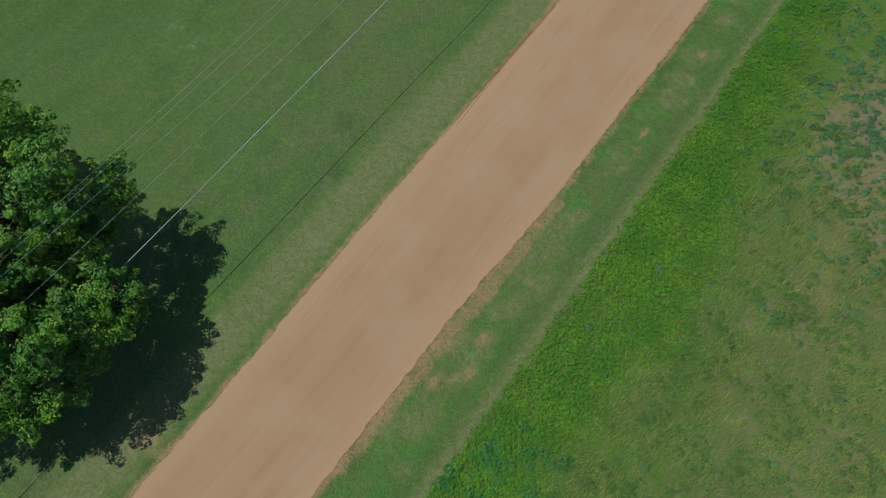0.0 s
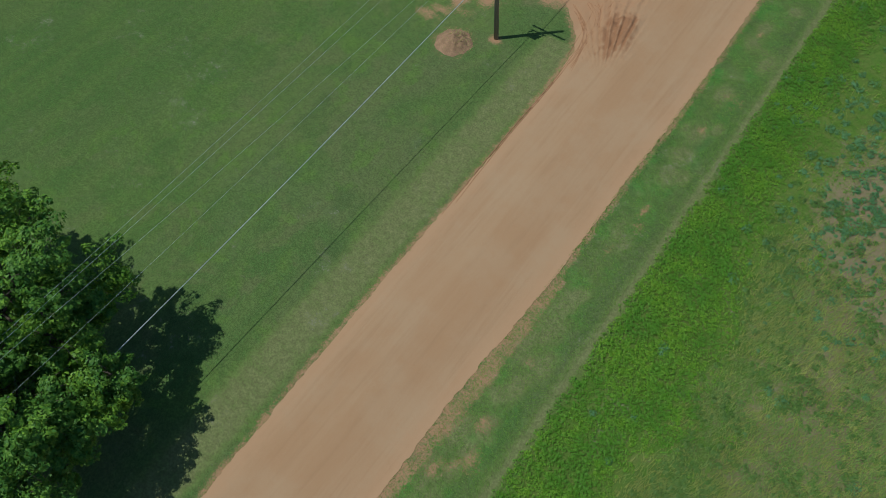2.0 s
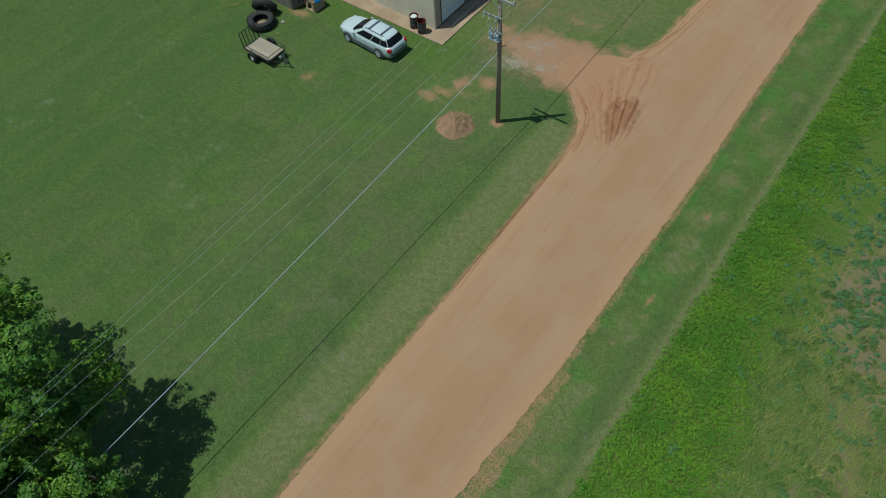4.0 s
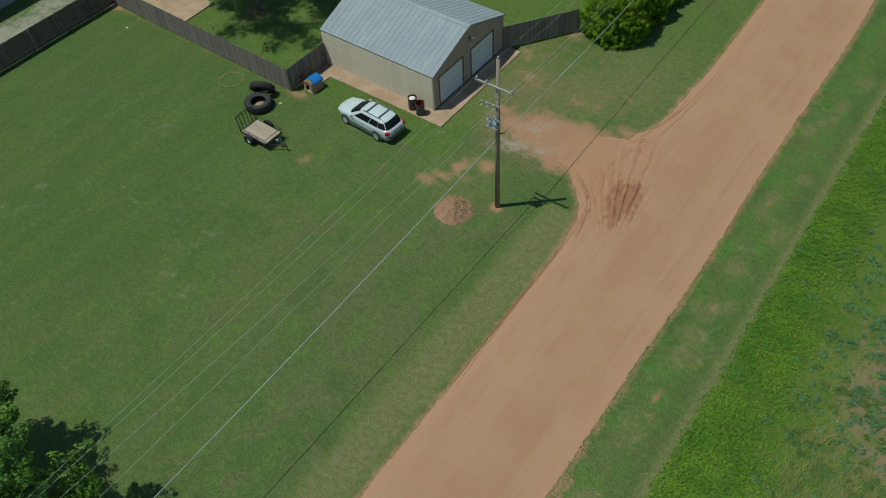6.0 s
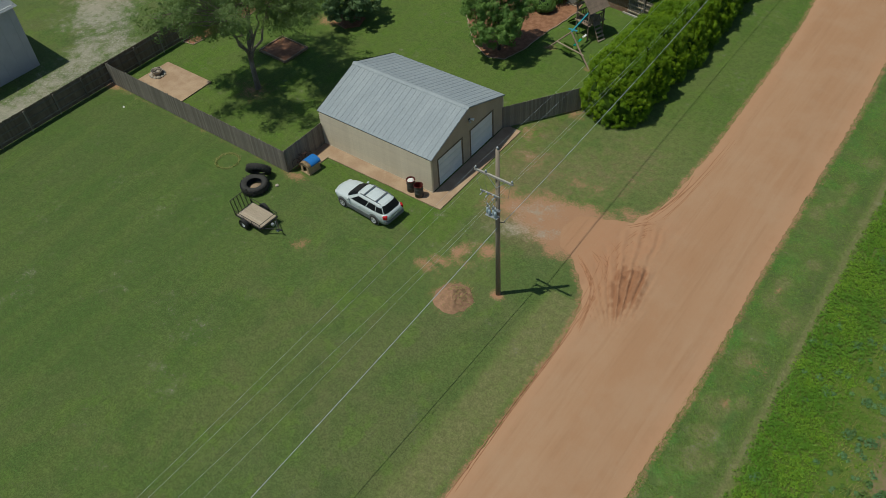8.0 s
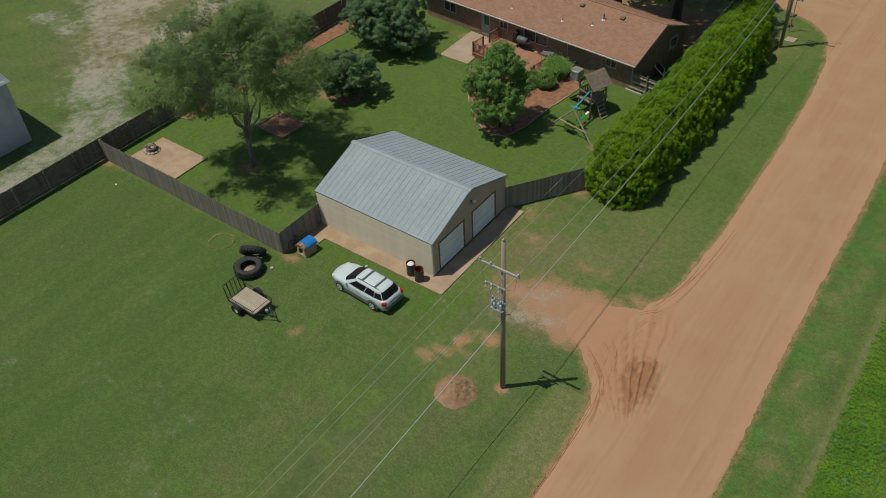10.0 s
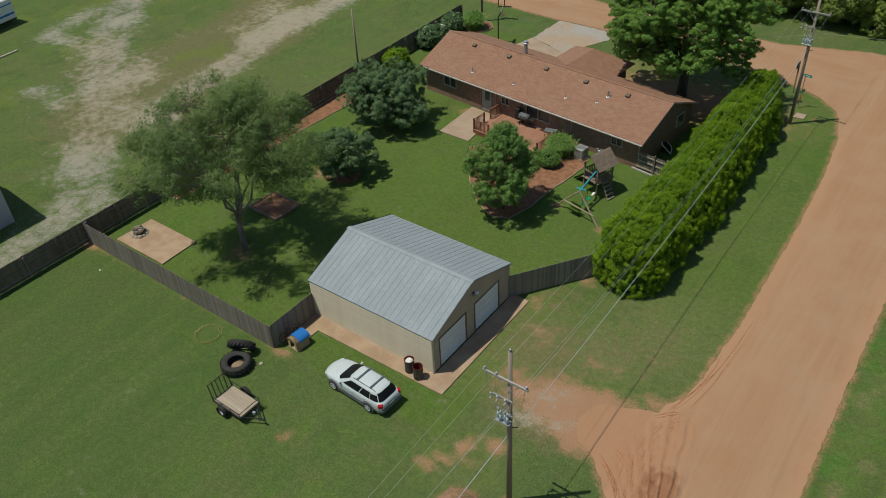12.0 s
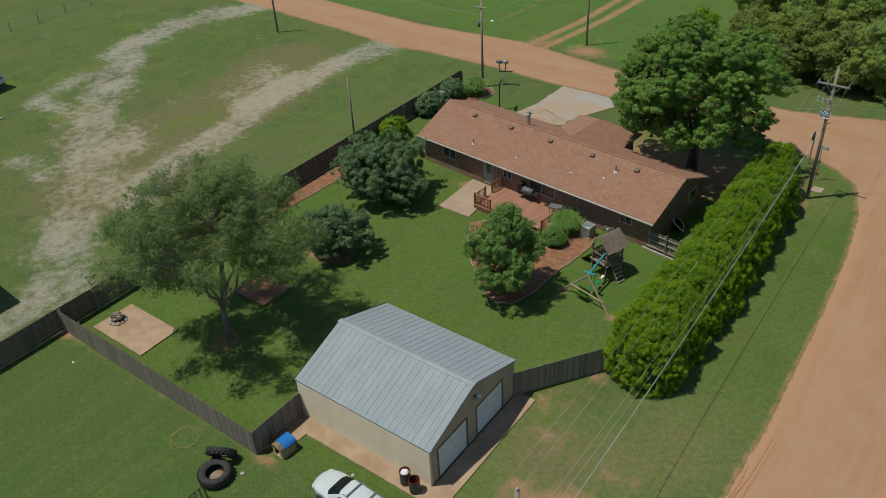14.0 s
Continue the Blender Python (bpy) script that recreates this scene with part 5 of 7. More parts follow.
def power_pole(at, turn, h, arm_z, ends, label, kit):
    ob = thing("utility_pole", at, turn, label, "utility pole", "power line poles")
    part("shaft", MB().tube([(0, 0, -0.3), (0, 0, h * 0.5), (0, 0, h)], [0.145, 0.122, 0.095], 12), M["pole"], ob, "weathered wooden pole", smooth=True)
    arm = part("crossarm", MB().box(((ends[0] + ends[1]) / 2, -0.13, arm_z), (ends[1] - ends[0] + 0.15, 0.09, 0.12), ch=0.01), M["armwood"], ob, "grey timber crossarm")
    for x in (ends[0], ends[0] + 0.6, ends[1]):
        mb = MB()
        insulator(mb, (x, -0.13, arm_z + 0.06))
        part("insulator", mb, M["porcelain"], arm, smooth=True)
    for sx in (-1, 1):
        part("brace", MB().tube([(sx * 0.02, -0.13, arm_z - 0.65), (sx * 0.55, -0.13, arm_z - 0.03)], 0.018, 6), M["galv"], arm)
    mb = MB()
    insulator(mb, (0, 0, h))
    part("top_insulator", mb, M["porcelain"], ob, smooth=True)
    if kit:
        low = part("lower_arm", MB().box((-0.28, -0.16, arm_z - 1.17), (1.0, 0.07, 0.09), ch=0.01), M["armwood"], ob, "short equipment arm")
        for x in (-0.68, -0.35, 0.05):
            mb = MB().tube([(x, -0.2, arm_z - 1.15), (x - 0.1, -0.34, arm_z - 0.98)], 0.045, 8).tube([(x - 0.12, -0.36, arm_z - 1.32), (x - 0.02, -0.26, arm_z - 1.1)], 0.035, 8)
            part("fuse_cutout", mb, M["porcelain"], low)
        for x, y in ((-0.42, -0.28), (-0.24, -0.38), (-0.06, -0.28), (0.1, -0.36)):
            can = part("transformer", MB().lathe([(0, -0.02), (0.055, 0), (0.072, 0.04), (0.072, 0.3), (0.05, 0.36), (0, 0.37)], 12, (x, y, arm_z - 2.4)), M["xformer"], ob, "small blue-grey arrester can", smooth=True)
            mb = MB()
            insulator(mb, (x, y, arm_z - 2.0), 0.26)
            part("bushing", mb, M["porcelain"], can, smooth=True)
            part("lead", MB().tube([(x, y, arm_z - 1.75), (x - 0.15, y - 0.1, arm_z - 1.6), (x - 0.1, y + 0.05, arm_z - 1.3)], 0.012, 5), M["galv"], can)
        part("mount_tray", MB().box((-0.12, -0.3, arm_z - 2.44), (0.72, 0.3, 0.05), ch=0.01), M["galv"], ob)
        part("bracket", MB().box((0, -0.16, arm_z - 2.1), (0.5, 0.12, 0.12), ch=0.01), M["galv"], ob)
        part("jumper_wire", MB().tube([(-1.1, -0.13, arm_z + 0.1), (-1.0, -0.3, arm_z - 0.55), (-0.72, -0.3, arm_z - 1.0)], 0.007, 5).tube([(-0.6, -0.13, arm_z + 0.1), (-0.55, -0.3, arm_z - 0.5), (-0.4, -0.3, arm_z - 1.0)], 0.007, 5).tube([(0.85, -0.13, arm_z + 0.1), (0.75, -0.2, arm_z - 0.9), (0.15, -0.25, arm_z - 1.1)], 0.007, 5), M["cargrey"], ob, "grey jumper wires")
    part("cable_hook", MB().tube([(0.1, 0, arm_z - 3.05), (0.38, 0.1, arm_z - 2.95)], 0.02, 6), M["black"], ob)
    return ob


power_pole((0, 0, 0), 0, 10.3, 8.65, (-1.2, 0.9), "tall wooden utility pole with crossarm, fuses and blue-grey transformer", True)
power_pole((-0.45, 43.15, 0), -3, 10.7, 9.45, (-1.05, 1.0), "tall wooden utility pole with crossarm at the road corner", True)


def wire(a, b, sag, r, material, label, group="overhead wires", n=28):
    pts = []
    for k in range(n + 1):
        f = k / n
        pts.append((a[0] + (b[0] - a[0]) * f, a[1] + (b[1] - a[1]) * f, a[2] + (b[2] - a[2]) * f - 4 * sag * f * (1 - f)))
    return solid("overhead_wire", MB().tube(pts, r, 6), material, label, "wire", group)


P0, P1, P2 = (-0.2, -62.0), (0, 0), (-0.45, 43.15)
for xs, xn, x2 in ((-1.2, -1.3, -1.5), (-0.6, -1.1, -0.9), (0.9, -0.6, 0.55)):
    wire((xs, -0.13, 8.85), (xn - (xs - xn) * 1.0, -62, 9.3), 0.8, 0.0044, M["wire"], "thin bare overhead power wire between poles")
    wire((xs, -0.13, 8.85), (x2, 43.0, 9.65), 0.75, 0.0044, M["wire"], "thin bare overhead power wire between poles")
    wire((x2, 43.0, 9.65), (x2 + 1.0, 110, 10.0), 0.9, 0.0044, M["wire"], "thin bare overhead power wire between poles")
wire((-0.15, 0, 7.0), (-0.6, -62, 7.4), 0.55, 0.0044, M["wire"], "thin bare neutral wire between poles")
wire((-0.15, 0, 7.0), (-0.5, 43.15, 7.6), 0.9, 0.0044, M["wire"], "thin bare neutral wire between poles")
wire((0.05, -0.15, 5.3), (0.1, -62, 5.2), 0.75, 0.018, M["cable"], "thick grey overhead telephone cable")
wire((0.3, 0.1, 5.65), (-0.4, 43.15, 6.6), 0.55, 0.014, M["cable"], "thick grey overhead telephone cable")
wire((-0.4, 43.2, 7.9), (14, 52, 6.5), 0.3, 0.009, M["armwood"], "grey overhead service wire")
wire((-0.5, 43.2, 7.6), (-20, 43, 4.4), 0.5, 0.009, M["armwood"], "thin service wire leading to the house")


def plain_pole(name, at, h, r, label, lean=(0, 0)):
    ob = thing(name, at, 0, label, "pole")
    part("shaft", MB().tube([(0, 0, -0.2), (lean[0] / 2, lean[1] / 2, h / 2), (lean[0], lean[1], h)], [r, r * 0.9, r * 0.75], 10), M["pole"], ob, smooth=True)
    return ob


plain_pole("telephone_pole", (-65.5, 49.2, 0), 9.0, 0.13, "plain dark wooden pole on the far grass")
p3 = plain_pole("telephone_pole", (-34.25, 48.2, 0), 8.9, 0.13, "wooden pole with a small transformer beside the road")
part("transformer", MB().lathe([(0, 0), (0.16, 0), (0.17, 0.5), (0, 0.6)], 12, (-0.3, 0, 6.3)), M["cargrey"], p3, "grey transformer can", smooth=True)
part("crossarm", MB().box((0, -0.12, 8.3), (1.5, 0.09, 0.11), ch=0.01), M["armwood"], p3, "short grey timber crossarm")
part("lamp_arm", MB().tube([(0.05, 0, 6.9), (0.5, 0.2, 7.05), (0.85, 0.4, 7.0)], 0.025, 6), M["galv"], p3, "thin steel lamp arm")
part("lamp_head", MB().lathe([(0, 0.1), (0.09, 0.08), (0.16, 0), (0, -0.02)], 12, (0.95, 0.45, 6.93)), M["white"], p3, "small white yard lamp")
plain_pole("steel_mast", (-36.75, 31.2, 0), 6.7, 0.1, "slim dark mast standing behind the yard fence")
plain_pole("telephone_pole", (-30.5, 63.6, 0), 9.5, 0.12, "wooden pole with a marker in the far grass")
wire((-34.0, 48.2, 7.5), (-65.5, 49.2, 8.7), 0.5, 0.01, M["wire"], "thin overhead wire over the far road")
wire((-34.0, 48.2, 7.5), (-30.5, 63.6, 9.0), 0.2, 0.01, M["wire"], "thin overhead wire over the far road")


# ---------------------------------------------------------------- silver estate car
def car(at, turn):
    ob = thing("estate_car", at, turn, "silver-white estate car with roof bars parked on the lawn", "car")
    st = [(-2.36, 0.66, 0.8, 0.42), (-2.3, 0.78, 0.94, 0.32), (-2.05, 0.85, 1.0, 0.26), (-1.3, 0.885, 1.0, 0.22), (0.0, 0.885, 0.97, 0.22), (0.8, 0.88, 0.95, 0.22), (1.15, 0.875, 0.93, 0.22), (1.6, 0.85, 0.87, 0.24), (1.9, 0.79, 0.8, 0.27), (2.1, 0.71, 0.74, 0.3), (2.25, 0.59, 0.68, 0.33), (2.34, 0.44, 0.63, 0.36), (2.4, 0.22, 0.58, 0.42)]
    sx = [q[0] for q in st]
    mb = MB()
    rings = []
    for x in np.concatenate([np.linspace(-2.36, -2.05, 5), np.linspace(-1.85, 1.8, 20), np.linspace(1.95, 2.4, 8)]):
        w, h, lo = (float(np.interp(x, sx, [q[k] for q in st])) for k in (1, 2, 3))
        pr = [(0, h + 0.055), (w * 0.45, h + 0.05), (w * 0.74, h + 0.025), (w * 0.9, h - 0.02), (w * 0.965, h - 0.08), (w * 0.985, h - 0.2), (w, h - 0.3), (w * 0.985, lo + 0.22), (w * 0.93, lo)]
        rings.append([(x, -y, z) for y, z in pr] + [(x, y, z) for y, z in reversed(pr[1:])])
    n = len(rings[0])
    fs = []
    for i in range(len(rings) - 1):
        for k in range(n):
            fs.append((i * n + k, (i + 1) * n + k, (i + 1) * n + (k + 1) % n, i * n + (k + 1) % n))
    fs += [tuple(range(n)), tuple(reversed(range((len(rings) - 1) * n, len(rings) * n)))]
    mb.add([p for r in rings for p in r], [f[::-1] for f in fs])
    part("body", mb, M["carpaint"], ob, "silver-white painted body", smooth=True)

    # the cabin narrows towards the roof: rear end, front end and half width by height
    def cabin(z):
        zs = [0.9, 1.0, 1.2, 1.4, 1.47, 1.52]
        return tuple(float(np.interp(z, zs, v)) for v in ([-2.26, -2.22, -2.11, -1.98, -1.9, -1.75], [1.22, 1.04, 0.68, 0.32, 0.18, -0.02], [0.82, 0.805, 0.735, 0.655, 0.62, 0.54]))

    def side_at(z, f, s):
        r0, r1, w = cabin(z)
        a = (r1 - r0) / 2
        return ((r0 + r1) / 2 + f * a, s * w * (1 - abs(f) ** 6) ** (1 / 6), z)

    def end_at(z, f, s):
        r0, r1, w = cabin(z)
        return ((r0 + r1) / 2 + s * (r1 - r0) / 2 * (1 - abs(f) ** 6) ** (1 / 6), f * w, z)

    mb = MB()
    zs = [0.9, 1.0, 1.1, 1.2, 1.3, 1.4, 1.44, 1.47, 1.5, 1.52]
    m = 40
    for z in zs:
        for k in range(m):
            a = 2 * math.pi * k / m
            c, d = math.cos(a), math.sin(a)
            q = (abs(c) ** 6 + abs(d) ** 6) ** (-1 / 6)
            r0, r1, w = cabin(z)
            mb.v.append(((r0 + r1) / 2 + (r1 - r0) / 2 * c * q, w * d * q, z))
    mb.v.append((-0.85, 0, 1.55))
    for i in range(len(zs) - 1):
        mb.f += [(i * m + k, i * m + (k + 1) % m, (i + 1) * m + (k + 1) % m, (i + 1) * m + k) for k in range(m)]
    top = (len(zs) - 1) * m
    mb.f += [(top + k, top + (k + 1) % m, top + m) for k in range(m)]
    part("roof", mb, M["carpaint"], ob, "silver-white roof and pillars", smooth=True)

    def pane(name, at, s, f0, f1, z0, z1, label, lean=0.0):
        """A pane lying just proud of the cabin's face."""
        vs, fs = [], []
        nu, nv = 8, 4
        for i in range(nv + 1):
            z = z0 + (z1 - z0) * i / nv
            for k in range(nu + 1):
                f = f0 + (f1 - f0) * k / nu + lean * (i / nv) * (k / nu)
                x, y, z_ = at(z, f, s)
                vs.append((x + (0.022 * s if at is end_at else 0), y + (0.014 * s if at is side_at else 0), z_ + (0.014 if at is end_at else 0.0)))
        for i in range(nv):
            for k in range(nu):
                q = (i * (nu + 1) + k, i * (nu + 1) + k + 1, (i + 1) * (nu + 1) + k + 1, (i + 1) * (nu + 1) + k)
                fs.append(q)
        part(name, MB().add(vs, fs), M["carglass"], ob, label, smooth=True)

    for s in (-1, 1):
        pane("side_window", side_at, s, -0.9, -0.56, 1.04, 1.37, "dark rear quarter window")
        pane("side_window", side_at, s, -0.53, -0.06, 1.02, 1.4, "dark rear door window")
        pane("side_window", side_at, s, -0.02, 0.72, 1.01, 1.4, "dark front door window")
    pane("windscreen", end_at, 1, -0.88, 0.88, 0.99, 1.44, "sloping dark windscreen")
    pane("rear_window", end_at, -1, -0.86, 0.86, 1.03, 1.44, "dark tailgate window")
    for s in (-1, 1):
        part("roof_rail", MB().tube([(-1.75, s * 0.52, 1.5), (-1.62, s * 0.53, 1.58), (-0.15, s * 0.53, 1.58), (-0.02, s * 0.5, 1.5)], 0.022, 6), M["cargrey"], ob)
        part("mirror", MB().box((0.74, s * 0.92, 0.99), (0.13, 0.17, 0.12), ch=0.03), M["carpaint"], ob, "door mirror")
        part("sill", MB().box((0, s * 0.878, 0.36), (2.0, 0.07, 0.3), ch=0.02), M["cargrey"], ob, "grey lower cladding")
        part("tail_light", MB().box((-2.2, s * 0.71, 0.84), (0.28, 0.24, 0.24), pose(0, 0, 0, 0, 0, s * 28).to_3x3(), 0.03), M["taillight"], ob, "red tail light")
        part("headlight", MB().box((2.1, s * 0.6, 0.66), (0.3, 0.2, 0.12), pose(0, 0, 0, 0, 12, -s * 42).to_3x3(), 0.03), M["headlight"], ob, "clear headlight")
        part("door_handle", MB().box((-0.15, s * 0.895, 0.84), (0.17, 0.03, 0.03), ch=0.008), M["carpaint"], ob)
        part("door_handle", MB().box((-1.0, s * 0.89, 0.85), (0.17, 0.03, 0.03), ch=0.008), M["carpaint"], ob)
        for x in (-1.36, 1.33):
            part("wheel_arch", MB().lathe([(0.0, -0.02), (0.4, -0.02), (0.42, 0.02), (0.38, 0.035), (0.0, 0.035)], 20, (x, s * 0.872, 0.36), pose(0, 0, 0, 90 * -s).to_3x3()), M["cargrey"], ob)
            w = part("wheel", MB().lathe([(0.2, -0.1), (0.3, -0.11), (0.335, -0.07), (0.335, 0.07), (0.3, 0.11), (0.2, 0.1)], 20, (x, s * 0.842, 0.335), pose(0, 0, 0, 90).to_3x3()), M["rubber"], ob, "black tyre", smooth=True)
            rim = MB().lathe([(0.0, 0.1), (0.05, 0.105), (0.06, 0.09), (0.17, 0.085), (0.2, 0.11), (0.215, 0.1), (0.21, 0.0)], 20, (x, s * 0.848, 0.335), pose(0, 0, 0, 90 * -s).to_3x3())
            part("rim", rim, M["rim"], w, "silver alloy rim")
            for k in range(5):
                a = 2 * math.pi * k / 5
                part("spoke_gap", MB().box((x + 0.125 * math.cos(a), s * 0.94, 0.335 + 0.125 * math.sin(a)), (0.08, 0.008, 0.05), pose(0, 0, 0, 0, -math.degrees(a), 0).to_3x3()), M["black"], w)
    for x in (-0.35, -1.35):
        part("cross_bar", MB().box((x, 0, 1.6), (0.09, 1.12, 0.03), ch=0.01), M["cargrey"], ob, "dark roof cross bar")
    part("rear_bumper", MB().box((-2.2, 0, 0.47), (0.42, 1.62, 0.32), ch=0.1), M["cargrey"], ob, "grey rear bumper")
    part("front_bumper", MB().box((2.2, 0, 0.42), (0.36, 1.0, 0.24), ch=0.1), M["cargrey"], ob)
    part("grille", MB().box((2.34, 0, 0.6), (0.06, 0.7, 0.12), ch=0.02), M["black"], ob)
    part("tailgate_trim", MB().box((-2.37, 0, 0.82), (0.03, 0.7, 0.06), ch=0.01), M["cargrey"], ob)
    part("licence_plate", MB().box((-2.385, 0, 0.72), (0.02, 0.32, 0.13)), M["white"], ob, "plain pale plate")
    return ob


wagon = car((-10.7, 1.42, 0), 177)
wagon.scale = (0.99, 0.99, 0.99)


# ---------------------------------------------------------------- utility trailer
def trailer(at, turn):
    """Tongue along +x; deck 2.4 by 1.45 m."""
    ob = thing("utility_trailer", at, turn, "small black utility trailer with plank deck and raised ramp", "trailer")
    part("frame", MB().box((0, 0.74, 0.5), (2.4, 0.06, 0.08)).box((0, -0.74, 0.5), (2.4, 0.06, 0.08)).box((1.2, 0, 0.5), (0.06, 1.54, 0.08)).box((-1.2, 0, 0.5), (0.06, 1.54, 0.08)), M["black"], ob)
    for k in range(9):
        p = part("deck_board", MB().box((0, -0.64 + k * 0.16, 0.56), (2.3, 0.15, 0.035), ch=0.004), M["planks"], ob, "worn wooden deck board")
    for s in (-1, 1):
        part("side_rail", MB().tube([(-1.2, s * 0.76, 0.88), (1.2, s * 0.76, 0.88)], 0.022, 6), M["black"], ob)
        for x in (-1.2, -0.4, 0.4, 1.2):
            part("stake", MB().tube([(x, s * 0.76, 0.5), (x, s * 0.76, 0.88)], 0.02, 6), M["black"], ob)
        part("mudguard", MB().lathe([(0.36, -0.12), (0.39, -0.12), (0.39, 0.12), (0.36, 0.12)], 20, (-0.25, s * 0.92, 0.34), pose(0, 0, 0, 90).to_3x3()), M["black"], ob)
        w = part("wheel", MB().lathe([(0.16, -0.09), (0.28, -0.1), (0.32, -0.06), (0.32, 0.06), (0.28, 0.1), (0.16, 0.09)], 18, (-0.25, s * 0.92, 0.32), pose(0, 0, 0, 90).to_3x3()), M["rubber"], ob, smooth=True)
        part("rim", MB().lathe([(0.0, 0.06), (0.06, 0.07), (0.1, 0.04), (0.17, 0.09), (0.18, 0.0)], 16, (-0.25, s * 0.92, 0.32), pose(0, 0, 0, 90 * -s).to_3x3()), M["rim"], w, "pale steel rim")
        part("tongue_bar", MB().tube([(1.0, s * 0.7, 0.48), (2.15, 0, 0.46)], 0.035, 6), M["black"], ob)
    part("front_rail", MB().tube([(1.2, -0.76, 0.88), (1.2, 0.76, 0.88)], 0.022, 6), M["black"], ob)
    part("coupler", MB().box((2.25, 0, 0.47), (0.3, 0.1, 0.09), ch=0.02), M["black"], ob)
    part("jack", MB().tube([(1.75, 0.12, 0.05), (1.75, 0.12, 0.85)], 0.03, 8).box((1.75, 0.12, 0.03), (0.18, 0.18, 0.04)), M["galv"], ob, "galvanised jack")
    part("winch", MB().box((1.6, -0.02, 0.6), (0.2, 0.16, 0.2), ch=0.02), M["galv"], ob)
    ramp = part("ramp_gate", MB().tube([(-1.25, -0.72, 0.52), (-1.42, -0.72, 1.65), (-1.42, 0.72, 1.65), (-1.25, 0.72, 0.52)], 0.034, 6), M["black"], ob, "upright mesh ramp gate")
    for k in range(4):
        y = -0.432 + 0.288 * k
        part("ramp_bar", MB().tube([(-1.25, y, 0.52), (-1.42, y, 1.65)], 0.026, 5), M["black"], ramp)
    mesh_ = MB()
    for k in range(9):
        f = (k + 1) / 10
        mesh_.tube([(-1.25 - 0.17 * f, -0.72, 0.52 + 1.13 * f), (-1.25 - 0.17 * f, 0.72, 0.52 + 1.13 * f)], 0.007, 4, False)
    for k in range(14):
        y = -0.68 + k * 0.105
        mesh_.tube([(-1.25, y, 0.52), (-1.42, y, 1.65)], 0.004, 4, False)
    part("ramp_mesh", mesh_, M["black"], ramp)
    return ob


tr = trailer((-15.62, -3.4, 0), -1.0)
tr.scale = (0.93, 0.93, 0.93)


# ---------------------------------------------------------------- tractor tyres
def tyre(name, at, m, R, r, w, label):
    ob = new(name)
    ob.matrix_basis = Matrix.Translation(at) @ m
    tagged(ob, label, "tyre", "old tractor tyres")
    part("carcass", MB().lathe([(r, -w * 0.36), (r + (R - r) * 0.5, -w * 0.52), (R - 0.06, -w * 0.5), (R - 0.02, -w * 0.3), (R, 0), (R - 0.02, w * 0.3), (R - 0.06, w * 0.5), (r + (R - r) * 0.5, w * 0.52), (r, w * 0.36), (r - 0.02, w * 0.3), (r + (R - r) * 0.55, w * 0.36), (r + (R - r) * 0.6, 0), (r + (R - r) * 0.55, -w * 0.36), (r - 0.02, -w * 0.3), (r, -w * 0.36)], 30), M["rubber"], ob, smooth=True)
    n = 22
    lug = MB().box((0, 0, 0), (0.075, 0.055, w * 0.55), None, 0.008).mesh("tread_lug")
    for s in (-1, 1):
        for k in range(n):
            a = 2 * math.pi * (k + (0.5 if s > 0 else 0)) / n
            c = Matrix.Rotation(a, 3, "Z") @ Vector((R + 0.012, 0, s * w * 0.24))
            part("tread_lug", lug, M["rubber"], ob).matrix_basis = Matrix.Translation(c) @ Matrix.Rotation(a, 4, "Z") @ Matrix.Rotation(s * 0.6, 4, "X")
    return ob


tyre("tractor_tyre", (-18.0, -1.3, 0.3), pose(0, 0, 0).to_3x3().to_4x4(), 0.88, 0.5, 0.5, "large old tractor tyre lying flat on the lawn")
tyre("tractor_tyre", (-18.65, -0.25, 0.55), pose(0, 0, 0, -58, 0, 30).to_3x3().to_4x4(), 0.78, 0.44, 0.4, "old tractor tyre leaning against another tyre")
solid("flat_stone", MB().lathe([(0, 0.1), (0.1, 0.08), (0.13, 0.05), (0.12, 0)], 9), M["stone"], "pale stone lying beside a tractor tyre", "stone", at=pose(-17.0, -0.35, 0))
solid("tyre_fill", MB().lathe([(0, 0.1), (0.3, 0.08), (0.49, 0.03), (0.5, 0)], 14), M["timber"], "dry soil filling the middle of a tyre", "soil", at=pose(-18.0, -1.3, 0.02), smooth=True)

# ---------------------------------------------------------------- dog house
dog = thing("dog_house", (-16.22, 2.07, 0.0), 86, "pale wooden dog house with a blue curved roof", "dog house")
part("floor", MB().box((0, 0, 0.06), (1.15, 0.95, 0.12), ch=0.01), M["pine"], dog)
for s in (-1, 1):
    part("side_wall", MB().box((0, s * 0.42, 0.42), (1.1, 0.03, 0.62)), M["pine"], dog)
part("back_wall", MB().box((0.54, 0, 0.48), (0.03, 0.82, 0.74)), M["pine"], dog)
part("front_wall", MB().box((-0.54, 0.31, 0.48), (0.03, 0.2, 0.74)).box((-0.54, -0.31, 0.48), (0.03, 0.2, 0.74)).box((-0.54, 0, 0.78), (0.03, 0.42, 0.16)), M["pine"], dog, "front board with an arched opening")
n = 12
vs = []
for x in (-0.3, 0.64):
    for rr in (0.53, 0.51):
        vs += [(x, rr * math.cos(math.pi * k / n), 0.7 + rr * 0.62 * math.sin(math.pi * k / n)) for k in range(n + 1)]
m_ = n + 1
fs = []
for k in range(n):
    fs += [(k, k + 1, 2 * m_ + k + 1, 2 * m_ + k), (m_ + k, 3 * m_ + k, 3 * m_ + k + 1, m_ + k + 1), (k, m_ + k, m_ + k + 1, k + 1), (2 * m_ + k, 2 * m_ + k + 1, 3 * m_ + k + 1, 3 * m_ + k)]
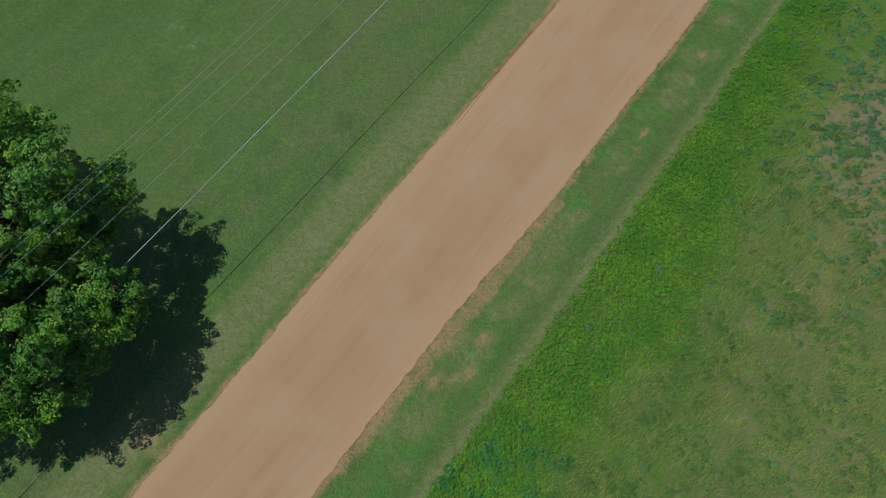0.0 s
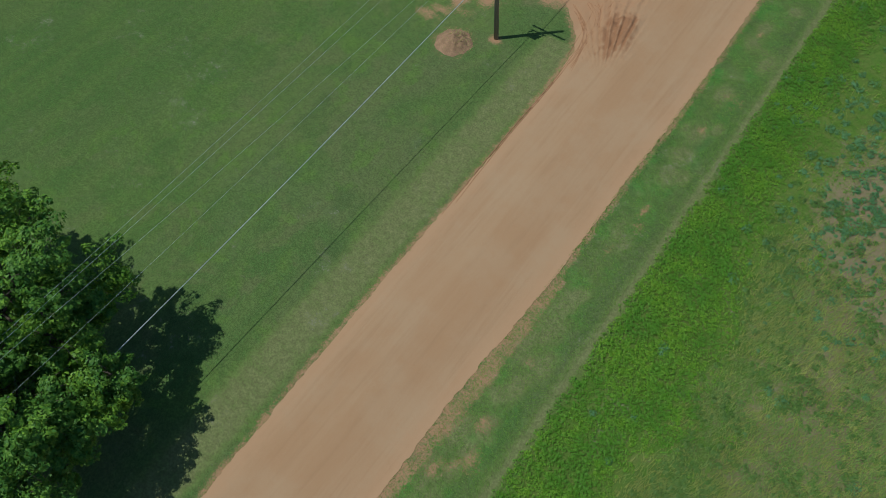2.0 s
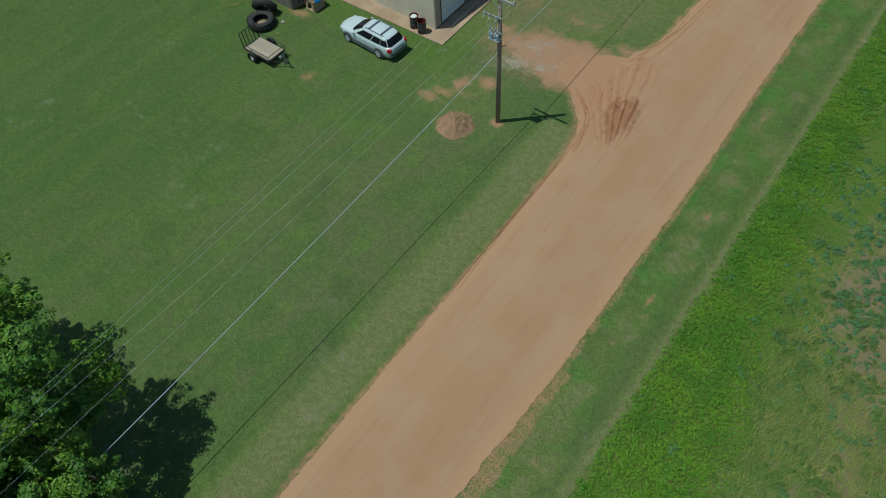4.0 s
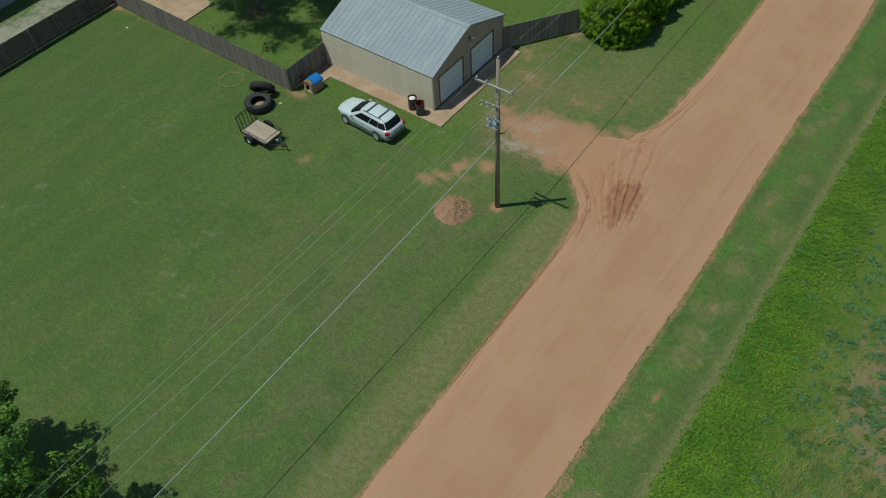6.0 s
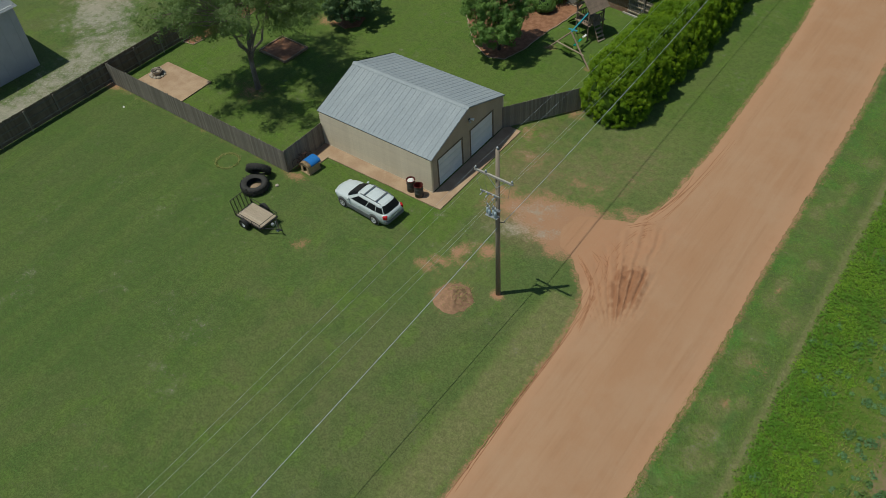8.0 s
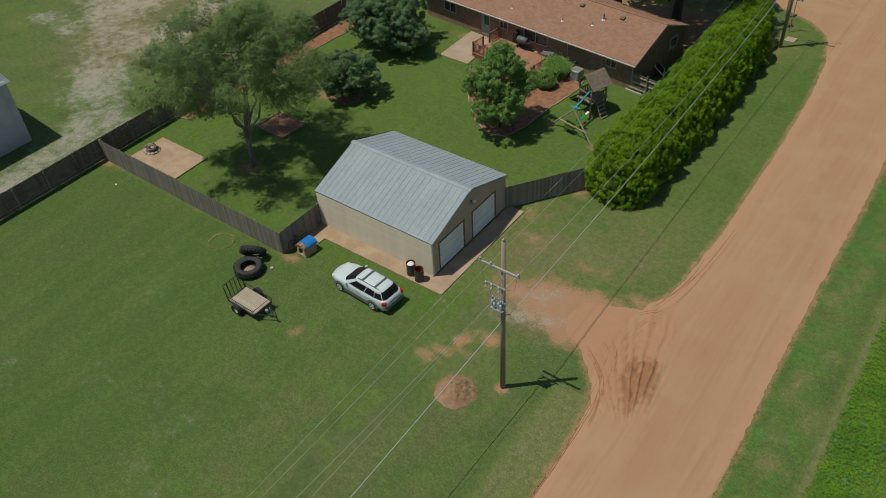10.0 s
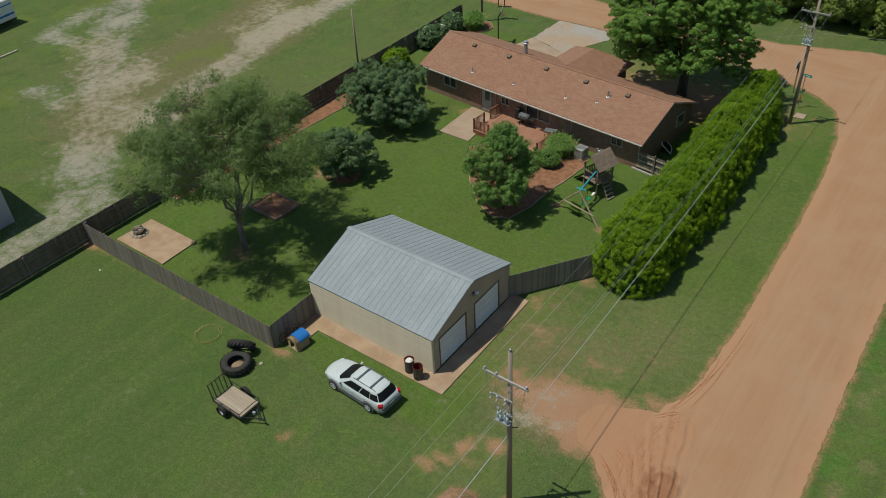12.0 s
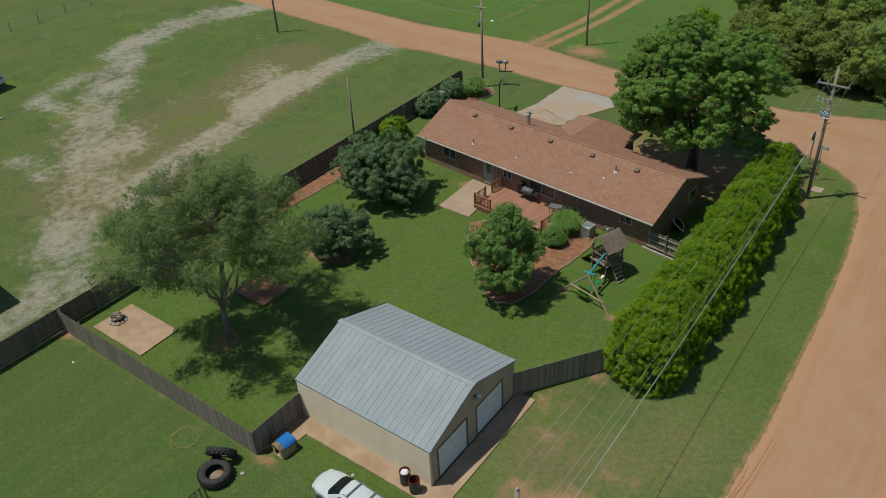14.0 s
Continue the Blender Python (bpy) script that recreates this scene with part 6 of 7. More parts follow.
part("roof", MB().add(vs, fs), M["blue"], dog, "bright blue plastic roof")
hood = MB()
hood.add([(x, 0.49 * math.cos(math.pi * k / n), 0.7 + 0.49 * 0.62 * math.sin(math.pi * k / n)) for x in (-0.62, -0.28) for k in range(n + 1)], [(k, k + 1, m_ + k + 1, m_ + k) for k in range(n)] + [(m_ + k, m_ + k + 1, k + 1, k) for k in range(n)])
part("roof_hood", hood, M["pine"], dog, "pale boards over the doorway")
part("end_panel", MB().add([(-0.53, 0.48 * math.cos(math.pi * k / n), 0.7 + 0.3 * math.sin(math.pi * k / n)) for k in range(n + 1)], [tuple(reversed(range(n + 1)))]), M["pine"], dog)
part("end_panel", MB().add([(0.55, 0.48 * math.cos(math.pi * k / n), 0.7 + 0.3 * math.sin(math.pi * k / n)) for k in range(n + 1)], [tuple(range(n + 1))]), M["pine"], dog)

dog.scale = (0.88, 0.88, 0.88)

# ---------------------------------------------------------------- drums, bicycle, ladder
for (x, y), lab, full in (((-9.35, 4.1), "dark steel drum filled with white rubbish", True), ((-8.62, 3.95), "dark open steel drum with a red inside", False)):
    d = thing("steel_drum", (x, y, 0.07), 0, lab, "drum", "drums by the shed")
    part("shell", MB().lathe([(0.28, 0), (0.29, 0.02), (0.285, 0.28), (0.295, 0.3), (0.285, 0.32), (0.285, 0.58), (0.295, 0.6), (0.285, 0.62), (0.285, 0.86), (0.3, 0.88), (0.275, 0.88)], 20), M["drumgrey"], d, smooth=True)
    part("rim", MB().lathe([(0.275, 0.875), (0.285, 0.9), (0.3, 0.895), (0.3, 0.86)], 20), M["redpaint"], d, "rusty red rim")
    part("liner", MB().lathe([(0.277, 0.88), (0.275, 0.2), (0, 0.19)], 20), M["redpaint"], d, "red inside")
    if full:
        part("rubbish", MB().lathe([(0.27, 0.7), (0.2, 0.84), (0.1, 0.9), (0, 0.86)], 9), M["white"], d, "white rubbish bags")
bike = thing("bicycle", (-17.0, 2.2, 0.08), 78, "old dark bicycle leaning on the picket fence", "bicycle")
for x in (-0.5, 0.5):
    part("wheel", MB().lathe([(0.3, -0.015), (0.33, 0), (0.3, 0.015), (0.3, -0.015)], 22, (x, 0, 0.33), pose(0, 0, 0, 78).to_3x3()), M["rubber"], bike)
part("frame", MB().tube([(-0.5, 0, 0.33), (-0.1, 0.02, 0.75), (0.35, 0.03, 0.72), (0.0, 0, 0.33), (-0.5, 0, 0.33)], 0.018, 6).tube([(0.5, 0, 0.33), (0.36, 0.03, 0.9)], 0.018, 6), M["rust"], bike)
part("handlebar", MB().tube([(0.38, -0.22, 0.92), (0.34, 0.03, 0.92), (0.38, 0.28, 0.92)], 0.014, 6), M["black"], bike)
part("saddle", MB().box((-0.12, 0.03, 0.82), (0.24, 0.14, 0.06), ch=0.02), M["black"], bike)
lad = thing("ladder", (-17.55, 4.95, 0.0), 90, "white ladder standing against the shed corner", "ladder")
for s in (-1, 1):
    part("stile", MB().tube([(s * 0.18, 0.0, 0.02), (s * 0.18, -0.1, 1.9)], 0.025, 6), M["white"], lad)
for k in range(6):
    part("rung", MB().tube([(-0.18, -0.015 * k, 0.25 + 0.3 * k), (0.18, -0.015 * k, 0.25 + 0.3 * k)], 0.016, 6), M["white"], lad)
pipe = MB().tube([(0, 0, 0.1), (0.5, 0.25, 0.35), (1.4, 0.7, 0.75)], 0.03, 6)
solid("old_board", pipe, M["rust"], "rusty bar leaning beside the dog house", "bar", at=pose(-17.0, 1.4, 0.05, 0, 0, 40))

# ---------------------------------------------------------------- soil mound by the pole
mb = MB()
n, m = 60, 22
for i in range(m + 1):
    for k in range(n):
        a = 2 * math.pi * k / n
        f = i / m
        R = 1.12 * (1 + 0.14 * noise.noise((math.cos(a) * 2, math.sin(a) * 2, 3)))
        z = 0.62 * (1 - f) ** 0.8 * (1 - 0.25 * f) + (0.16 * noise.noise((math.cos(a) * f * 4, math.sin(a) * f * 4, 1)) + 0.08 * noise.noise((math.cos(a) * f * 11, math.sin(a) * f * 11, 5))) * (1 - f * 0.7) - 0.01
        mb.v.append((R * f * math.cos(a), R * f * math.sin(a), z))
for i in range(m):
    for k in range(n):
        mb.f.append((i * n + k, (i + 1) * n + k, (i + 1) * n + (k + 1) % n, i * n + (k + 1) % n))
solid("soil_mound", mb, M["soilmound"], "low mound of red soil with dry weeds on the lawn", "soil mound", smooth=True, at=pose(-1.9, -1.65, 0))

solid("white_scrap", MB().lathe([(0, 0.07), (0.05, 0.06), (0.08, 0.02), (0.07, 0)], 8), M["white"], "small white scrap lying on the lawn", "scrap", at=pose(-32.82, -0.38, 0))

# ---------------------------------------------------------------- fire pit on the pad
pit = thing("fire_pit", (-33.9, 3.75, 0.09), 0, "ring of pale field stones around an ash-grey fire bowl", "fire pit")
rng = random.Random(3)
for k in range(11):
    a = 2 * math.pi * k / 11
    s = rng.uniform(0.13, 0.19)
    part("stone", MB().lathe([(0, s * 0.9), (s * 0.6, s * 0.8), (s, s * 0.4), (s * 0.9, 0)], 7, (0.5 * math.cos(a), 0.5 * math.sin(a), 0)), M["stone"], pit)
part("bowl", MB().lathe([(0.05, 0.12), (0.3, 0.2), (0.42, 0.42), (0.44, 0.42), (0.32, 0.18), (0.05, 0.1)], 16), M["stone"], pit, "ash-grey iron bowl")
part("log", MB().tube([(-0.3, -0.1, 0.42), (0.35, 0.2, 0.5)], [0.08, 0.07], 8), M["bark_grey"], pit, "grey charred log")
part("log", MB().tube([(-0.1, 0.35, 0.44), (0.15, -0.35, 0.5)], [0.07, 0.06], 8), M["bark_grey"], pit, "grey charred log")

# ---------------------------------------------------------------- raised bed and mulch beds
bed = thing("raised_bed", (-28.05, 11.55, 0), -2, "timber-edged bed of red soil on the back lawn", "raised bed")
part("soil", MB().box((0, 0, 0.06), (2.7, 2.3, 0.12)), M["mulch"], bed, "red mulch filling")
for c, s in (((0, 1.2, 0.1), (3.0, 0.12, 0.2)), ((0, -1.2, 0.1), (3.0, 0.12, 0.2)), ((1.44, 0, 0.1), (0.12, 2.28, 0.2)), ((-1.44, 0, 0.1), (0.12, 2.28, 0.2))):
    part("edging", MB().box(c, s, ch=0.012), M["timber"], bed)


def mulch_bed(poly, label, amp=0.08, edging=True):
    ob = thing("mulch_bed", (0, 0, 0), 0, label, "mulch bed")
    line = rough_line(poly, 0.4, amp, 9.0)
    part("mulch", MB().prism(line, -0.03, 0.05), M["mulch"], ob)
    if edging:
        part("edging", MB().tube([(x, y, 0.05) for x, y in line + line[:1]], 0.045, 5, False), M["patio"], ob, "low pale stone edging")
    return ob


mulch_bed([(-20.6, 26.3), (-19.6, 24.4), (-17.6, 22.0), (-15.6, 20.1), (-13.9, 19.2), (-12.6, 19.6), (-12.1, 21.6), (-11.9, 24.6), (-11.4, 28.2), (-11.6, 29.6), (-14.8, 29.9), (-17.2, 28.4), (-19.6, 27.4)], "curved red mulch bed edging the back lawn")
mulch_bed([(-36.1, 8), (-34.9, 8.2), (-34.4, 14), (-34.35, 21.5), (-34.0, 26), (-34.2, 30), (-36.1, 30)], "narrow red mulch bed along the back fence")
mulch_bed([(-34.9, 44.4), (-33.0, 44.6), (-32.2, 47.2), (-33.2, 48.3), (-34.9, 48.1)], "small mulch bed with pale edging near the road")
mulch_bed([(-27.4, 16.7), (-26.0, 16.5), (-25.2, 17.4), (-25.6, 18.6), (-27.0, 18.9), (-27.8, 17.9)], "dark mulch ring under a small tree", edging=False)


# ---------------------------------------------------------------- brick house
# local x runs along the back wall away from the hedge, y towards the front
house = new("brick_house")
house.matrix_basis = pose(-7.45, 29.85, 0, 0, 0, -6)
tagged(house, "long low brick house with a brown shingle roof", "house")
L, D, EZ, RZ = 22.9, 8.5, 2.5, 4.25          # eaves rectangle, eave and ridge heights
OV = 0.45
# x is negative along the house: 0 at the gable by the hedge, -L at the far end


def wall_x(name, y, x0, x1, z0, z1, holes, th=0.2):
    """A wall along x with openings (xa, xb, za, zb), as sections round them."""
    xs = sorted({x0, x1, *[v for h in holes for v in h[:2]]})
    for a, b in zip(xs[:-1], xs[1:]):
        spans = [(z0, z1)]
        for h in holes:
            if a >= h[0] - 1e-6 and b <= h[1] + 1e-6:
                spans = [(z0, h[2]), (h[3], z1)]
        for p, q in spans:
            if q - p > 1e-3:
                part(name, MB().box(((a + b) / 2, y, (p + q) / 2), (b - a, th, q - p)), M["brick"], house, "dark brown brick wall")


WIN = [(-2.95, -1.95, 1.35, 2.05), (-11.2, -8.7, 1.05, 2.1), (-13.85, -12.95, 1.3, 2.0), (-20.4, -18.9, 1.1, 2.05), (-16.0, -14.9, 0.12, 2.12)]
wall_x("back_wall", OV + 0.1, -L + 0.35, -0.35, 0, EZ - 0.03, WIN)
wall_x("front_wall", D - OV - 0.1, -L + 0.35, -0.35, 0, EZ - 0.03, [])
for x in (-0.45, -L + 0.45):
    ya, yb = OV + 0.2, D - OV - 0.2
    mb = MB()
    zt = lambda y: RZ - 0.12 - (RZ - EZ) * abs(y - D / 2) / (D / 2)
    vs = [(x + dx, y, z) for dx in (-0.1, 0.1) for y, z in ((ya, 0), (yb, 0), (yb, zt(yb)), (D / 2, zt(D / 2)), (ya, zt(ya)))]
    mb.add(vs, [(4, 3, 2, 1, 0), (5, 6, 7, 8, 9), (0, 1, 6, 5), (1, 2, 7, 6), (2, 3, 8, 7), (3, 4, 9, 8), (4, 0, 5, 9)])
    part("gable_wall", mb, M["brick"], house, "brick gable end")


def roof_plane(a, b, c, d, th=0.06):
    """A roof slab from eave a-b up to ridge d-c."""
    vs = [Vector(p) for p in (a, b, c, d)]
    n = (vs[1] - vs[0]).cross(vs[3] - vs[0]).normalized()
    if n.z < 0:
        n = -n
        vs = [vs[1], vs[0], vs[3], vs[2]]
    lo = [p - n * th for p in vs]
    return MB().add(vs + lo, [(0, 1, 2, 3), (7, 6, 5, 4), (0, 4, 5, 1), (1, 5, 6, 2), (2, 6, 7, 3), (3, 7, 4, 0)])


part("roof_slope", roof_plane((0, 0, EZ), (-L, 0, EZ), (-L, D / 2, RZ), (0, D / 2, RZ)), M["shingle"], house, "brown mottled asphalt shingles")
part("roof_slope", roof_plane((0, D, EZ), (-L, D, EZ), (-L, D / 2, RZ), (0, D / 2, RZ)), M["shingle"], house)
part("ridge_cap", MB().box((-L / 2, D / 2, RZ - 0.005), (L, 0.2, 0.05), ch=0.015), M["shingle"], house)
part("gutter", MB().box((-L / 2, -0.06, EZ - 0.07), (L, 0.11, 0.11), ch=0.02), M["frame"], house, "pale eave gutter")
part("fascia", MB().box((-L / 2, 0.03, EZ - 0.11), (L - 0.05, 0.03, 0.16)), M["frame"], house)
for s, y0 in ((1, 0), (-1, D)):
    a, b = Vector((0.03, y0, EZ - 0.1)), Vector((0.03, D / 2, RZ - 0.1))
    part("barge_board", MB().add([a, b, b + Vector((0, 0, 0.1)), a + Vector((0, 0, 0.1)), a + Vector((-0.03, 0, 0)), b + Vector((-0.03, 0, 0))], [(0, 1, 2, 3), (3, 2, 1, 0), (0, 4, 5, 1)]), M["frame"], house)
part("soffit", MB().box((-L / 2, 0.24, EZ - 0.17), (L - 0.3, 0.42, 0.03)), M["frame"], house)
for xa, xb, za, zb in WIN[:4]:
    w = part("window", MB().box(((xa + xb) / 2, OV + 0.12, (za + zb) / 2), (xb - xa - 0.1, 0.02, zb - za - 0.1)), M["window"], house, "dark window pane")
    fr = MB()
    for c, s in ((((xa + xb) / 2, za + 0.03), (xb - xa, 0.06)), (((xa + xb) / 2, zb - 0.03), (xb - xa, 0.06)), ((xa + 0.03, (za + zb) / 2), (0.06, zb - za - 0.12)), ((xb - 0.03, (za + zb) / 2), (0.06, zb - za - 0.12)), (((xa + xb) / 2, (za + zb) / 2), (0.05, zb - za - 0.12))):
        fr.box((c[0], OV + 0.03, c[1]), (s[0], 0.08, s[1]), ch=0.005)
    part("frame", fr, M["frame"], w, "pale window frame")
xa, xb, za, zb = WIN[4]
d = part("back_door", MB().box(((xa + xb) / 2, OV + 0.08, (za + zb) / 2), (xb - xa, 0.05, zb - za), ch=0.006), M["greydoor"], house, "grey panelled back door")
part("door_pane", MB().box(((xa + xb) / 2 + 0.1, OV + 0.045, 1.5), (0.5, 0.02, 0.8)), M["window"], d)
part("door_knob", MB().lathe([(0, 0.06), (0.04, 0.05), (0.04, 0.02), (0, 0)], 10, (xb - 0.12, OV + 0.03, 1.05), pose(0, 0, 0, 90).to_3x3()), M["galv"], d)
for x in (-0.42, -6.6, -14.4, -L + 0.5):
    part("downpipe", MB().tube([(x, 0.0, EZ - 0.1), (x, OV - 0.08, EZ - 0.4), (x, OV - 0.08, 0.1)], 0.04, 6), M["frame"], house, "pale downpipe")
# gable windows towards the hedge
for yc, zc in ((6.3, 1.75),):
    w = part("window", MB().box((-0.34, yc, zc), (0.02, 1.1, 0.9)), M["window"], house)
    part("frame", MB().box((-0.325, yc, zc + 0.48), (0.05, 1.25, 0.07)).box((-0.325, yc, zc - 0.48), (0.05, 1.25, 0.07)).box((-0.325, yc - 0.58, zc), (0.05, 0.07, 0.9)).box((-0.325, yc + 0.58, zc), (0.05, 0.07, 0.9)), M["frame"], w)


def on_roof(x, y):
    return Vector((x, y, RZ - (RZ - EZ) * abs(y - D / 2) / (D / 2)))


for x in (-3.6, -7.5, -11.45, -15.4, -19.3):
    c = on_roof(x, D / 2 - 0.75)
    part("roof_vent", MB().box(c + Vector((0, 0, 0.09)), (0.38, 0.36, 0.16), pose(0, 0, 0, 16).to_3x3(), 0.04), M["trim"], house, "small brown roof vent")
for x, y, r, h in ((-5.5, 2.1, 0.03, 0.3), (-8.1, 1.6, 0.035, 0.28), (-13.1, 1.2, 0.03, 0.25), (-17.4, 1.0, 0.05, 0.5), (-5.0, 2.9, 0.08, 0.55)):
    c = on_roof(x, y)
    v = part("vent_pipe", MB().tube([c - Vector((0, 0, 0.05)), c + Vector((0, 0, h))], r, 10), M["galv"], house, "short metal vent pipe")
    part("flashing", MB().lathe([(r + 0.08, 0.02), (r + 0.02, 0.07), (r, 0.1)], 10, c, pose(0, 0, 0, 18).to_3x3()), M["white"], v)
    if r > 0.08:
        part("pipe_cap", MB().lathe([(r + 0.06, 0), (r + 0.07, 0.05), (r, 0.11), (0, 0.12)], 12, c + Vector((0, 0, h))), M["white"], v)
c = on_roof(-14.65, D / 2 + 0.6)
v = part("flue", MB().tube([c - Vector((0, 0, 0.1)), c + Vector((0, 0, 0.9))], 0.16, 12), M["galv"], house, "tall metal chimney flue")
part("flue_cap", MB().lathe([(0.17, 0.0), (0.24, 0.04), (0.24, 0.1), (0.14, 0.16), (0.2, 0.2), (0.19, 0.25), (0, 0.28)], 12, c + Vector((0, 0, 0.88))), M["galv"], v)
# front wing
WX0, WX1, WD = -14.0, -7.7, 3.0
cx = (WX0 + WX1) / 2
WZ = 3.75
part("wing_wall", MB().box((cx, D + WD / 2 - 0.6, 1.2), (WX1 - WX0 - 0.7, WD - 0.5, 2.4)), M["brick"], house)
part("roof_slope", roof_plane((WX1, D - 1.0, EZ), (WX1, D + WD, EZ), (cx, D + WD - 1.9, WZ), (cx, D - 3.0, WZ)), M["shingle"], house)
part("roof_slope", roof_plane((WX0, D - 1.0, EZ), (WX0, D + WD, EZ), (cx, D + WD - 1.9, WZ), (cx, D - 3.0, WZ)), M["shingle"], house)
part("roof_hip", MB().add([(WX0, D + WD, EZ), (WX1, D + WD, EZ), (cx, D + WD - 1.9, WZ)], [(0, 1, 2), (2, 1, 0)]), M["shingle"], house)

# ---------------------------------------------------------------- deck and what stands on it
dk = thing("wooden_deck", (-18.2, 30.0, 0), -6, "low red-stained wooden deck with railing behind the house", "deck")
for k in range(24):
    part("deck_board", MB().box((-3.2 + 0.14 + k * 0.275, -0.4, 0.4), (0.26, 3.5 if k < 16 else 2.9, 0.04), ch=0.004), M["deck"], dk)
part("skirt", MB().box((0.05, -2.1, 0.2), (6.4, 0.04, 0.36)).box((3.3, -0.6, 0.2), (0.04, 2.9, 0.36)).box((-3.25, -0.4, 0.2), (0.04, 3.4, 0.36)), M["redwood"], dk)


def railing(a, b, posts):
    rl = part("railing", MB().box(((a[0] + b[0]) / 2, (a[1] + b[1]) / 2, 1.3), (abs(b[0] - a[0]) + 0.08, abs(b[1] - a[1]) + 0.08, 0.05), ch=0.008), M["redwood"], dk, "reddish wooden railing")
    n = max(2, int(math.hypot(b[0] - a[0], b[1] - a[1]) / 0.14))
    for k in range(n + 1):
        f = k / n
        part("baluster", MB().box((a[0] + (b[0] - a[0]) * f, a[1] + (b[1] - a[1]) * f, 0.85), (0.04, 0.04, 0.86)), M["redwood"], rl)
    for f in posts:
        part("post", MB().box((a[0] + (b[0] - a[0]) * f, a[1] + (b[1] - a[1]) * f, 0.8), (0.1, 0.1, 1.2), ch=0.01), M["redwood"], rl)


railing((-3.2, 1.3), (-3.2, 0.1), (0, 1))
railing((-3.2, -0.7), (-3.2, -2.0), (0, 1))
railing((-3.2, -2.05), (-1.6, -2.05), (0, 1))
railing((3.25, -2.0), (3.25, 0.2), (0, 1))
gr = thing("smoker_grill", (-18.35, 31.0, 0.42), -6, "black barrel smoker grill standing on the deck", "grill")
part("barrel", MB().tube([(-0.45, 0, 0.8), (0.45, 0, 0.8)], 0.28, 14), M["cargrey"], gr, "grey barrel body", smooth=True)
part("lid_handle", MB().tube([(-0.2, -0.32, 0.9), (0.2, -0.32, 0.9)], 0.02, 6), M["black"], gr)
part("fire_box", MB().box((-0.7, 0.05, 0.85), (0.4, 0.45, 1.0), ch=0.03), M["black"], gr, "black upright smoke box")
for x in (-0.35, 0.35):
    for y in (-0.2, 0.2):
        part("leg", MB().tube([(x, y, 0.0), (x, y, 0.6)], 0.02, 6), M["black"], gr)
part("side_shelf", MB().box((0.7, 0, 0.75), (0.4, 0.4, 0.03)), M["black"], gr)
tb = thing("patio_table", (-15.6, 30.55, 0.42), 12, "small dark metal table on the deck", "table")
part("tabletop", MB().box((0, 0, 0.55), (1.0, 0.6, 0.03), ch=0.01), M["cargrey"], tb)
for x in (-0.42, 0.42):
    for y in (-0.24, 0.24):
        part("leg", MB().tube([(x, y, 0), (x, y, 0.54)], 0.018, 6), M["black"], tb)

# ---------------------------------------------------------------- air conditioner and meter
ac = thing("air_conditioner", (-12.3, 29.6, 0), -6, "beige outdoor air-conditioning unit by the brick wall", "air conditioner")
part("base", MB().box((0, 0, 0.05), (1.0, 1.0, 0.1)), M["concrete_grey"], ac)
part("case", MB().box((0, 0, 0.52), (0.82, 0.82, 0.84), ch=0.05), M["acgrey"], ac)
for k in range(7):
    part("louvre", MB().box((0, 0, 0.2 + k * 0.1), (0.835, 0.835, 0.02)), M["cargrey"], ac)
part("fan_grille", MB().lathe([(0.36, 0.945), (0.36, 0.96), (0.25, 0.955), (0.1, 0.97), (0, 0.97)], 16), M["galv"], ac)
gm = thing("gas_meter", (-10.9, 29.95, 0), -6, "small grey gas meter with pipes on the wall", "meter")
part("body", MB().box((0, 0, 0.75), (0.28, 0.2, 0.35), ch=0.05), M["galv"], gm)
part("pipes", MB().tube([(-0.3, 0, 0), (-0.3, 0, 1.0), (-0.05, 0, 1.02)], 0.03, 6).tube([(0.05, 0, 1.0), (0.35, 0.1, 1.0), (0.35, 0.3, 1.0)], 0.03, 6), M["galv"], gm)

# ---------------------------------------------------------------- play tower with swing beam
pl = thing("play_tower", (-9.05, 26.15, -0.1), 72, "weathered wooden play tower with shingled roof and ladder", "play tower")
for x in (-0.75, 0.75):
    for y in (-0.65, 0.65):
        part("post", MB().box((x, y, 1.3), (0.1, 0.1, 2.6), ch=0.008), M["playwood"], pl)
for k in range(9):
    part("floor_board", MB().box((0, -0.72 + k * 0.18, 1.35), (1.75, 0.16, 0.04)), M["playwood"], pl)
for y in (-0.7, 0.7):
    part("rail", MB().box((0, y, 2.0), (1.6, 0.05, 0.1)), M["playwood"], pl)
    for k in range(8):
        part("slat", MB().box((-0.62 + k * 0.18, y, 1.65), (0.08, 0.03, 0.6)), M["playwood"], pl)
for x in (-0.78, 0.78):
    part("rail", MB().box((x, 0, 2.0), (0.05, 1.4, 0.1)), M["playwood"], pl)
for s in (-1, 1):
    rf = part("roof_side", MB().add([(-0.95, 0, 3.45), (0.95, 0, 3.45), (0.95, s * 1.0, 2.5), (-0.95, s * 1.0, 2.5)], [(0, 1, 2, 3), (3, 2, 1, 0)]), M["playwood"], pl, "wooden roof side")
    for k in range(9):
        f = (k + 0.5) / 9
        part("roof_slat", MB().box((0, s * f, 3.45 - 0.95 * f + 0.02), (1.95, 0.12, 0.025), Matrix.Rotation(-s * 0.76, 3, "X")), M["playwood"], rf)
part("ladder", MB().box((0.3, -1.1, 0.65), (0.06, 0.06, 1.65), Matrix.Rotation(-0.5, 3, "X")).box((-0.3, -1.1, 0.65), (0.06, 0.06, 1.65), Matrix.Rotation(-0.5, 3, "X")), M["playwood"], pl)
for k in range(5):
    part("ladder_tread", MB().box((0, -1.4 + 0.15 * k, 0.2 + 0.26 * k), (0.66, 0.16, 0.05)), M["planks"], pl)
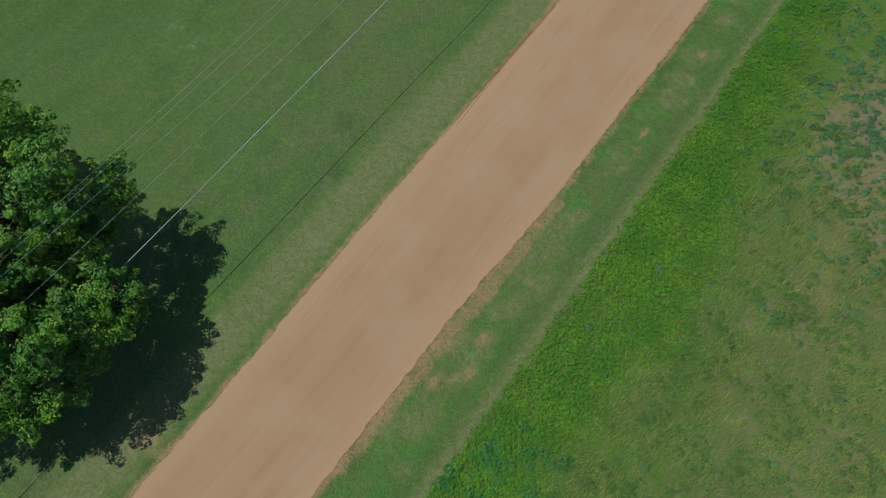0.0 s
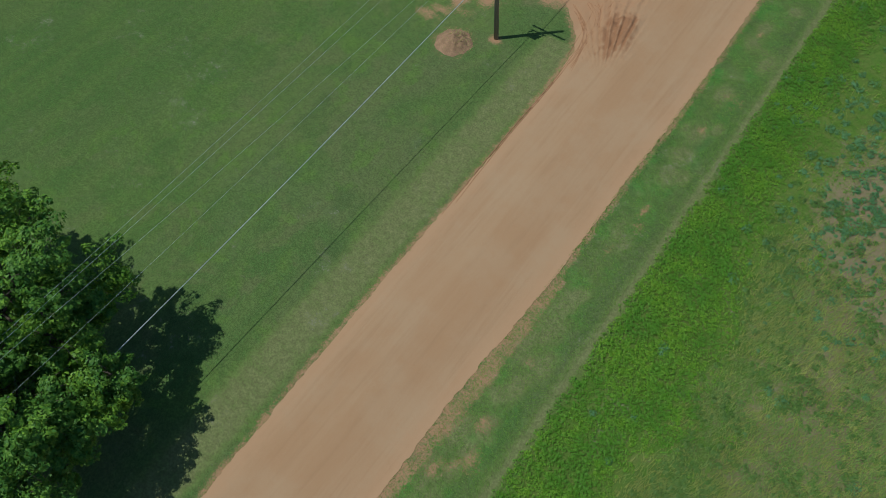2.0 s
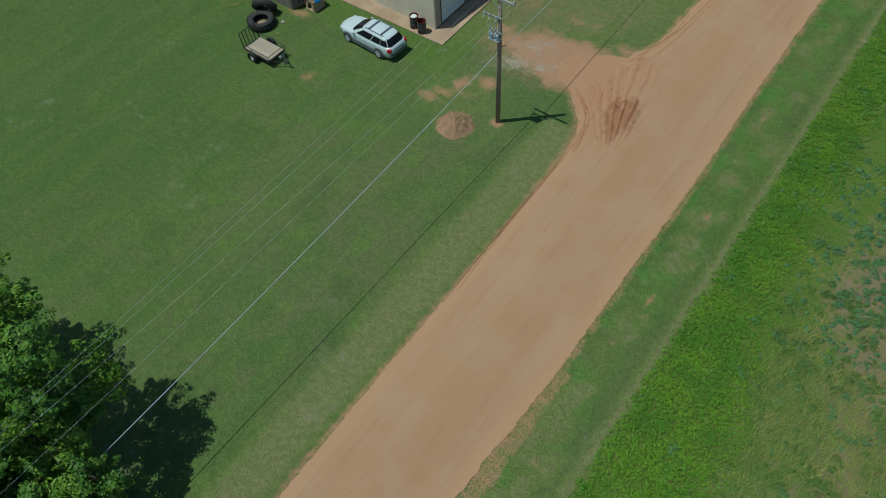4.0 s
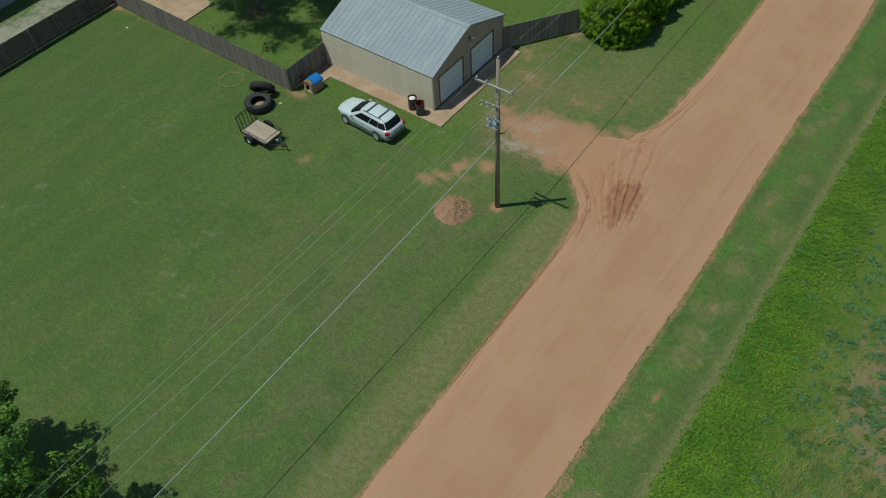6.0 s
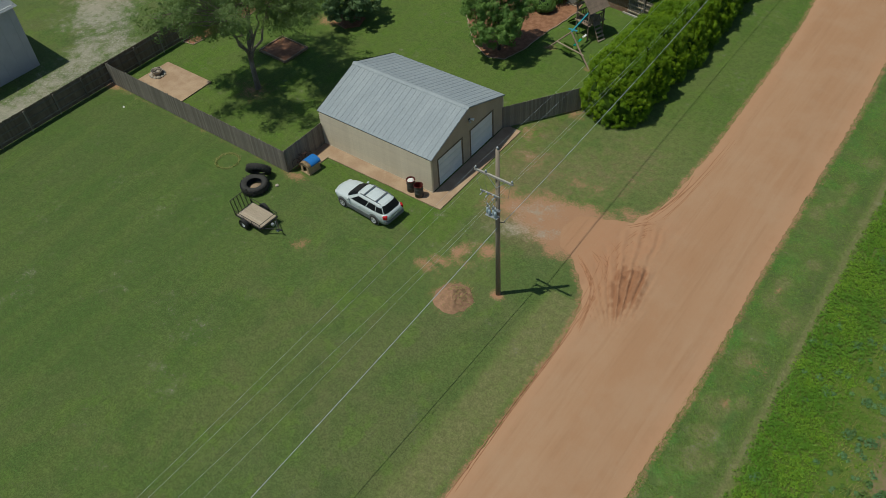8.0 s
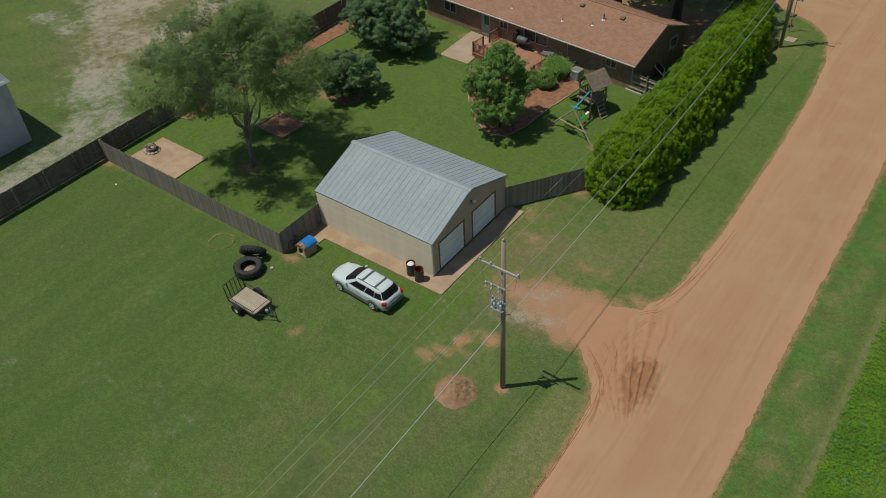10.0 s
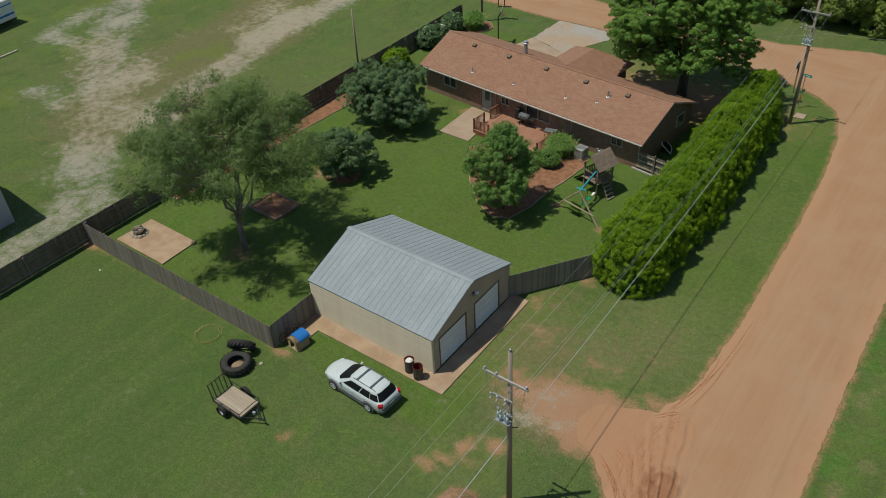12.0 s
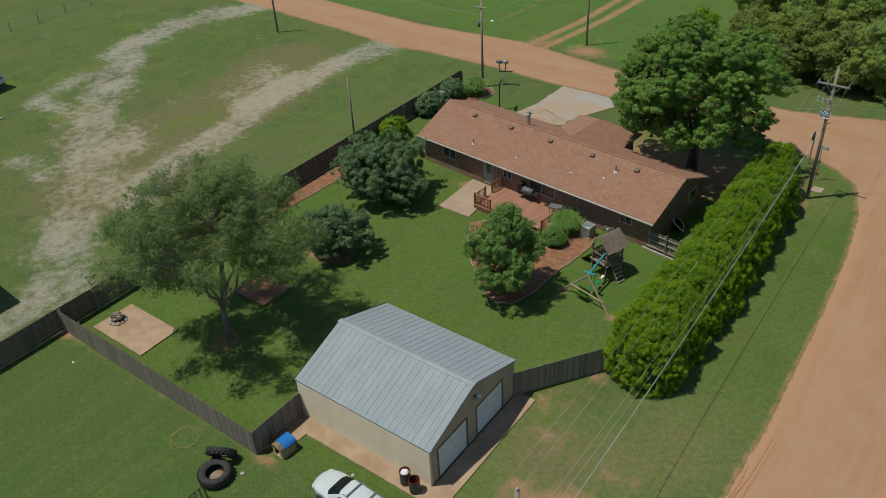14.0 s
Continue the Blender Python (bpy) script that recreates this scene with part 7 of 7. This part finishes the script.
part("slide", MB().add([(-0.2, 0.75, 1.35), (0.3, 0.75, 1.35), (0.3, 2.2, 0.15), (-0.2, 2.2, 0.15), (-0.25, 0.75, 1.5), (-0.25, 2.2, 0.3), (0.35, 0.75, 1.5), (0.35, 2.2, 0.3)], [(0, 1, 2, 3), (3, 2, 1, 0), (0, 3, 5, 4), (4, 5, 3, 0), (1, 6, 7, 2), (2, 7, 6, 1)]), M["core"], pl, "green slide")
sw = thing("swing_set", (-8.6, 24.0, 0), 0, "timber swing frame with teal top beam beside the play tower", "swing set")
part("top_beam", MB().box((-0.3, 0.3, 1.95), (0.12, 2.6, 0.12), Matrix.Rotation(radians(7), 3, "X"), 0.01), M["teal"], sw, "teal painted beam")
for x, y in ((-2.1, -1.2), (2.0, -2.2)):
    part("leg", MB().tube([(x, y, 0.0), (-0.3, -1.0, 1.8)], 0.06, 8), M["playwood"], sw)
part("spreader", MB().tube([(-1.4, -1.15, 0.75), (1.3, -1.8, 0.75)], 0.05, 8), M["planks"], sw)
part("cross_piece", MB().box((-0.3, -0.75, 1.86), (0.75, 0.18, 0.05), ch=0.01), M["teal"], sw)
for y in (-0.5, 0.2, 0.9):
    s = part("swing_rope", MB().tube([(-0.15, y - 0.22, 1.9), (-0.15, y - 0.22, 0.55)], 0.012, 5).tube([(-0.15, y + 0.22, 1.9), (-0.15, y + 0.22, 0.55)], 0.012, 5), M["black"], sw)
    part("swing_seat", MB().box((-0.15, y, 0.53), (0.18, 0.46, 0.04), ch=0.01), M["signgreen"] if y < 0.5 else M["white"], s)
gl = thing("glider_swing", (-9.0, 22.6, 0), -12, "small green glider seat hanging under the swing frame", "glider")
part("seat", MB().box((0, 0, 0.45), (0.9, 0.35, 0.05), ch=0.01), M["core"], gl)
part("backrest", MB().box((0, 0.2, 0.7), (0.9, 0.04, 0.35), ch=0.01), M["core"], gl)
for x in (-0.4, 0.4):
    part("hanger", MB().tube([(x, 0, 0.0), (x, 0, 0.45)], 0.02, 6), M["core"], gl)

# ---------------------------------------------------------------- shrubs round the house
def fountain_grass(at, r, h, label, seed):
    """A clump of long blades that rise from one crown and arch over all round."""
    ob = thing("grass_clump", at, 0, label, "ornamental grass")
    q = np.random.default_rng(seed)
    n = 2600
    a, out, up = q.uniform(0, 2 * np.pi, n), r * q.uniform(0.1, 0.85, n), h * q.uniform(0.7, 1.1, n)
    root = q.normal(size=(n, 2)) * r * 0.2
    way = np.stack([np.cos(a), np.sin(a)], -1)
    side = np.stack([-np.sin(a), np.cos(a)], -1) * 0.02
    faces = []
    for f0, f1 in ((0.0, 0.35), (0.35, 0.7), (0.7, 1.0)):
        ring = []
        for f, w in ((f0, 1.0), (f1, 1.0 if f1 < 1 else 0.2)):
            c = root + way * (out * f ** 1.4)[:, None]
            z = np.maximum(0.03, up * (1.9 * f - 1.15 * f * f) * (0.75 + 0.5 * (1 - out / r)))
            ring += [np.concatenate([c - side * w, z[:, None]], 1), np.concatenate([c + side * w, z[:, None]], 1)]
        faces.append(np.stack([ring[0], ring[1], ring[3], ring[2]], 1))
    part("foliage", loose_mesh("foliage", np.concatenate(faces)), L_FOUNTAIN, ob, "long arching light green blades")
    # added solid cone, near-black to paint the shade low among the blades
    heart = MB().lathe([(0, h * 0.5), (r * 0.25, h * 0.45), (r * 0.4, h * 0.25), (r * 0.35, 0)], 12)
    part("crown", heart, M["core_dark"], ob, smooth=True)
    return ob


fountain_grass((-13.95, 29.1, 0), 1.35, 1.75, "arching light green fountain grass by the deck", 70)
dense_shrub("round_shrub", (-13.9, 27.3, 0), [(0, 0, 0.6, 0.9, 0.8, 0.6)], L_BED, M["core_dark"], 420, 22, 0.07, 0.055, "rounded dark green shrub in the mulch bed", 71)
dense_shrub("grey_shrub", (-15.4, 26.2, 0), [(0, 0, 0.35, 0.55, 0.5, 0.38)], L_TEAL, M["core_dark"], 100, 12, 0.08, 0.1, "small grey-green plant in the mulch bed", 72)
dense_shrub("side_shrub", (-35.5, 40.5, 0), [(0, 0, 0.9, 1.3, 1.5, 0.95), (0.3, 1.2, 0.8, 1.0, 1.0, 0.8)], L_DARK, M["core_dark"], 420, 14, 0.13, 0.15, "dark green shrub against the back fence", 73)
dense_shrub("side_shrub", (-35.4, 44.2, 0), [(0, 0, 0.9, 1.1, 1.2, 0.95)], L_DARK, M["core_dark"], 320, 14, 0.13, 0.15, "dark green shrub against the back fence", 74)
fountain_grass((-33.9, 46.2, 0), 1.5, 1.8, "large fountain-like ornamental grass clump in mulch", 75)
dense_shrub("yellow_shrub", (-34.9, 34.6, 0), [(0, 0, 0.9, 1.1, 1.3, 0.95)], L_HEDGE, M["core"], 320, 14, 0.13, 0.15, "yellow-green shrub beside the fence", 76)

# ---------------------------------------------------------------- street things
sg = thing("street_sign", (-0.75, 46.2, 0), 0, "street sign on a slim post at the road corner", "street sign")
part("post", MB().tube([(0, 0, 0), (0, 0, 3.1)], 0.035, 8), M["galv"], sg)
bl = part("sign_blade", MB().box((0.1, 0, 2.95), (0.8, 0.02, 0.22), ch=0.004), M["signgreen"], sg, "green name blade")
part("sign_bar", MB().box((0.1, -0.014, 2.95), (0.55, 0.006, 0.09)), M["white"], bl, "plain white bar in place of writing")
part("marker", MB().box((0, 0, 0.9), (0.1, 0.1, 0.5), ch=0.02), M["sticker"], sg, "orange marker sleeve")
st = thing("stop_sign", (-1.95, 48.7, 0), 84, "octagonal road sign seen from behind on a wooden post", "road sign")
part("post", MB().box((0, 0, 1.3), (0.1, 0.1, 2.6), ch=0.01), M["pole"], st)
part("sign_plate", MB().lathe([(0, -0.012), (0.4, -0.012), (0.4, 0.012), (0, 0.012)], 8, (0, 0.08, 2.55), pose(0, 0, 0, 90).to_3x3()), M["cargrey"], st, "grey back of the plate")
for x, y, lab in ((-34.9, 52.3, "dark mailbox on a post at the road edge"), (-34.3, 52.6, "pale mailbox on a post at the road edge")):
    mbx = thing("mailbox", (x, y, 0), 20, lab, "mailbox", "mailboxes")
    part("post", MB().box((0, 0, 0.5), (0.1, 0.1, 1.0), ch=0.008), M["pole"], mbx)
    part("box", MB().tube([(-0.3, 0, 1.12), (0.3, 0, 1.12)], 0.17, 12), M["cargrey"] if lab[0] == "d" else M["galv"], mbx, smooth=True)
    part("flag", MB().box((0.1, -0.19, 1.25), (0.15, 0.01, 0.06)), M["taillight"], mbx)
hp = thing("basketball_hoop", (-29.8, 44.5, 0), 25, "black basketball hoop with a grey backboard on the lawn", "basketball hoop")
part("pole", MB().tube([(0, 0, 0), (0, 0, 2.6), (0.25, 0, 3.1)], 0.06, 8), M["black"], hp)
part("backboard", MB().box((0.4, 0, 3.15), (0.04, 1.1, 0.75), ch=0.01), M["acgrey"], hp, "grey backboard")
part("ring", MB().lathe([(0.22, -0.01), (0.24, 0), (0.22, 0.01)], 14, (0.68, 0, 2.9)), M["taillight"], hp)
bn = thing("white_bin", (-35.3, 42.4, 0), 0, "white and blue box standing by the back fence", "bin")
part("body", MB().box((0, 0, 0.7), (0.6, 0.6, 1.4), ch=0.04), M["white"], bn)
part("base_band", MB().box((0.02, 0, 0.25), (0.62, 0.62, 0.5), ch=0.03), M["blue"], bn, "blue lower band")
ha = thing("window_screen", (-6.75, 34.1, 0), 20, "white framed window screen leaning against the brick wall", "window screen")
for a, b in (((0, -0.55), (0, 0.55)), ((-0.75, -0.55), (-0.75, 0.55)), ((0, -0.55), (-0.75, -0.55)), ((0, 0.55), (-0.75, 0.55))):
    part("frame", MB().tube([(a[0], a[1], 0.1 - a[0] * 1.0), (b[0], b[1], 0.1 - b[0] * 1.0)], 0.045, 6), M["white"], ha)
part("mesh_sheet", MB().box((-0.375, 0, 0.47), (1.0, 1.05, 0.015), pose(0, 0, 0, 0, 45).to_3x3()), M["carglass"], ha, "dark mesh")

# ---------------------------------------------------------------- neighbours
nb_ = thing("metal_barn", (-50.0, -10.45, 0), 0, "pale grey metal barn wall beyond the back fence", "barn")
part("east_wall", MB().box((6.6, 0, 2.6), (0.15, 20, 5.2)), M["bldgwall"], nb_, "pale ribbed wall sheet")
rib_me = MB().box((0, 0, 2.6), (0.03, 0.05, 5.2)).mesh("wall_rib")
for k in range(20):
    o = part("wall_rib", rib_me, M["bldgwall"], nb_)
    o.location = (6.685, -9.5 + k * 1.0, 0)
part("north_wall", MB().box((0, 9.92, 2.6), (13.05, 0.15, 5.2)), M["bldgwall"], nb_)
part("south_wall", MB().box((0, -9.92, 2.6), (13.05, 0.15, 5.2)), M["bldgwall"], nb_)
part("west_wall", MB().box((-6.6, 0, 2.6), (0.15, 20, 5.2)), M["bldgwall"], nb_)
for s in (-1, 1):
    part("roof_sheet", MB().add([(0, -10.3, 7.0), (0, 10.3, 7.0), (s * 6.9, 10.3, 5.1), (s * 6.9, -10.3, 5.1)], [(0, 1, 2, 3), (3, 2, 1, 0)]), M["roofmetal"], nb_)
rv = thing("camper_trailer", (-80.5, 18.3, 0), 8, "white camper trailer with blue stripes on the far grass", "camper")
part("body", MB().box((0, 0, 1.75), (2.4, 6.5, 2.3), ch=0.12), M["white"], rv)
part("stripe", MB().box((0.02, 0, 1.25), (2.42, 6.2, 0.22), ch=0.02), M["blue"], rv, "blue stripe")
part("stripe", MB().box((0.02, 0, 2.3), (2.42, 6.2, 0.12), ch=0.02), M["blue"], rv, "blue stripe")
part("chassis", MB().box((0, 0, 0.5), (2.0, 6.6, 0.15)), M["black"], rv)
for x in (-1.1, 1.1):
    part("wheel", MB().lathe([(0, -0.1), (0.3, -0.1), (0.34, 0), (0.3, 0.1), (0, 0.1)], 16, (x, 0.4, 0.34), pose(0, 0, 0, 0, 90).to_3x3()), M["rubber"], rv)
solid("concrete_kerb", MB().box((0, 0, 0.06), (0.25, 3.4, 0.14), ch=0.02), M["concrete_grey"], "pale concrete kerb lying in the grass", "kerb", at=pose(-72.4, 15.4, 0, 0, 0, 3))
ff = thing("wire_fence", (-97.2, 20, 0), 0, "thin wire field fence on the far boundary", "fence")
for k in range(14):
    part("post", MB().tube([(0, k * 4.0, 0), (0, k * 4.0, 1.3)], 0.05, 6), M["pole"], ff)
for z in (0.4, 0.8, 1.2):
    part("strand", MB().tube([(0, 0, z), (0, 52, z)], 0.012, 4), M["galv"], ff)

# ---------------------------------------------------------------- woods past the crossroad
rng = random.Random(77)
for k, (x, y, s) in enumerate(((-2.0, 66.5, 1.0), (3.5, 66.0, 1.05), (8.5, 68.0, 1.1), (-4.5, 72.0, 1.1), (1.5, 73.5, 1.2), (7.0, 75.0, 1.2), (-10.5, 71.0, 0.9), (13, 67, 1.1), (-14, 68.5, 0.75), (12, 76, 1.2), (-9, 79, 1.15), (-16.5, 79, 1.0), (-1, 82, 1.25), (18, 72, 1.1), (5, 84, 1.3), (-6, 90, 1.3), (3, 94, 1.3), (12, 88, 1.3), (-15, 90, 1.1), (20, 82, 1.2), (-5.2, 65.2, 0.85), (0.4, 64.8, 0.8), (-8.8, 66.6, 0.8))):
    tree("cedar_tree", (x, y, 0), lobes(16, 3.0 * s, 3.0 * s, 3.3 * s, 3.7 * s, 1.25 * s, 200 + k, -0.9), (1.0, 0.22), (L_WOOD, L_OLIVE, L_OLIVE)[k % 3], 360, 60, 0.55, 0.13, "bushy olive-green cedar in a thicket beyond the road", 220 + k, twigs=1, inner=0.7, up=0.6, reach=1.5)
tree("yellow_tree", (-17.5, 64.5, 0), lobes(8, 1.6, 1.6, 1.8, 3.2, 1.0, 301), (1.0, 0.15), L_HEDGE, 260, 50, 0.4, 0.1, "yellow-green leafy tree across the road", 302)


# ---------------------------------------------------------------- verge weeds and grasses
g = np.random.default_rng(5)


def field_noise(x, y, f, z):
    return np.array([noise.noise((a * f, b * f, z)) for a, b in zip(x, y)])


def scatter(n, x0, x1, y0, y1):
    return g.uniform(x0, x1, n), g.uniform(y0, y1, n)


def blades(x, y, h, w, lean, seed):
    """Upright blades as thin quads, bent over."""
    r = np.random.default_rng(seed)
    n = len(x)
    a = r.uniform(0, 2 * np.pi, n)
    hh = h * r.uniform(0.6, 1.3, n)
    b = np.stack([x, y, np.zeros(n)], -1)
    side = np.stack([np.cos(a), np.sin(a), np.zeros(n)], -1) * w / 2
    tip = b + np.stack([np.cos(a + 1.57) * lean * hh + lean * 0.5 * hh, np.sin(a + 1.57) * lean * hh, hh], -1)
    return np.stack([b - side, b + side, tip + side * 0.3, tip - side * 0.3], 1)


def litter(x, y, z0, z1, size, long_, seed, up=1.0):
    """Low leaves and bent blades lying over the ground."""
    r = np.random.default_rng(seed)
    cen = np.stack([x, y, r.uniform(z0, z1, len(x))], -1)
    return leaf_quads(cen, size, up, long_, seed)


def flakes(q):
    """Diamond leaves cut down to triangles."""
    return np.stack([q[:, 0], q[:, 1] * 0.85 + q[:, 3] * 0.15, q[:, 2] * 0.5 + q[:, 3] * 0.5], 1)


def stems(x, y, h, w, way, spread, bend, seed):
    """Long grass stems, pressed over in one way by the wind."""
    r = np.random.default_rng(seed)
    n = len(x)
    a = radians(way) + r.normal(size=n) * spread
    hh = h * r.uniform(0.5, 1.4, n)
    base = np.stack([x, y, np.zeros(n) + 0.02], -1)
    side = np.stack([-np.sin(a), np.cos(a), r.normal(size=n) * 0.3], -1) * w / 2
    tip = base + np.stack([np.cos(a) * bend * hh, np.sin(a) * bend * hh, hh * r.uniform(0.4, 1.0, n)], -1)
    return np.stack([base - side, base + side, tip], 1)


def weed_edge(y):
    """How far the bright weeds reach into the field."""
    return np.interp(y, [-36, -28, -22, -14, -9, -4.6, 0, 7.5, 14, 22, 48], [17.0, 17.5, 18.4, 19.6, 19.4, 18.6, 17.8, 17.3, 18.0, 19.0, 20.0])


# bright broad-leaved weeds in a band beside the mown verge
x, y = scatter(62000, 14.7, 22, -38, 44)
dens = np.clip((x - 14.8) / 0.5, 0, 1) * np.clip((weed_edge(y) + 2.2 * field_noise(x, y, 0.22, 41.0) - x) / 2.2 + 0.4, 0, 1) * (0.95 + 0.6 * field_noise(x, y, 0.35, 3.0) + 0.6 * field_noise(x, y, 1.6, 8.0))
dens = np.maximum(dens, 0.1 * (x > 15.2) * (field_noise(x, y, 0.6, 21.0) > 0.15))
k = dens > g.uniform(0, 1, len(x))
x, y = x[k], y[k]
cen = np.stack([x, y, 0.05 + 0.1 * np.clip(dens[k], 0, 1) * g.uniform(0.5, 1.4, k.sum())], -1)
q = tufts(cen, np.tile([0.0, 0.0, 1.0], (len(x), 1)), 11, 0.1, 0.045, 1.1, 6, 0.7, 0.5, 1.0)
solid("broadleaf_weeds", loose_mesh("broadleaf_weeds", q), L_WEED, "dense bright green broad-leaved weeds along the verge", "weeds", kind="stuff")


# blue-green leafy clumps: thick where the soil lies bare, a few among the weeds
def clump_cloud(x, y, rad, per, seed):
    cen = np.stack([x, y, rad * 0.35], -1)
    r = np.random.default_rng(seed)
    pos = cen[:, None] + unit(r.normal(size=(len(x), per, 3))) * (r.uniform(0, 1, (len(x), per, 1)) ** 0.4) * rad[:, None, None] * np.array([1, 1, 0.6])
    pos = pos.reshape(-1, 3)
    pos[:, 2] = np.maximum(pos[:, 2], 0.03)
    return flakes(leaf_quads(pos, 0.1, 1.3, 1.7, seed))


x, y = scatter(4200, 15.2, 31, -36, 48)
thick = np.exp(-((x - 20.5) / 2.6) ** 2 - ((y - 5.5) / 4.0) ** 2) * 1.1 + np.exp(-((x - 23.5) / 3.4) ** 2 - ((y + 1.0) / 5.5) ** 2) * 0.75 + np.exp(-((x - 16.3) / 1.6) ** 2 - ((y + 24.5) / 1.8) ** 2) * 0.9
thick = thick + 0.10 * (x < 18.5) * (np.abs(y - 7.5) < 3) * 3 + 0.035 + 0.012 * (x > 18) + 0.25 * np.clip((y - 10) / 10, 0, 1) * (x > 18)
k = thick * (0.75 + 0.9 * field_noise(x, y, 0.55, 9.0)) > g.uniform(0, 1, len(x))
x, y = x[k], y[k]
solid("bluegreen_weeds", loose_mesh("bluegreen_weeds", clump_cloud(x, y, g.uniform(0.1, 0.42, len(x)) ** 1.15, 60, 7)), L_TEAL, "scattered blue-green leafy weed clumps in the rough field", "weeds", kind="stuff")
x, y = np.maximum(15.2, g.normal(16.9, 1.2, 48)), g.normal(-25.2, 1.3, 48)
solid("large_weeds", loose_mesh("large_weeds", clump_cloud(x, y, g.uniform(0.18, 0.42, len(x)), 90, 23)), L_BROAD, "large dark blue-green weeds crowding the verge", "weeds", kind="stuff")
x, y = scatter(1500, 18.5, 29, -9, 9)
k = np.exp(-((x - 22.8) / 3.4) ** 2 - ((y - 0.5) / 6.0) ** 2) * (0.8 + 0.8 * field_noise(x, y, 0.8, 19.0)) > g.uniform(0, 1, len(x))
x, y = x[k], y[k]
solid("small_weeds", loose_mesh("small_weeds", clump_cloud(x, y, g.uniform(0.06, 0.2, len(x)), 26, 17)), L_TEAL, "small grey-green weeds dotting the bare soil", "weeds", kind="stuff")
x, y = scatter(5000, 18.3, 32, -40, 0)
k = np.clip((x - weed_edge(y) + 0.6) / 1.5, 0, 1) * (0.45 + 1.1 * field_noise(x, y, 0.5, 29.0)) > g.uniform(0, 1, len(x))
x, y = x[k], y[k]
solid("field_tufts", loose_mesh("field_tufts", clump_cloud(x, y, g.uniform(0.08, 0.28, len(x)), 36, 18)), L_TUFT, "dark green tufts among the long field grass", "grass", kind="stuff")
# low green growth between the weeds and the bare soil
x, y = scatter(190000, 14.9, 31, -38, 46)
bare = np.exp(-((x - 23) / 3.2) ** 2 - ((y + 1.8) / 5.5) ** 2)
k = field_noise(x, y, 0.5, 2.0) + 0.35 * field_noise(x, y, 2.0, 5.0) + 0.58 - 0.85 * bare > g.uniform(0, 1, len(x)) * 0.9
x, y = x[k], y[k]
solid("rough_grass", loose_mesh("rough_grass", flakes(litter(x, y, 0.04, 0.16, 0.034, 6.0, 8))), L_GRASS, "tall uncut grass in the rough field", "grass", kind="stuff")
# long grass laid over by the wind, with seed heads gone to straw
x, y = scatter(140000, 18.2, 33, -40, 6)
k = np.clip((x - weed_edge(y) + 0.4) / 1.6, 0, 1) * np.clip((-2.0 - y) / 5, 0, 1) * (0.6 + 0.9 * field_noise(x, y, 0.35, 12.0) + 0.6 * field_noise(x, y, 1.3, 15.0)) > g.uniform(0, 1, len(x))
x, y = x[k], y[k]
solid("long_grass", loose_mesh("long_grass", stems(x, y, 0.16, 0.028, 74, 0.6, 1.5, 9)), L_LONG, "long green grass leaning over in the rough field", "grass", kind="stuff")
x, y = scatter(95000, 18.0, 33, -40, 8)
k = np.clip((x - weed_edge(y) + 0.4) / 1.2, 0, 1) * np.clip((0.0 - y) / 6, 0.12, 1) * (0.45 + 1.0 * field_noise(x, y, 0.45, 32.0) + 0.9 * field_noise(x, y, 1.6, 25.0)) > g.uniform(0, 1, len(x))
x, y = x[k], y[k]
solid("dry_grass", loose_mesh("dry_grass", stems(x, y, 0.22, 0.026, 74, 0.45, 1.5, 10)), L_SEDGE, "yellowing half-dry grass stems in the rough field", "grass", kind="stuff")
# tufts along the road edges
px_, py_ = [], []
for (ax, ay) in edge_line:
    if -40 < ay < 52 and ax < 14 and ax > -8 and not (ax < 2.6 and 3.5 < ay < 9.5):
        for _ in range(9):
            px_.append(ax + g.normal() * 0.16)
            py_.append(ay + g.normal() * 0.16)
px_, py_ = np.array(px_), np.array(py_)
k = ~inside(px_, py_, edge_line) & (field_noise(px_, py_, 0.9, 4.0) > -0.25)
solid("edge_grass", loose_mesh("edge_grass", flakes(litter(px_[k], py_[k], 0.02, 0.09, 0.026, 6.0, 10))), L_GRASS, "short uneven grass fringing the dirt road", "grass", kind="stuff")
x, y = scatter(70000, 11.4, 14.6, -38, 48)
k = field_noise(x, y, 0.7, 6.0) > -0.45
solid("verge_grass", loose_mesh("verge_grass", flakes(litter(x[k], y[k], 0.012, 0.05, 0.02, 7.0, 11, 3.0))), L_GRASS, "thin rough grass on the mown verge", "grass", kind="stuff")
rg = np.random.default_rng(63)
ang, rad = rg.uniform(0, 6.283, 900), 0.78 + 0.055 * rg.normal(size=900)
solid("straw_ring", loose_mesh("straw_ring", flakes(litter(-21.63 + rad * np.cos(ang), -0.4 + rad * np.sin(ang), 0.035, 0.06, 0.03, 4.0, 64, 4.0))), L_STRAW, "worn ring of dead straw-coloured grass in the lawn", "dry grass", kind="stuff")
x, y = g.normal(-1.8, 0.45, 700), g.normal(-1.5, 0.45, 700)
x, y = x[:380], y[:380]
q = blades(x, y, 0.16, 0.02, 1.0, 12)
q[:, :, 2] += np.clip(0.45 - 0.4 * np.hypot(x + 1.9, y + 1.65), 0, 1)[:, None]
solid("mound_weeds", loose_mesh("mound_weeds", q[np.hypot(x + 1.9, y + 1.65) < 1.2]), L_STRAW, "dry weeds growing on the soil mound", "weeds", kind="stuff")
